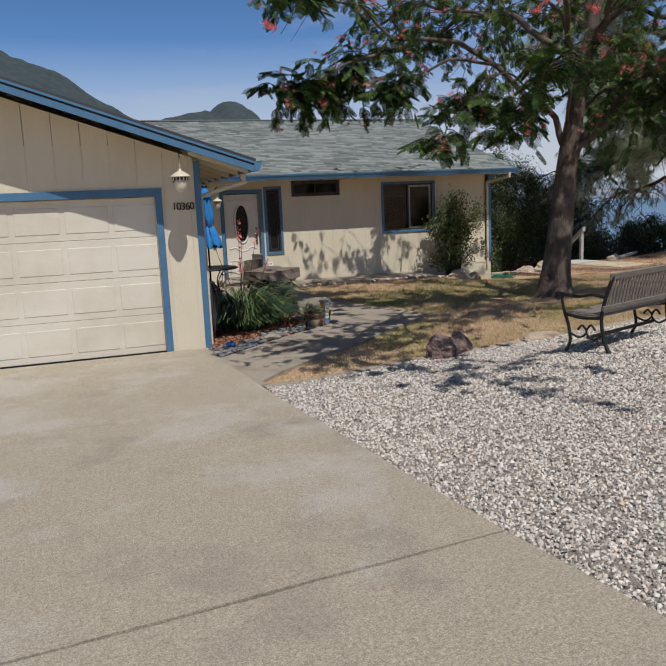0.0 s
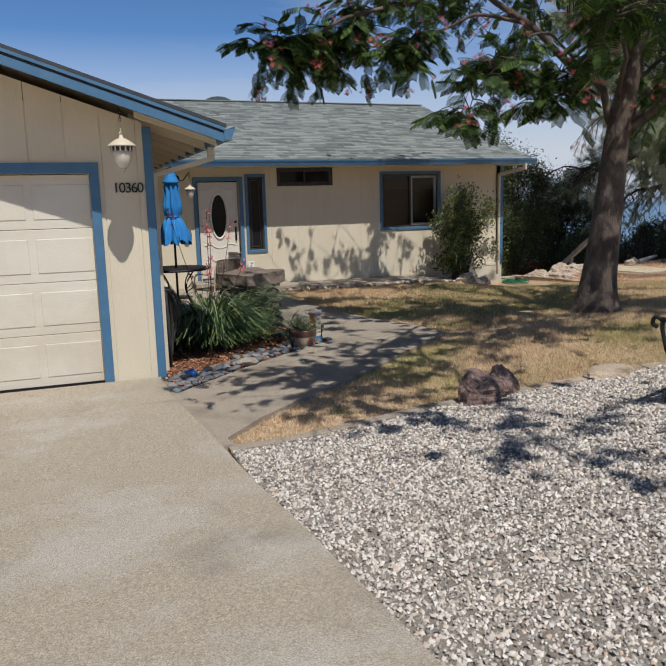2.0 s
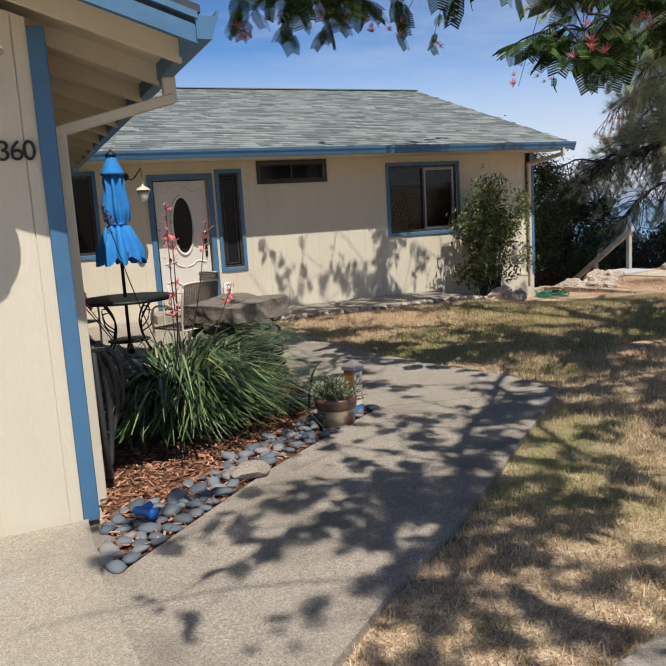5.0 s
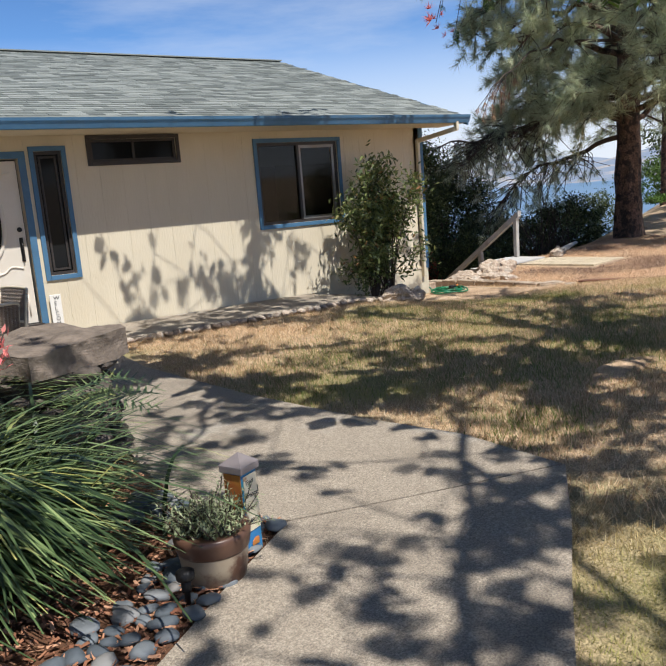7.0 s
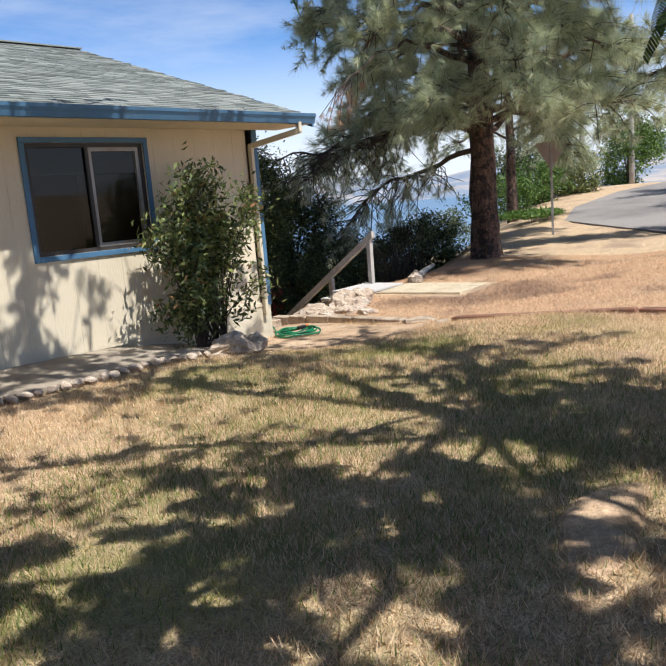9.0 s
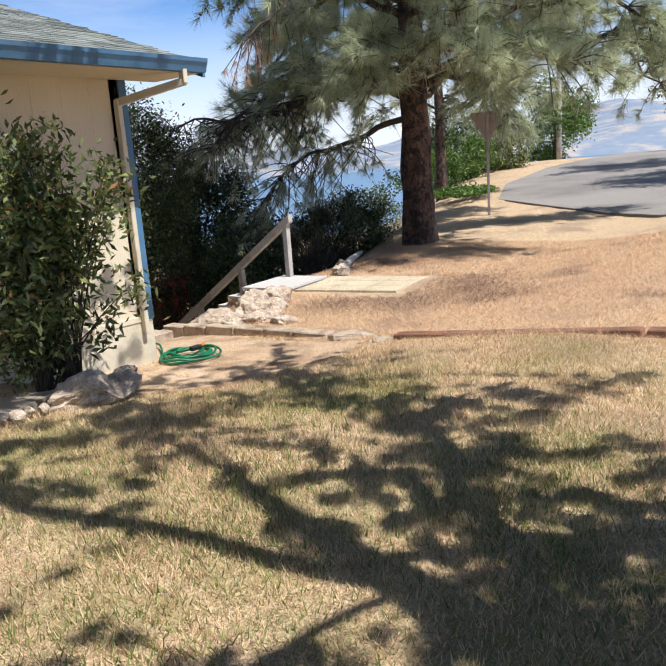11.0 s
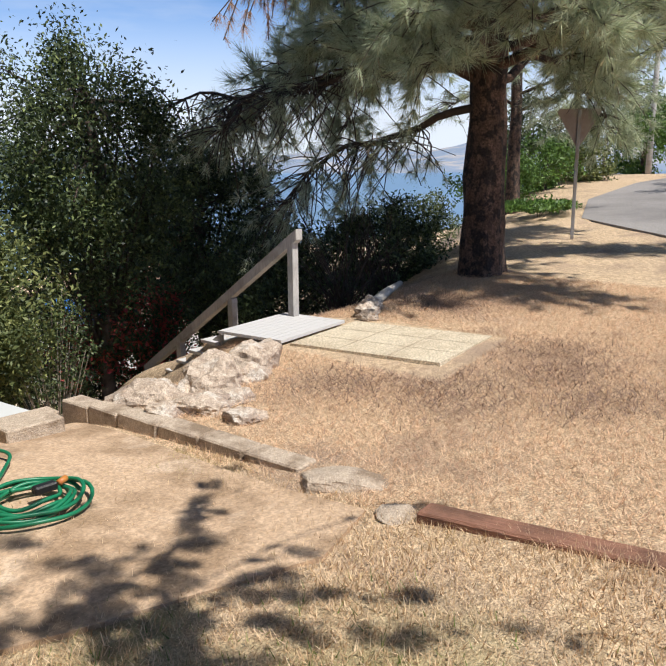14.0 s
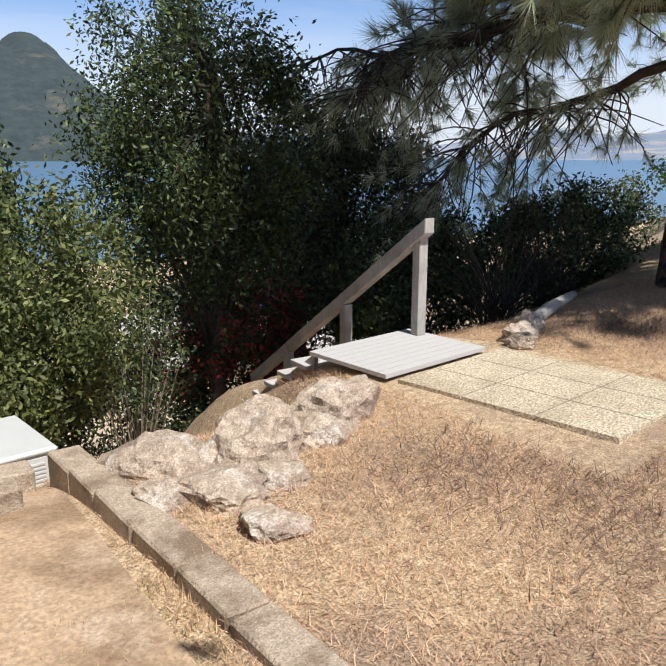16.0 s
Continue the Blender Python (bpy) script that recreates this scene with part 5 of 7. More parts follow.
def hose_hank():
    """Dark hose hung in a long loop on the garage side wall."""
    h = base("hanging_hose", 0.13, 0.30, 0.0)
    tagged(h, "grey-black garden hose hung in long loops on the garage wall", "hose")
    for i in range(7):
        y, w = 0.05 + 0.035 * i, 0.16 + 0.03 * (i % 3)
        top = 0.92 - 0.04 * (i % 3)
        pts = curve_points([(0.05, y, top), (0.09 + 0.02 * i, y + w * 0.4, top - 0.15), (0.12 + 0.015 * i, y + w, 0.45), (0.08, y + w * 0.6, 0.10 + 0.03 * i), (0.06, y - 0.05, 0.35), (0.05, y - 0.06, 0.7), (0.05, y, top)], 6)
        tubes("coil", [(pts, 0.017)], M_BLACKHOSE, h)
    box("holder", -0.05, 0.12, 0.02, 0.30, 0.88, 0.91, M_BLACK, h, bevel=0.005)
    n = base("spray_nozzle", 0.30, -0.22, ground(0.3, -0.22) + 0.06, 35)
    tagged(n, "blue plastic hose nozzle lying on the river stones", "nozzle")
    lathe("barrel", [(0.016, -0.07), (0.022, -0.05), (0.022, 0.03), (0.03, 0.05), (0.03, 0.075)], M_TARP, n, segments=12, m=pose(0, 0, 0.02, 90))
    lathe("grip", [(0.016, 0.0), (0.018, 0.07)], M_TARP, n, segments=10, m=pose(0, 0.03, 0.02, 60, 0, 30))


hose_hank()


def river_stones():
    bed = base("river_stone_border")
    tagged(bed, "border of smooth blue-grey river stones along the mulch", "stone border")
    shapes = []
    for k in range(8):
        me = rock_mesh("stone", (1.0, 0.72, 0.42), 300 + k, 0.10, 2)
        me.materials.append(M_PEBBLE)
        me.polygons.foreach_set("use_smooth", [True] * len(me.polygons))
        shapes.append(me)
    rnd = random.Random(12)
    line = [(0.06, -0.60), (0.46, -0.26), (1.06, 0.30), (1.72, 0.80), (2.22, 1.16), (2.0, 1.75)]
    placed, tries = [], 0
    while len(placed) < 240 and tries < 16000:
        tries += 1
        s = rnd.random() ** 1.25 * (len(line) - 1)
        i = int(s)
        x = line[i][0] + (line[i + 1][0] - line[i][0]) * (s - i)
        y = line[i][1] + (line[i + 1][1] - line[i][1]) * (s - i)
        w = 0.24 if s < 1.0 else 0.12
        x, y = x + rnd.gauss(-0.02, w * 0.55), y + rnd.gauss(0.06, w * 0.55)
        r = rnd.uniform(0.09, 0.165)
        if not inside(x, y, BED) or any(math.hypot(x - a, y - b) < (r + c) * 0.33 for a, b, c in placed):
            continue
        placed.append((x, y, r))
        ob = new("stone", shapes[rnd.randrange(8)])
        ob.parent = bed
        ob.matrix_basis = pose(x, y, ground(x, y) + r * 0.16, rnd.uniform(-12, 12), rnd.uniform(-12, 12), rnd.uniform(0, 360)) @ Matrix.Diagonal((r, r, r, 1))
    big = rock("flat_stone", 0, 0, 0, (0.30, 0.24, 0.10), M_CONCRETE2, 320, rough=0.1, parent=bed, label="broad flat tan stone")
    big.matrix_basis = pose(0.99, 0.17, ground(1, 0.2) + 0.04, 0, 0, 35)


river_stones()


def herb_pot(x, y):
    p = base("flower_pot", x, y, ground(x, y) + 0.01)
    tagged(p, "glazed cream and brown pot of grey-green herbs", "plant pot")
    lathe("pot", [(0.125, 0.0), (0.138, 0.08), (0.145, 0.14), (0.147, 0.20), (0.130, 0.20), (0.125, 0.15)], M_POT, p, segments=28)
    lathe("rim", [(0.146, 0.130), (0.151, 0.14), (0.158, 0.185), (0.160, 0.208), (0.148, 0.216), (0.130, 0.205)], M_POTRIM, p, "dripped brown rim glaze", segments=28)
    lathe("soil", [(0.135, 0.165), (0.135, 0.18)], M_MULCH_BED, p, segments=20)
    r = np.random.default_rng(15)
    runs, at, ways = [], [], []
    for i in range(130):
        a = r.uniform(0, 6.28)
        q = Vector((0.12 * math.cos(a) * r.random(), 0.12 * math.sin(a) * r.random(), 0.17))
        tip = q + Vector((r.normal() * 0.07, r.normal() * 0.07, r.uniform(0.04, 0.19)))
        runs.append(([q, q.lerp(tip, 0.5), tip], [0.003, 0.003, 0.002]))
        for t in np.linspace(0.2, 1.0, 30):
            at.append(tuple(q.lerp(tip, t)))
            ways.append(r.normal(size=3) + np.array([0, 0, 0.7]))
    tubes("stem", runs, M_TWIG, p, sides=4)["kind"] = "stuff"
    big_mesh("foliage", stamp(leaf_template(0.3), np.array(at), np.array(ways), r.uniform(0.018, 0.034, len(at))), 4, M_SAGE, p)["kind"] = "stuff"


herb_pot(1.88, 0.87)


def marker_post(x, y, turn):
    p = base("garden_marker", x, y, ground(x, y) - 0.085, turn)
    tagged(p, "small painted garden post lettered with a peace saying", "garden marker")
    box("post", -0.05, 0.05, -0.05, 0.05, -0.05, 0.46, M_SIGNBLUE, p, "post painted blue and teal", bevel=0.004)
    box("side_panel", -0.0545, -0.0505, -0.045, 0.045, 0.02, 0.45, M_SIGNRED, p, "side painted orange and brown")
    box("text_panel", -0.042, 0.042, -0.0545, -0.0505, 0.19, 0.44, M_SIGNPAPER, p, "cream panel with dark lettering")
    bm = bmesh.new()
    box_into(bm, -0.062, 0.062, -0.062, 0.062, 0.455, 0.485, 0.003)
    foot = [bm.verts.new((sx * 0.062, sy * 0.062, 0.486)) for sx, sy in ((-1, -1), (1, -1), (1, 1), (-1, 1))]
    top = bm.verts.new((0, 0, 0.535))
    for i in range(4):
        bm.faces.new((foot[i], foot[(i + 1) % 4], top))
    part("cap", bm, M_CAP, p, "grey pyramid cap")
    for i, word in enumerate(("Find", "Peace", "from", "within")):
        text_mesh("word", word, 0.021, M_INK, p.matrix_world @ pose(-0.033 + 0.004 * (i % 2), -0.0556, 0.40 - i * 0.058, 90), p, depth=0.0006)
    bloom = rock("flower_patch", 0, 0, 0, (0.06, 0.008, 0.05), M_SIGNRED, 330, rough=0.1, cuts=2, parent=p, label="painted orange flower")
    bloom.matrix_basis = pose(0.005, -0.054, 0.13)


marker_post(2.09, 1.00, 24)
solar = base("solar_light", 1.70, 0.74, ground(1.7, 0.74))
tagged(solar, "small black solar stake light among stones", "garden light", "stake lights")
lathe("stake", [(0.012, -0.05), (0.012, 0.06), (0.02, 0.065), (0.02, 0.12)], M_BLACK, solar, segments=12)
lathe("cap", [(0.034, 0.115), (0.036, 0.12), (0.036, 0.145), (0.02, 0.155)], M_BLACK, solar, segments=16)
copy_thing(solar, pose(2.24, 1.22, ground(2.24, 1.22) + 0.04))

# ---- gravel garden ----
G_B = ground(2.35, -2.35)
tagged(rock("boulder", 2.44, -2.32, G_B + 0.05, (0.50, 0.44, 0.46), M_LAVA, 410, 20, rough=0.30), "dark reddish lava boulder at the gravel edge", "boulder")
tagged(rock("boulder", 2.72, -2.20, G_B + 0.04, (0.38, 0.36, 0.42), M_LAVA, 412, 70, rough=0.30), "dark porous lava rock beside a bigger one", "boulder")
tagged(rock("stepping_stone", 3.85, -2.30, ground(3.85, -2.3) + 0.01, (0.62, 0.46, 0.12), M_KERB, 415, 15, rough=0.12), "flat grey stone set between gravel and grass", "stone")
tagged(rock("stepping_stone", 5.55, 1.55, ground(5.5, 1.5) - 0.035, (1.25, 0.42, 0.07), M_DIRT, 416, 10, rough=0.12), "long flat half-buried stone in the lawn", "stone")


def bench(x, y, turn):
    b = base("park_bench", x, y, ground(x, y), turn)
    tagged(b, "weathered slatted park bench with scrolled cast-iron ends", "bench")
    L = 1.35
    for ex in (0.0, L):
        runs = [(curve_points([(ex, -0.22, 0.0), (ex, -0.17, 0.12), (ex, -0.20, 0.30), (ex, -0.24, 0.40)], 5), 0.019),
                (curve_points([(ex, 0.30, 0.0), (ex, 0.22, 0.16), (ex, 0.19, 0.38), (ex, 0.24, 0.62), (ex, 0.31, 0.82)], 5), 0.021),
                (curve_points([(ex, -0.24, 0.40), (ex, -0.05, 0.37), (ex, 0.19, 0.38)], 5), 0.018),
                (curve_points([(ex, -0.24, 0.40), (ex, -0.27, 0.52), (ex, -0.28, 0.60), (ex, -0.33, 0.62), (ex, -0.35, 0.57), (ex, -0.31, 0.55)], 5), 0.017),
                (curve_points([(ex, -0.28, 0.61), (ex, -0.08, 0.59), (ex, 0.08, 0.62), (ex, 0.23, 0.60)], 5), 0.018),
                (curve_points([(ex, -0.18, 0.20), (ex, -0.06, 0.16), (ex, 0.02, 0.22), (ex, -0.03, 0.29), (ex, -0.08, 0.24)], 5), 0.012),
                (curve_points([(ex, 0.20, 0.20), (ex, 0.10, 0.15), (ex, 0.02, 0.22), (ex, 0.07, 0.30), (ex, 0.12, 0.25)], 5), 0.012)]
        tubes("end_frame", runs, M_BLACK, b, "black scrolled cast iron")
    for i in range(6):
        y0 = -0.23 + i * 0.072
        box("seat_slat", -0.01, L + 0.01, y0, y0 + 0.058, 0.395, 0.417, M_BENCHWOOD, b, bevel=0.004)
    tilt = pose(0, 0.215, 0.46, -13)
    box("back_rail", -0.03, L + 0.03, -0.012, 0.014, 0.0, 0.055, M_BENCHWOOD, b, bevel=0.004, m=tilt)
    box("top_rail", -0.03, L + 0.03, -0.012, 0.014, 0.33, 0.40, M_BENCHWOOD, b, bevel=0.006, m=tilt)
    for i in range(20):
        u = 0.03 + i * (L - 0.1) / 19
        box("back_slat", u, u + 0.034, -0.006, 0.008, 0.055, 0.33, M_BENCHWOOD, b, bevel=0.002, m=tilt)
    box("stretcher", 0.0, L, 0.02, 0.05, 0.15, 0.18, M_BLACK, b)


# it stands with its back to the street, facing the house
bench(3.37 + 1.35 * math.cos(radians(20)), -3.73 + 1.35 * math.sin(radians(20)), 200)

# ---- by the house wall ----
for k, (x, y, s, t) in enumerate([(7.92, 7.08, (1.02, 0.56, 0.44), 8), (8.36, 7.28, (0.46, 0.40, 0.40), 60), (8.88, 7.92, (0.30, 0.26, 0.20), 30), (8.55, 7.55, (0.30, 0.22, 0.18), 100)]):
    tagged(rock("rock", x, y, ground(x, y) + s[2] * 0.12, (s[0] * 0.9, s[1] * 0.85, s[2] * 0.78), M_STUCCO_STONE if k != 2 else M_LAVA, 430 + k, t), "weathered tan rock at the foot of the house wall", "rock", "rocks at the house corner")
rnd = random.Random(44)
edge = base("cobble_edging")
tagged(edge, "row of small rounded stones edging the house walk", "edging")
shapes = []
for k in range(5):
    me = rock_mesh("cobble", (0.15, 0.12, 0.10), 450 + k, 0.15, 2)
    me.materials.append(M_STUCCO_STONE)
    shapes.append(me)
for i in range(34):
    x = 3.4 + 4.2 * i / 33
    y = (6.82 if x < 6.2 else 6.82 + (x - 6.2) * 0.17) - 0.03 + rnd.uniform(-0.02, 0.02)
    ob = new("cobble", shapes[i % 5])
    ob.parent = edge
    ob.matrix_basis = pose(x, y, ground(x, y) + 0.012, rnd.uniform(-20, 20), rnd.uniform(-20, 20), rnd.uniform(0, 360)) @ Matrix.Diagonal((*(rnd.uniform(0.7, 1.25) for _ in range(3)), 1))


def coil_hose(x, y):
    h = base("garden_hose", x, y, ground(x, y) - 0.01)
    tagged(h, "bright green garden hose coiled on the bare dirt", "hose")
    pts = []
    for i in range(190):
        a = i * 0.21
        r = 0.27 + 0.05 * math.sin(i * 0.063) - 0.09 * (i / 190)
        pts.append((r * 1.12 * math.cos(a) + 0.02 * math.sin(i * 0.11), r * math.sin(a), 0.018 + 0.027 * (i / 40) ** 0.5 + 0.012 * math.sin(i * 0.7)))
    tubes("coil", [(pts, 0.0125)], M_HOSE, h, sides=7)
    tubes("hose_end", [(curve_points([(-0.10, 0.33, 0.02), (0.12, 0.62, 0.02), (0.26, 0.86, 0.02), (0.18, 1.06, 0.02), (-0.1, 1.18, 0.02), (-0.25, 1.3, 0.03)], 6), 0.0125)], M_HOSE, h, sides=7)
    box("fitting", 0.02, 0.16, -0.03, 0.03, 0.07, 0.12, M_BLACK, h, "black valve fitting", bevel=0.01)
    lathe("coupling", [(0.02, 0.0), (0.02, 0.06)], M_SIGNRED, h, "brass-yellow coupling", segments=10, m=pose(0.17, -0.01, 0.10, 0, 80, 20))


coil_hose(9.70, 7.92)

# ---- terrace edge ----
kerb = base("kerb")
tagged(kerb, "row of worn concrete kerb blocks edging the terrace", "kerb", kind="structure")
rnd = random.Random(77)
y = 7.15
while y < 9.75:
    l = rnd.uniform(0.38, 0.52)
    m = pose(11.14 - (y - 7.2) * 0.075, y, 0, rnd.uniform(-1, 1), rnd.uniform(-1.5, 1.5), 4.3 + rnd.uniform(-1, 1))
    z = ground(11.5, min(y, 9.3))
    box("block", -0.09, 0.11, 0.0, l - 0.012, z - 0.25, z + 0.012 + rnd.uniform(-0.008, 0.008), M_KERB, kerb, bevel=0.012, m=m)
    y += l
box("block", 10.16, 10.62, 9.28, 9.48, ground(10.4, 9.3) - 0.1, ground(10.4, 9.3) + 0.10, M_KERB, kerb, bevel=0.012)
box("block", 9.75, 10.75, 9.62, 9.82, ground(10.4, 9.6) - 0.1, ground(10.4, 9.6) + 0.10, M_KERB, kerb, bevel=0.012)
tagged(rock("flat_rock", 11.10, 6.82, ground(11.12, 6.8) - 0.035, (0.40, 0.74, 0.16), M_KERB, 471, 20, rough=0.10), "flat grey rock filling a gap in the kerb", "rock")
tagged(rock("flat_rock", 10.92, 6.22, ground(10.8, 6.2) - 0.03, (0.30, 0.26, 0.07), M_KERB, 472, 0, rough=0.12), "small flat stone at the timber's end", "rock")
for k, (y1, y0) in enumerate(((6.08, 3.66), (3.64, 1.3), (1.28, -1.0))):
    tb = box("landscape_timber", -0.075, 0.075, y0 - y1, 0.0, -0.10, 0.035, M_TIMBER, bevel=0.012)
    tb.matrix_world = pose(10.93 + 0.10 * (6.08 - y1), y1, ground(10.8, y1) + 0.0, math.degrees(math.atan2(ground(10.8, y1) - ground(10.8, y0), y1 - y0)), 0, 5.7)
    tagged(tb, "red-brown landscape timber edging the dry terrace", "timber", "edging timbers")

# ---- rocks, deck and stairs ----
for k, (x, y, z, s, t, tilt) in enumerate([
        (11.92, 9.10, 0.02, (0.78, 0.66, 0.66), 20, 8), (12.66, 9.40, 0.02, (0.82, 0.60, 0.62), 10, 0), (12.36, 9.08, 0.04, (0.56, 0.32, 0.32), 25, 0),
        (11.40, 9.20, 0.03, (0.58, 0.80, 0.36), 40, 0), (11.50, 8.72, 0.02, (0.58, 0.62, 0.30), 20, 0), (11.80, 8.66, 0.02, (0.36, 0.34, 0.20), 0, 0),
        (12.22, 9.34, 0.0, (0.30, 0.26, 0.28), 0, 0), (12.98, 9.04, -0.05, (0.40, 0.32, 0.14), 0, 0), (11.52, 8.20, 0.04, (0.36, 0.27, 0.20), -30, 0),
        (11.22, 8.78, 0.03, (0.34, 0.40, 0.18), 0, 0)]):
    tagged(rock("rock", x, y, ground(max(x, 11.3), min(y, 9.6)) - 0.05 + z, s, M_STUCCO_STONE, 500 + k, t, tilt=tilt, rough=0.30), "rough pale granite rock in a pile by the stairs", "rock", "rock pile")
for k, (x, y, s) in enumerate([(15.25, 10.35, (0.42, 0.34, 0.30)), (15.55, 10.55, (0.40, 0.34, 0.36)), (15.85, 10.75, (0.36, 0.3, 0.24)), (15.05, 10.15, (0.3, 0.26, 0.2))]):
    tagged(rock("rock", x, y - 0.25, ground(x, y - 0.25) + 0.0, s, M_STUCCO_STONE, 530 + k, 30 * k), "broken grey rock at the brink behind the pad", "rock", "rocks at the brink")
log = base("driftwood_log", 16.1, 10.6, ground(16.1, 10.6) + 0.02)
tagged(log, "grey weathered log lying at the brink", "log")
tubes("log", [(curve_points([(-0.3, -0.15, 0.0), (0.3, 0.10, 0.06), (0.80, 0.22, 0.13)], 5), [0.07, 0.075, 0.075, 0.07, 0.07, 0.065, 0.06, 0.055, 0.05, 0.045, 0.04])], M_GREYWOOD, log, sides=9)

DZ = -0.28
SLAB_FACES = [(0, 1, 2, 3), (7, 6, 5, 4), (0, 4, 5, 1), (1, 5, 6, 2), (2, 6, 7, 3), (3, 7, 4, 0)]
pad = base("paver_pad")
tagged(pad, "cream exposed-aggregate paving slabs before the deck", "paving", kind="structure")
A, B, U = Vector((13.42, 9.66, 0)), Vector((13.80, 7.95, 0)), Vector((1.37, 0.24, 0))
for i in range(3):
    for j in range(3):
        p0 = A.lerp(B, i / 3 + 0.004) + U * (j / 3 + 0.004)
        p1 = A.lerp(B, (i + 1) / 3 - 0.004) + U * (j / 3 + 0.004)
        e = U * (1 / 3 - 0.008)
        top = [p1, p1 + e, p0 + e, p0]
        link_mesh("slab", [(p.x, p.y, DZ) for p in top] + [(p.x, p.y, DZ - 0.10) for p in top], SLAB_FACES, M_PAD, pad)
stairs = base("stairs", 13.45, 9.75, DZ)
tagged(stairs, "pale grey wooden landing and stairs down the slope", "stairs")
inv = stairs.matrix_world.inverted()
D0, DU, DV = Vector((13.36, 9.72, DZ + 0.03)), Vector((1.26, 0.20, 0)), Vector((-0.13, 0.92, 0))
for i in range(9):
    a, b = i / 9 + 0.004, (i + 1) / 9 - 0.003
    q = [D0 + DV * a, D0 + DV * a + DU, D0 + DV * b + DU, D0 + DV * b]
    link_mesh("deck_board", [inv @ p for p in q] + [inv @ (p - Vector((0, 0, 0.035))) for p in q], SLAB_FACES, M_DECKPAINT, stairs)
for i in range(9):
    y = 10.74 + 0.26 * i
    z = DZ - 0.17 * (i + 1)
    box("tread", 13.26, 14.40, y, y + 0.28, z - 0.005, z + 0.035, M_DECKPAINT, stairs, bevel=0.004, m=inv)
for x in (13.34, 14.32):
    bm = bmesh.new()
    for v in box_into(bm, x - 0.02, x + 0.02, 0.0, 2.6, -0.30, -0.02):
        v.co = inv @ Vector((v.co.x, 10.7 + v.co.y, DZ - 0.17 * v.co.y / 0.26 + v.co.z))
    part("stringer", bm, M_GREYWOOD, stairs)
for y, drop in ((10.55, 0.0), (11.75, 0.80), (13.0, 1.58)):
    low = DZ + 0.03 - drop - (0.25 if drop else 0.0)
    box("rail_post", 14.36, 14.46, y, y + 0.10, low, DZ + 1.01 - drop * 0.96 - (0.12 if drop else 0), M_GREYWOOD, stairs, bevel=0.005, m=inv)
bm = bmesh.new()
for v in box_into(bm, 14.354, 14.466, -0.12, 3.4, -0.07, 0.07, 0.006):
    v.co = inv @ Vector((v.co.x, 10.6 + v.co.y, DZ + 0.98 - 0.665 * v.co.y + v.co.z))
part("handrail", bm, M_GREYWOOD, stairs)


def ac_unit(x, y, z):
    a = base("air_conditioner", x, y, z, 8)
    tagged(a, "pale grey outdoor air-conditioning unit with louvres", "air conditioner")
    box("cabinet", -0.45, 0.45, -0.45, 0.45, 0.04, 0.62, M_ACUNIT, a, bevel=0.02)
    box("lid", -0.47, 0.47, -0.47, 0.47, 0.62, 0.67, M_ACUNIT, a, bevel=0.02)
    box("base_slab", -0.6, 0.6, -0.6, 0.6, -0.6, 0.04, M_CONCRETE2, a)
    for i in range(14):
        box("louvre", -0.36, 0.36, -0.46, -0.445, 0.10 + i * 0.034, 0.115 + i * 0.034, M_ACUNIT, a)
        box("louvre", 0.445, 0.46, -0.36, 0.36, 0.10 + i * 0.034, 0.115 + i * 0.034, M_ACUNIT, a)


ac_unit(10.66, 11.45, -1.47)

# ---- beyond the lawn ----
sign = base("yield_sign", 23.3, 11.1, ground(23.3, 11.1), -60)
tagged(sign, "back of a triangular yield sign on a steel post", "sign")
box("post", -0.035, 0.035, -0.02, 0.02, -0.3, 2.65, M_STEEL, sign, bevel=0.006)
bm = bmesh.new()
tri = [(-0.48, 2.68), (0.48, 2.68), (0.0, 1.85)]
front = [bm.verts.new((u, 0.03, w)) for u, w in tri]
rear = [bm.verts.new((u, 0.024, w)) for u, w in tri]
bm.faces.new(front)
bm.faces.new(rear[::-1])
for i in range(3):
    bm.faces.new((front[i], front[(i + 1) % 3], rear[(i + 1) % 3], rear[i]))
bmesh.ops.bevel(bm, geom=[e for e in bm.edges if abs(e.verts[0].co.y - e.verts[1].co.y) > 0.004], offset=0.05, segments=3, affect="EDGES")
part("plate", bm, M_SIGNBACK, sign, "bare metal sign back")


def utility_pole(x, y, h):
    u = base("utility_pole", x, y, ground(x, y))
    tagged(u, "tall weathered wooden utility pole by the road", "utility pole", "poles along the road")
    lathe("pole", [(0.14, -0.5), (0.13, 1.0), (0.10, h)], M_GREYWOOD, u, segments=12)
    box("crossarm", -0.9, 0.9, -0.05, 0.05, h - 0.6, h - 0.48, M_GREYWOOD, u, bevel=0.01)


utility_pole(42.5, 16.6, 8.5)
utility_pole(38.2, 17.3, 8.0)
b = base("trash_bin", 45.5, 11.6, ground(45.5, 11.6) + 0.02, 20)
tagged(b, "dark wheeled rubbish bin at the roadside", "trash bin")
bm = bmesh.new()
for v in box_into(bm, -0.26, 0.26, -0.30, 0.30, 0.08, 0.95, 0.03):
    v.co.x *= 0.8 + 0.2 * v.co.z
    v.co.y *= 0.8 + 0.2 * v.co.z
part("body", bm, M_BIN_ROOM_SHADE, b)
box("lid", -0.29, 0.29, -0.33, 0.35, 0.95, 1.02, M_BIN_ROOM_SHADE, b, bevel=0.02)
for s in (-0.2, 0.2):
    lathe("wheel", [(0.09, -0.03), (0.09, 0.03)], M_BLACK, b, segments=14, m=pose(s, 0.28, 0.09, 0, 90, 0))
mail = base("mailbox", 40.0, 17.6, ground(40.0, 17.6))
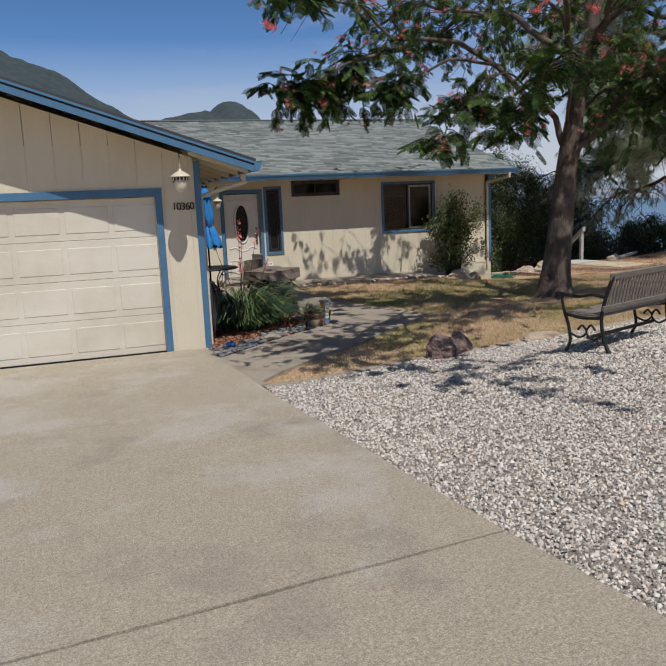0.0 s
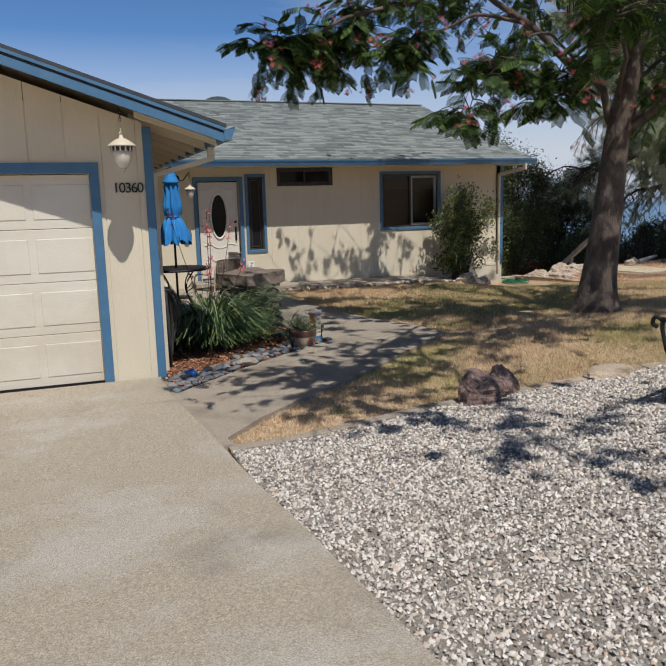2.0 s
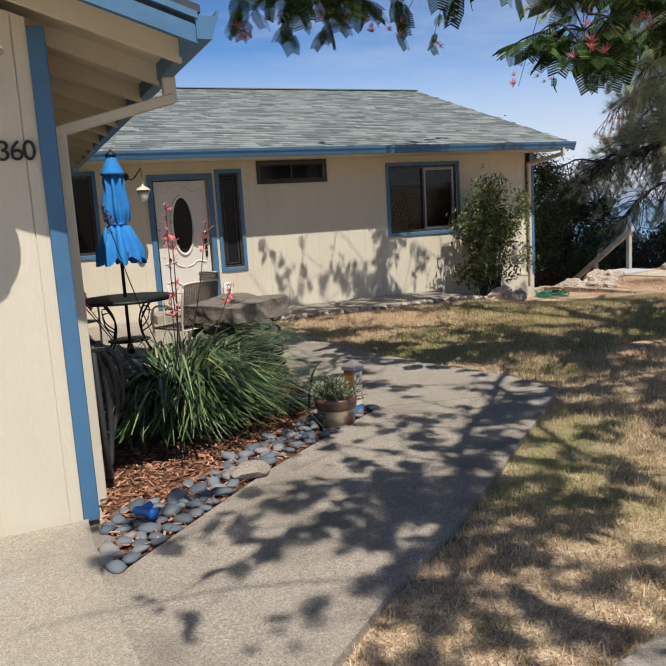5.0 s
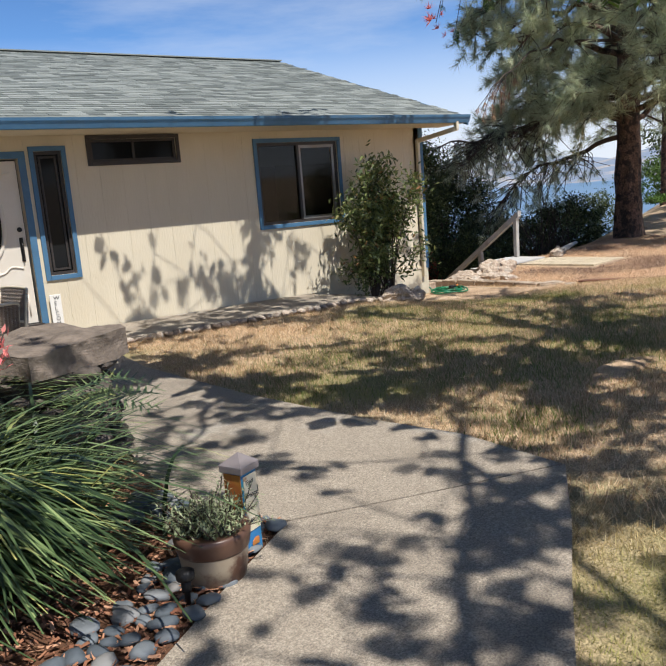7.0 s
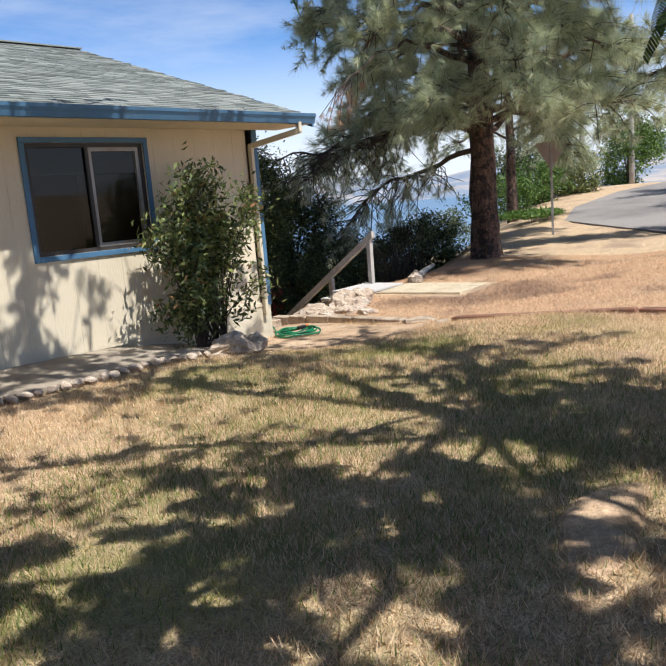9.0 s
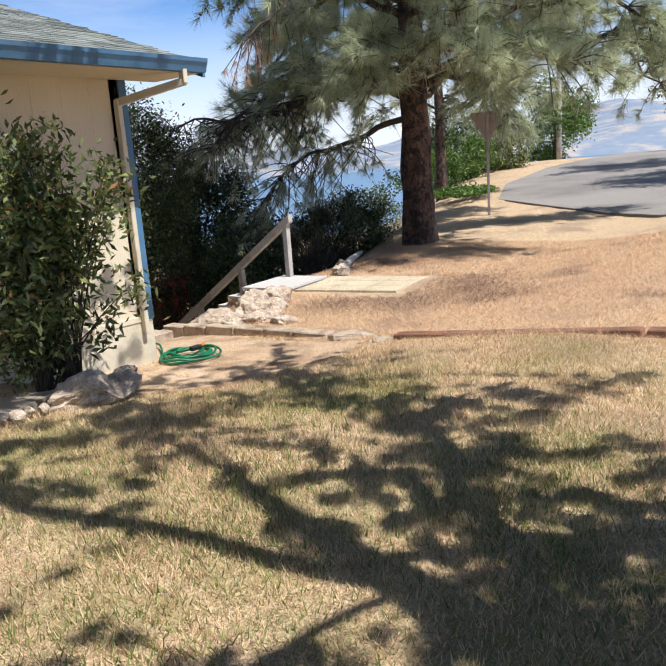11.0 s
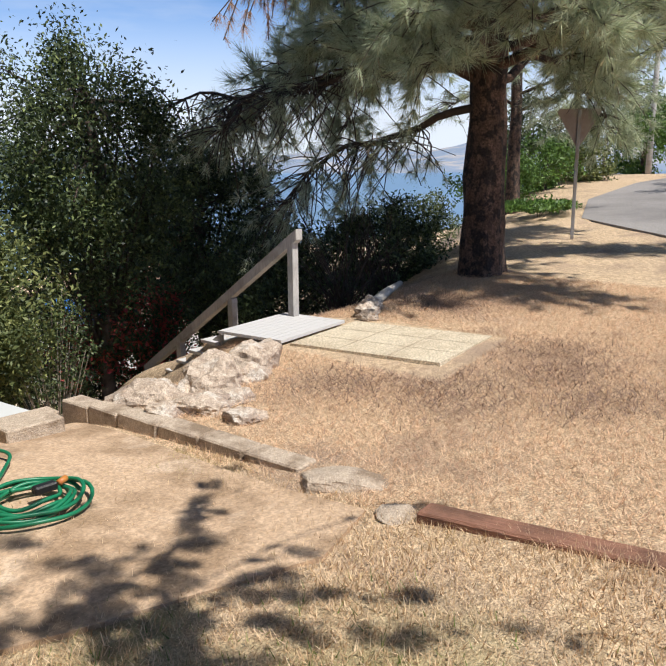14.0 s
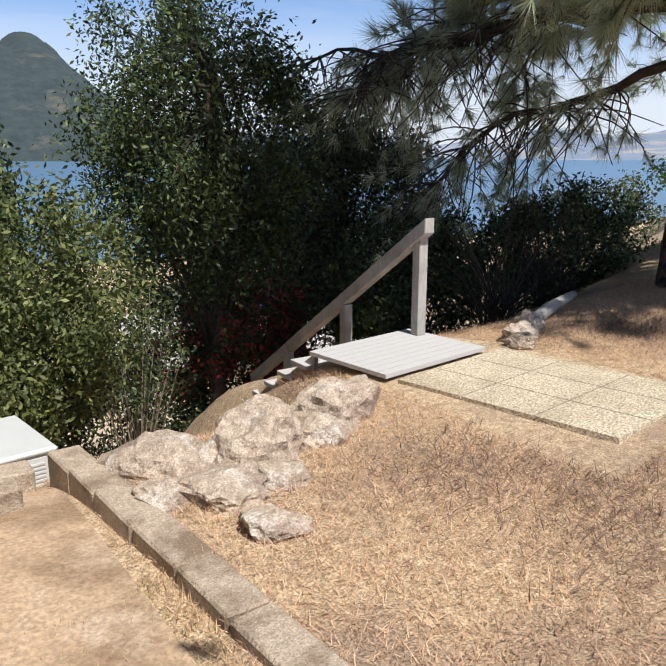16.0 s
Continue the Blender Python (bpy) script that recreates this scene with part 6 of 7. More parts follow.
tagged(mail, "pale mailbox on a post beside the road", "mailbox")
box("post", -0.05, 0.05, -0.05, 0.05, -0.2, 1.0, M_GREYWOOD, mail)
box("box", -0.12, 0.12, -0.28, 0.28, 1.0, 1.25, M_ACUNIT, mail, bevel=0.03)
for k in range(9):
    tagged(rock("rock", 46.5 + 0.9 * k, 10.9 - 0.55 * k, ground(46.5 + 0.9 * k, 10.9) + 0.2, (1.0, 0.8, 0.7), M_STUCCO_STONE, 600 + k, 40 * k, cuts=3), "grey rock in a dry-stone bank by the road", "rock", "roadside rocks")


def lake_house(x, y, z, w, d, roof_mat, label, turn):
    h = base("lake_house", x, y, z, turn)
    tagged(h, label, "house", "houses by the lake")
    box("wall", -w / 2, w / 2, -d / 2, d / 2, -6, 0.0, M_SIDING, h)
    for s in (-1, 1):
        verts = [(-w / 2 - 0.5, s * (d / 2 + 0.5), -0.2), (w / 2 + 0.5, s * (d / 2 + 0.5), -0.2), (w / 2 + 0.5, 0, 1.7), (-w / 2 - 0.5, 0, 1.7)]
        link_mesh("roof", verts + [(p, q, c - 0.2) for p, q, c in verts], SLAB_FACES, roof_mat, h)
    for i in range(4):
        u = -w / 2 + (i + 0.5) * w / 4
        box("window", u - 0.6, u + 0.6, -d / 2 - 0.05, -d / 2 + 0.02, -2.0, -0.8, M_GLASS, h)


lake_house(34.0, 48.0, -6.6, 14, 9, M_ROOFRED, "house with a red-brown roof below the slope", 30)
lake_house(22.0, 44.0, -8.8, 11, 8, M_ROOFGREY, "house with a pale grey roof below the slope", 10)
lake_house(27.5, 36.0, -7.6, 6, 5, M_ROOFGREY, "small pale-roofed building down the slope", 25)
lake_house(72.0, 26.0, -2.5, 14, 10, M_WHITE, "long white roof beyond the crest of the road", 70)
tarp = base("blue_awning", 28.4, 42.0, -6.2, 20)
tagged(tarp, "bright blue tarpaulin awning down by the lake houses", "awning")
link_mesh("sheet", [(-1.8, -1.5, 0), (1.8, -1.5, 0), (1.8, 1.5, 0.7), (-1.8, 1.5, 0.7), (-1.8, -1.5, -0.9), (1.8, -1.5, -0.9)], [(0, 1, 2, 3), (4, 5, 1, 0)], M_TARP, tarp)
for sx in (-1.7, 1.7):
    box("pole", sx - 0.05, sx + 0.05, -1.45, -1.35, -12, 0, M_STEEL, tarp)


def mimosa():
    tree = base("mimosa_tree", 6.42, 1.01, ground(6.42, 1.01))
    tagged(tree, "spreading silk tree with feathery leaves and pink blossom on the lawn", "tree")
    inv = tree.matrix_world.inverted()
    G = ground(6.42, 1.01)
    trunk, rad = limb([(6.42, 1.01, G - 0.15), (6.44, 1.01, G + 0.35), (6.55, 1.0, 1.5), (6.68, 0.98, 2.7), (6.95, 0.9, 4.2), (7.2, 0.8, 5.6), (7.4, 0.6, 6.8)], 0.30, 0.05, 10)
    for i, p in enumerate(trunk):
        rad[i] = 0.10 * math.exp(-(p.z - G) / 0.25) * 1.3 + 0.235 - 0.20 * max(0, (p.z - 0.5) / 6.3)
    tubes("trunk", [([inv @ p for p in trunk], rad)], M_BARK, tree, sides=14)
    limbs = [
        ([(6.62, 1.0, 2.7), (6.1, 1.3, 3.7), (5.0, 2.0, 4.6), (4.0, 2.5, 4.6), (3.2, 2.75, 4.1), (2.7, 2.9, 3.65)], 0.06, 0.012),
        ([(4.2, 2.45, 4.55), (3.2, 2.3, 4.3), (2.4, 2.3, 4.0), (1.9, 2.3, 3.75)], 0.035, 0.009),
        ([(5.6, 1.7, 4.2), (4.6, 1.6, 4.2), (3.9, 1.65, 3.9), (3.4, 1.6, 3.65)], 0.03, 0.009),
        ([(6.8, 0.95, 3.6), (5.3, -0.5, 5.0), (3.6, -2.2, 5.5), (2.2, -3.7, 5.2), (1.4, -4.6, 4.9)], 0.075, 0.02),
        ([(3.6, -2.2, 5.5), (3.0, -4.3, 5.6), (2.5, -6.2, 5.4), (2.2, -7.2, 5.2)], 0.05, 0.015),
        ([(5.0, -0.7, 5.05), (3.6, 0.2, 5.6), (2.8, -0.5, 5.5), (2.2, -1.2, 5.3)], 0.06, 0.02),
        ([(6.9, 0.95, 4.1), (6.6, 2.6, 5.2), (6.3, 4.4, 5.5), (6.1, 5.6, 5.2)], 0.11, 0.03),
        ([(6.6, 2.6, 5.2), (5.0, 3.7, 5.6), (4.4, 4.6, 5.2)], 0.05, 0.02),
        ([(6.6, 3.2, 5.4), (7.7, 4.4, 5.5), (8.2, 5.4, 5.0)], 0.05, 0.02),
        ([(6.58, 1.0, 2.2), (7.6, 1.4, 3.3), (8.4, 1.7, 4.0), (9.1, 1.8, 4.1)], 0.13, 0.03),
        ([(6.62, 1.0, 2.55), (7.3, 0.2, 3.5), (8.0, -0.9, 4.2), (8.6, -1.7, 4.3)], 0.10, 0.03),
        ([(7.0, 0.9, 4.5), (7.8, -0.9, 5.6), (8.3, -2.8, 5.9), (8.4, -4.4, 5.5)], 0.09, 0.025),
        ([(6.9, 0.9, 4.0), (6.2, -0.7, 5.0), (5.7, -2.2, 5.3), (5.4, -3.8, 5.0)], 0.08, 0.025),
        ([(7.2, 0.8, 5.4), (7.9, 2.3, 6.3), (8.8, 3.5, 6.4)], 0.06, 0.02),
        ([(6.3, 1.0, 3.5), (5.5, 0.7, 3.3), (4.9, 0.45, 2.9)], 0.025, 0.007),
        ([(7.6, 1.4, 3.3), (7.5, 0.6, 3.4), (7.6, -0.4, 3.1)], 0.04, 0.01),
        ([(6.65, 0.95, 3.0), (5.9, 0.2, 3.8), (5.2, -0.4, 3.8), (4.7, -1.1, 3.55)], 0.05, 0.01),
        ([(6.2, 1.4, 3.7), (5.4, 1.2, 3.9), (4.6, 0.9, 3.4), (4.0, 0.75, 2.75)], 0.03, 0.008),
        ([(6.75, 1.0, 3.2), (7.6, 0.2, 3.8), (8.6, -0.2, 3.6), (9.3, -0.3, 3.1)], 0.05, 0.01),
        ([(6.9, 0.9, 4.0), (6.0, 0.6, 5.0), (5.0, 0.6, 5.4), (4.2, 0.4, 5.2)], 0.05, 0.012),
        ([(7.0, 0.9, 4.4), (7.0, -0.4, 5.2), (6.8, -1.8, 5.2)], 0.05, 0.012),
        ([(8.4, 1.7, 4.0), (9.2, 2.8, 4.8), (9.8, 3.5, 4.9)], 0.04, 0.012),
        ([(7.2, 1.4, 4.8), (8.0, 2.6, 5.2), (8.5, 3.3, 5.2)], 0.04, 0.012),
        ([(5.7, -2.2, 5.3), (4.8, -2.8, 5.4), (3.7, -3.5, 5.1)], 0.05, 0.015),
        ([(8.0, -0.9, 4.6), (7.2, -2.4, 5.2), (6.9, -4.0, 5.1)], 0.05, 0.015),
        ([(4.2, 2.4, 4.6), (3.2, 2.2, 5.2), (2.4, 2.0, 5.3), (1.9, 1.9, 5.15)], 0.045, 0.012),
    ]
    runs = []
    for k, (pts, r0, r1) in enumerate(limbs):
        p, r = limb(pts, r0 * (0.65 if k > 2 else 1.0), r1 * (0.6 if k > 2 else 1.0))
        p = wobble(p, 0.22, k)
        runs.append((p, r))
        tubes("limb", [([inv @ q for q in p], r)], M_BARK, tree, sides=8)
    twigs, places, dirs, scales, flowers = [], [], [], [], []
    rnd = random.Random(11)
    for k, (p, r) in enumerate(runs):
        length = sum((b - a).length for a, b in zip(p, p[1:]))
        short = k == 14
        high = k in (3, 4, 5, 6, 7, 8, 11, 12, 13) or 18 < k < 25
        count = int(length * (11 if k == 3 else 22 if k == 23 else 9 if k == 16 else 5 if k == 12 else 7 if k in (20, 22) else 9 if k == 5 else 5 if k == 19 else 12 if k in (16, 17) else 3 if k == 4 else 12 if k in (0, 1, 2) else 13 if k in (6, 7, 8, 13) else 7 if k == 11 else 9 if k == 9 else 8 if k == 18 else 14))
        for i in range(max(6, count)):
            t = rnd.uniform(0.52 if k == 3 else 0.30 if k > 2 else 0.55, 1.0) ** 0.8
            q = p[min(len(p) - 1, int(t * (len(p) - 1)))]
            way = Vector((rnd.gauss(0, 1), rnd.gauss(0, 1), rnd.gauss(0.12, 0.55))).normalized()
            size = (rnd.uniform(0.6, 2.3) if high else rnd.uniform(0.45, 1.5)) * (0.45 if short or k in (1, 2, 17) else 0.6 if k in (0, 16, 25) else 1.0)
            mid = q + way * size * 0.5 + Vector((0, 0, 0.06))
            tip = q + way * size + Vector((0, 0, -0.22 * size))
            twigs.append((curve_points([q, mid, tip], 3), [0.010, 0.009, 0.008, 0.007, 0.006, 0.005, 0.003]))
            if rnd.random() < 0.10:
                continue
            for j in range(rnd.randint(8, 13) if high else rnd.randint(6, 9)):
                s = rnd.uniform(0.15, 1.0)
                at = q.lerp(mid, s * 2) if s < 0.5 else mid.lerp(tip, s * 2 - 1)
                out = way * 0.6 + Vector((rnd.gauss(0, 0.7), rnd.gauss(0, 0.7), rnd.gauss(-0.55, 0.3)))
                places.append(at)
                dirs.append(out)
                scales.append(rnd.uniform(0.11, 0.19) if high else rnd.uniform(0.16, 0.28))
            if rnd.random() < 0.38:
                flowers.append(tip + Vector((rnd.gauss(0, 0.06), rnd.gauss(0, 0.06), 0.04)))
    tubes("twig", [([inv @ q for q in a], b) for a, b in twigs], M_TWIG, tree, sides=4)["kind"] = "stuff"
    places, dirs = np.array([inv @ q for q in places]), np.array([tuple(q) for q in dirs])
    v = stamp(frond_template(), places, dirs, np.array(scales), rng.uniform(-0.6, 0.6, len(places)))
    big_mesh("crown", v, 4, M_LEAF, tree)["kind"] = "stuff"
    fp = np.repeat(np.array([tuple(inv @ q) for q in flowers]), 3, axis=0) + rng.normal(size=(len(flowers) * 3, 3)) * 0.05
    v = stamp(tuft_template(22, 3, 0.9, 0.05), fp, random_dirs(len(fp), 1.6), rng.uniform(0.06, 0.10, len(fp)))
    big_mesh("blossom", v, 3, M_FLOWER, tree, "pink silk blossoms")["kind"] = "stuff"


mimosa()


def pine(name, x, y, height, spread, low, seed, label, tufts, trunk_r, rows=34):
    z0 = ground(x, y)
    tree = base(name, x, y, z0)
    tagged(tree, label, "tree")
    rnd = random.Random(seed)
    pts, rad = limb([(0, 0, -0.4), (0.02, 0, 0.5), (0.05, 0.03, height * 0.3), (-0.05, 0.1, height * 0.65), (0.0, 0.0, height)], trunk_r * 1.1, 0.05, 9)
    rad[0] *= 1.6
    for i in range(1, 6):
        rad[i] *= 1 + 0.28 * math.exp(-i / 2.2)
    # bark plates: a tube with uneven ridges
    vs, ts = tube_arrays(pts, rad, 26)
    vs = [v + (Vector((v.x, v.y, 0)) * (0.22 * noise.noise(Vector((math.atan2(v.y, v.x) * 3.0, v.z * 0.9, seed))) + 0.10 * noise.noise(Vector((math.atan2(v.y, v.x) * 9, v.z * 2.5, seed))))) for v in vs]
    indexed_mesh("trunk", np.array([tuple(v) for v in vs]), np.array(ts), M_PINEBARK, tree, "", smooth=False)
    places, dirs, twigs = [], [], []
    for i in range(rows):
        h = low + (height - low) * (i / rows) ** 1.15
        a = i * 2.4 + rnd.uniform(-0.4, 0.4)
        length = spread * (1.0 - 0.72 * (h / height) ** 1.3) * rnd.uniform(0.7, 1.1)
        # low on the side over the terrace the limbs are short
        length *= 1.0 - (0.58 if h < 5.0 else 0.35 if h < 6.2 else 0.0) * max(0.0, math.cos(a - radians(192))) ** 0.6
        d = Vector((math.cos(a), math.sin(a), 0))
        p = [Vector((0, 0, h)), d * length * 0.4 + Vector((0, 0, h + 0.28 * length * 0.4)), d * length * 0.75 + Vector((0, 0, h + 0.10 * length)), d * length + Vector((0, 0, h - 0.10 * length))]
        p = wobble(curve_points(p, 5), 0.35, seed + i)
        r = [0.085 * (1 - 0.85 * j / (len(p) - 1)) * trunk_r / 0.38 for j in range(len(p))]
        tubes("limb", [(p, r)], M_PINEBARK, tree, sides=7)
        for j in range(int(length * 15)):
            t = rnd.uniform(0.25, 1.0) ** 0.7
            q = p[min(len(p) - 1, int(t * (len(p) - 1)))]
            way = (d * 0.5 + Vector((rnd.gauss(0, 0.8), rnd.gauss(0, 0.8), rnd.gauss(-0.1, 0.45)))).normalized()
            size = rnd.uniform(0.4, 1.1)
            tip = q + way * size + Vector((0, 0, -0.25 * size))
            twigs.append((curve_points([q, q + way * size * 0.5, tip], 2), [0.014, 0.011, 0.009, 0.007, 0.005]))
            for k in range(rnd.randint(5, 8)):
                s = rnd.uniform(0.4, 1.05)
                places.append(q.lerp(tip, s))
                dirs.append(way * 0.9 + Vector((rnd.gauss(0, 0.5), rnd.gauss(0, 0.5), rnd.gauss(-0.05, 0.45))))
    tubes("twig", twigs, M_TWIG, tree, sides=4)["kind"] = "stuff"
    keep = np.random.default_rng(seed).permutation(len(places))[:tufts]
    places, dirs = np.array([tuple(q) for q in places])[keep], np.array([tuple(q) for q in dirs])[keep]
    v = stamp(tuft_template(22, seed, 0.50, 0.015), places, dirs, rng.uniform(0.26, 0.44, len(places)))
    big_mesh("foliage", v, 3, M_NEEDLE, tree)["kind"] = "stuff"
    return tree


the_pine = pine("pine_tree", 18.75, 10.55, 15.0, 6.6, 3.0, 5, "tall grey pine with reddish furrowed bark on dry grass", 27000, 0.41, rows=80)
pine("pine_tree", 27.6, 15.0, 12.0, 4.2, 2.8, 9, "smaller grey pine behind a street sign", 1800, 0.22, rows=26)


def low_limb():
    """The long bare limb of the pine that hangs over the stairs."""
    rnd = random.Random(3)
    runs, tufts, ways = [], [], []
    mains = [[(18.65, 10.7, 3.1), (17.9, 12.0, 3.05), (17.0, 13.4, 2.85), (16.2, 14.4, 2.7), (15.4, 15.4, 2.55)],
             [(18.0, 11.8, 3.0), (17.2, 12.7, 3.0), (16.5, 13.3, 2.7), (15.9, 13.9, 2.3)],
             [(18.65, 10.7, 2.5), (18.1, 12.0, 2.2), (17.6, 13.0, 1.7), (17.2, 13.6, 1.1)]]
    inv = the_pine.matrix_world.inverted()
    for k, pts in enumerate(mains):
        p = wobble(curve_points(pts, 6), 0.25, k + 40)
        runs.append(([inv @ q for q in p], [0.075 * (1 - 0.85 * j / (len(p) - 1)) for j in range(len(p))]))
        for i in range(130):
            q = p[rnd.randint(4, len(p) - 1)]
            way = Vector((rnd.gauss(-0.3, 0.6), rnd.gauss(0.1, 0.6), rnd.gauss(-0.75, 0.4)))
            size = rnd.uniform(0.4, 1.2)
            bend = q + way * size * 0.5 + Vector((rnd.gauss(0, 0.1), rnd.gauss(0, 0.1), 0.08))
            tip = q + way * size
            runs.append(([inv @ c for c in curve_points([q, bend, tip], 3)], [0.014, 0.012, 0.011, 0.010, 0.008, 0.007, 0.006]))
            if rnd.random() < (0.38 if k < 2 else 0.6):
                for _ in range(4):
                    tufts.append(inv @ bend.lerp(tip, rnd.uniform(0.3, 1)))
                    ways.append(way + Vector((rnd.gauss(0, 0.5), rnd.gauss(0, 0.5), rnd.gauss(0, 0.4))))
    # a leafy bough west of the trunk, seen against it
    for q0, q1, q2 in (((18.5, 10.5, 3.6), (17.3, 10.3, 4.0), (16.2, 10.1, 3.5)), ((18.4, 10.6, 3.3), (17.4, 11.2, 3.6), (16.6, 11.5, 3.2))):
        p = curve_points([q0, q1, q2], 7)
        runs.append(([inv @ q for q in p], [0.05 * (1 - 0.8 * j / (len(p) - 1)) for j in range(len(p))]))
        for i in range(70):
            q = p[rnd.randint(4, len(p) - 1)]
            way = Vector((rnd.gauss(-0.4, 0.6), rnd.gauss(-0.1, 0.6), rnd.gauss(-0.3, 0.4))).normalized()
            tip = q + way * rnd.uniform(0.2, 0.75)
            runs.append(([inv @ q, inv @ q.lerp(tip, 0.5), inv @ tip], [0.010, 0.008, 0.006]))
            for _ in range(5):
                tufts.append(inv @ q.lerp(tip, rnd.uniform(0.4, 1)))
                ways.append(way + Vector((rnd.gauss(0, 0.5), rnd.gauss(0, 0.5), rnd.gauss(-0.1, 0.4))))
    # a half-dead branch end hanging over the terrace
    p = wobble(curve_points([(18.65, 10.6, 4.9), (16.6, 10.9, 4.9), (14.9, 10.8, 4.3), (13.8, 10.6, 3.6)], 6), 0.2, 91)
    runs.append(([inv @ q for q in p], [0.05 * (1 - 0.85 * j / (len(p) - 1)) for j in range(len(p))]))
    brown, fall = [], []
    for i in range(16):
        q = p[rnd.randint(len(p) - 7, len(p) - 1)]
        tip = q + Vector((rnd.gauss(-0.25, 0.25), rnd.gauss(-0.05, 0.2), rnd.uniform(-0.75, -0.25)))
        runs.append(([inv @ c for c in curve_points([q, q.lerp(tip, 0.5) + Vector((0.04, 0, 0.05)), tip], 2)], [0.010, 0.009, 0.008, 0.007, 0.006]))
        for _ in range(4):
            brown.append(inv @ q.lerp(tip, rnd.uniform(0.6, 1.0)))
            fall.append(Vector((rnd.gauss(0, 0.25), rnd.gauss(0, 0.25), -1)))
    v = stamp(tuft_template(16, 78, 0.35, 0.012), np.array([tuple(q) for q in brown]), np.array([tuple(q) for q in fall]), rng.uniform(0.16, 0.26, len(brown)))
    big_mesh("dead_needles", v, 3, M_DEADNEEDLE, the_pine, "hanging dead brown needles")["kind"] = "stuff"
    tubes("low_limb", runs, M_TWIG, the_pine, "dark drooping bare twigs", sides=5)["kind"] = "stuff"
    v = stamp(tuft_template(28, 77, 0.55, 0.012), np.array([tuple(q) for q in tufts]), np.array([tuple(q) for q in ways]), rng.uniform(0.2, 0.32, len(tufts)))
    big_mesh("low_foliage", v, 3, M_NEEDLE, the_pine)["kind"] = "stuff"


low_limb()


def leafy(name, x, y, z, radii, leaves, size, mat, seed, label, category="bush", clumps=60, trunk=0.0, stems=14, bark=None, hollow=0.55, width=0.42):
    """A crown of leaf clumps with gaps, on a trunk or a spray of stems; z is the crown's middle."""
    r = np.random.default_rng(seed)
    rnd = random.Random(seed)
    z0 = ground(x, y)
    tree = base(name, x, y, z0)
    tagged(tree, label, category)
    d = r.normal(size=(clumps, 3))
    d /= np.linalg.norm(d, axis=1, keepdims=True)
    centers = d * r.uniform(hollow, 1.0, (clumps, 1)) * np.array(radii) * np.array([1, 1, 1]) + np.array([0, 0, z - z0])
    centers[:, :2] *= 1 + 0.25 * r.normal(size=(clumps, 1))
    centers[:, 2] = np.maximum(centers[:, 2], 0.12)
    which = r.integers(0, clumps, leaves)
    spread = np.array(radii) * 0.12
    places = centers[which] + r.normal(size=(leaves, 3)) * spread
    places[:, 2] = np.maximum(places[:, 2], 0.03)
    dirs = r.normal(size=(leaves, 3)) + np.array([0, 0, -0.2])
    v = stamp(leaf_template(width), places, dirs, r.uniform(0.7, 1.3, leaves) * size, r.uniform(0, 6.28, leaves))
    big_mesh("crown", v, 4, mat, tree)["kind"] = "stuff"
    runs = []
    if trunk:
        top = Vector((0.1, 0.05, z - z0 + radii[2] * 0.5))
        p = wobble(curve_points([(0, 0, -0.3), (0.05, 0.02, (z - z0) * 0.5), top], 6), 0.15, seed)
        tubes("trunk", [(p, [trunk * (1 - 0.75 * i / (len(p) - 1)) for i in range(len(p))])], bark or M_BARK, tree, sides=9)
        start = [p[i] for i in range(len(p) // 3, len(p))]
    else:
        start = [Vector((rnd.gauss(0, radii[0] * 0.15), rnd.gauss(0, radii[1] * 0.15), -0.05)) for _ in range(6)]
    for i in range(min(stems, clumps)):
        c = Vector(centers[i])
        s = start[rnd.randrange(len(start))]
        m = s.lerp(c, 0.5) + Vector((0, 0, 0.1 * radii[2]))
        runs.append((curve_points([s, m, c], 4), [max(trunk * 0.25, 0.012) * (1 - 0.09 * j) for j in range(9)]))
    tubes("branch", runs, bark or M_TWIG, tree, sides=5)["kind"] = "stuff"
    return tree


leafy("oak_tree", 14.5, 15.4, 1.5, (1.5, 1.4, 2.4), 42000, 0.08, M_OAKLIT, 21, "dark evergreen oak on the slope below the stairs", "tree", 120, 0.16, 40)
leafy("oak_tree", 17.8, 17.0, 0.3, (1.7, 1.5, 2.2), 30000, 0.11, M_OAKLEAF, 22, "evergreen oak behind the house corner on the slope", "tree", 90, 0.16, 30)
leafy("shrub", 11.5, 14.2, -0.45, (1.15, 1.1, 1.75), 21000, 0.085, M_SHRUBLEAF, 23, "yellow-green leafy shrub on the slope", "shrub", 70)
leafy("shrub", 13.0, 15.9, -2.3, (1.7, 0.9, 1.1), 11000, 0.10, M_OAKLEAF, 37, "dark shrub in the shade low on the slope", "shrub", 70)
for k, (x, y, z, rx) in enumerate([(18.6, 15.6, -1.5, 1.6), (20.8, 15.2, -0.7, 1.4)]):
    leafy("shrub", x, y, z, (rx, 0.9, 1.2), 8000, 0.10, M_OAKLEAF, 38 + k, "dark evergreen shrub in the thicket below the brink", "shrub", 60)
leafy("shrub", 12.7, 13.9, -0.9, (0.8, 0.7, 1.0), 2500, 0.06, M_OAKLEAF, 24, "half-dry shrub with grey twigs on the slope", "shrub", 50, 0, 40, M_DRYTWIG)
leafy("shrub", 17.3, 14.4, -0.9, (1.5, 1.1, 1.6), 20000, 0.09, M_OAKLEAF, 25, "dense dark green shrub beside the stair rail", "shrub", 80)
leafy("shrub", 19.6, 13.2, -0.15, (1.5, 0.9, 1.1), 14000, 0.09, M_OAKLEAF, 26, "dark green shrub under the pine", "shrub", 70)
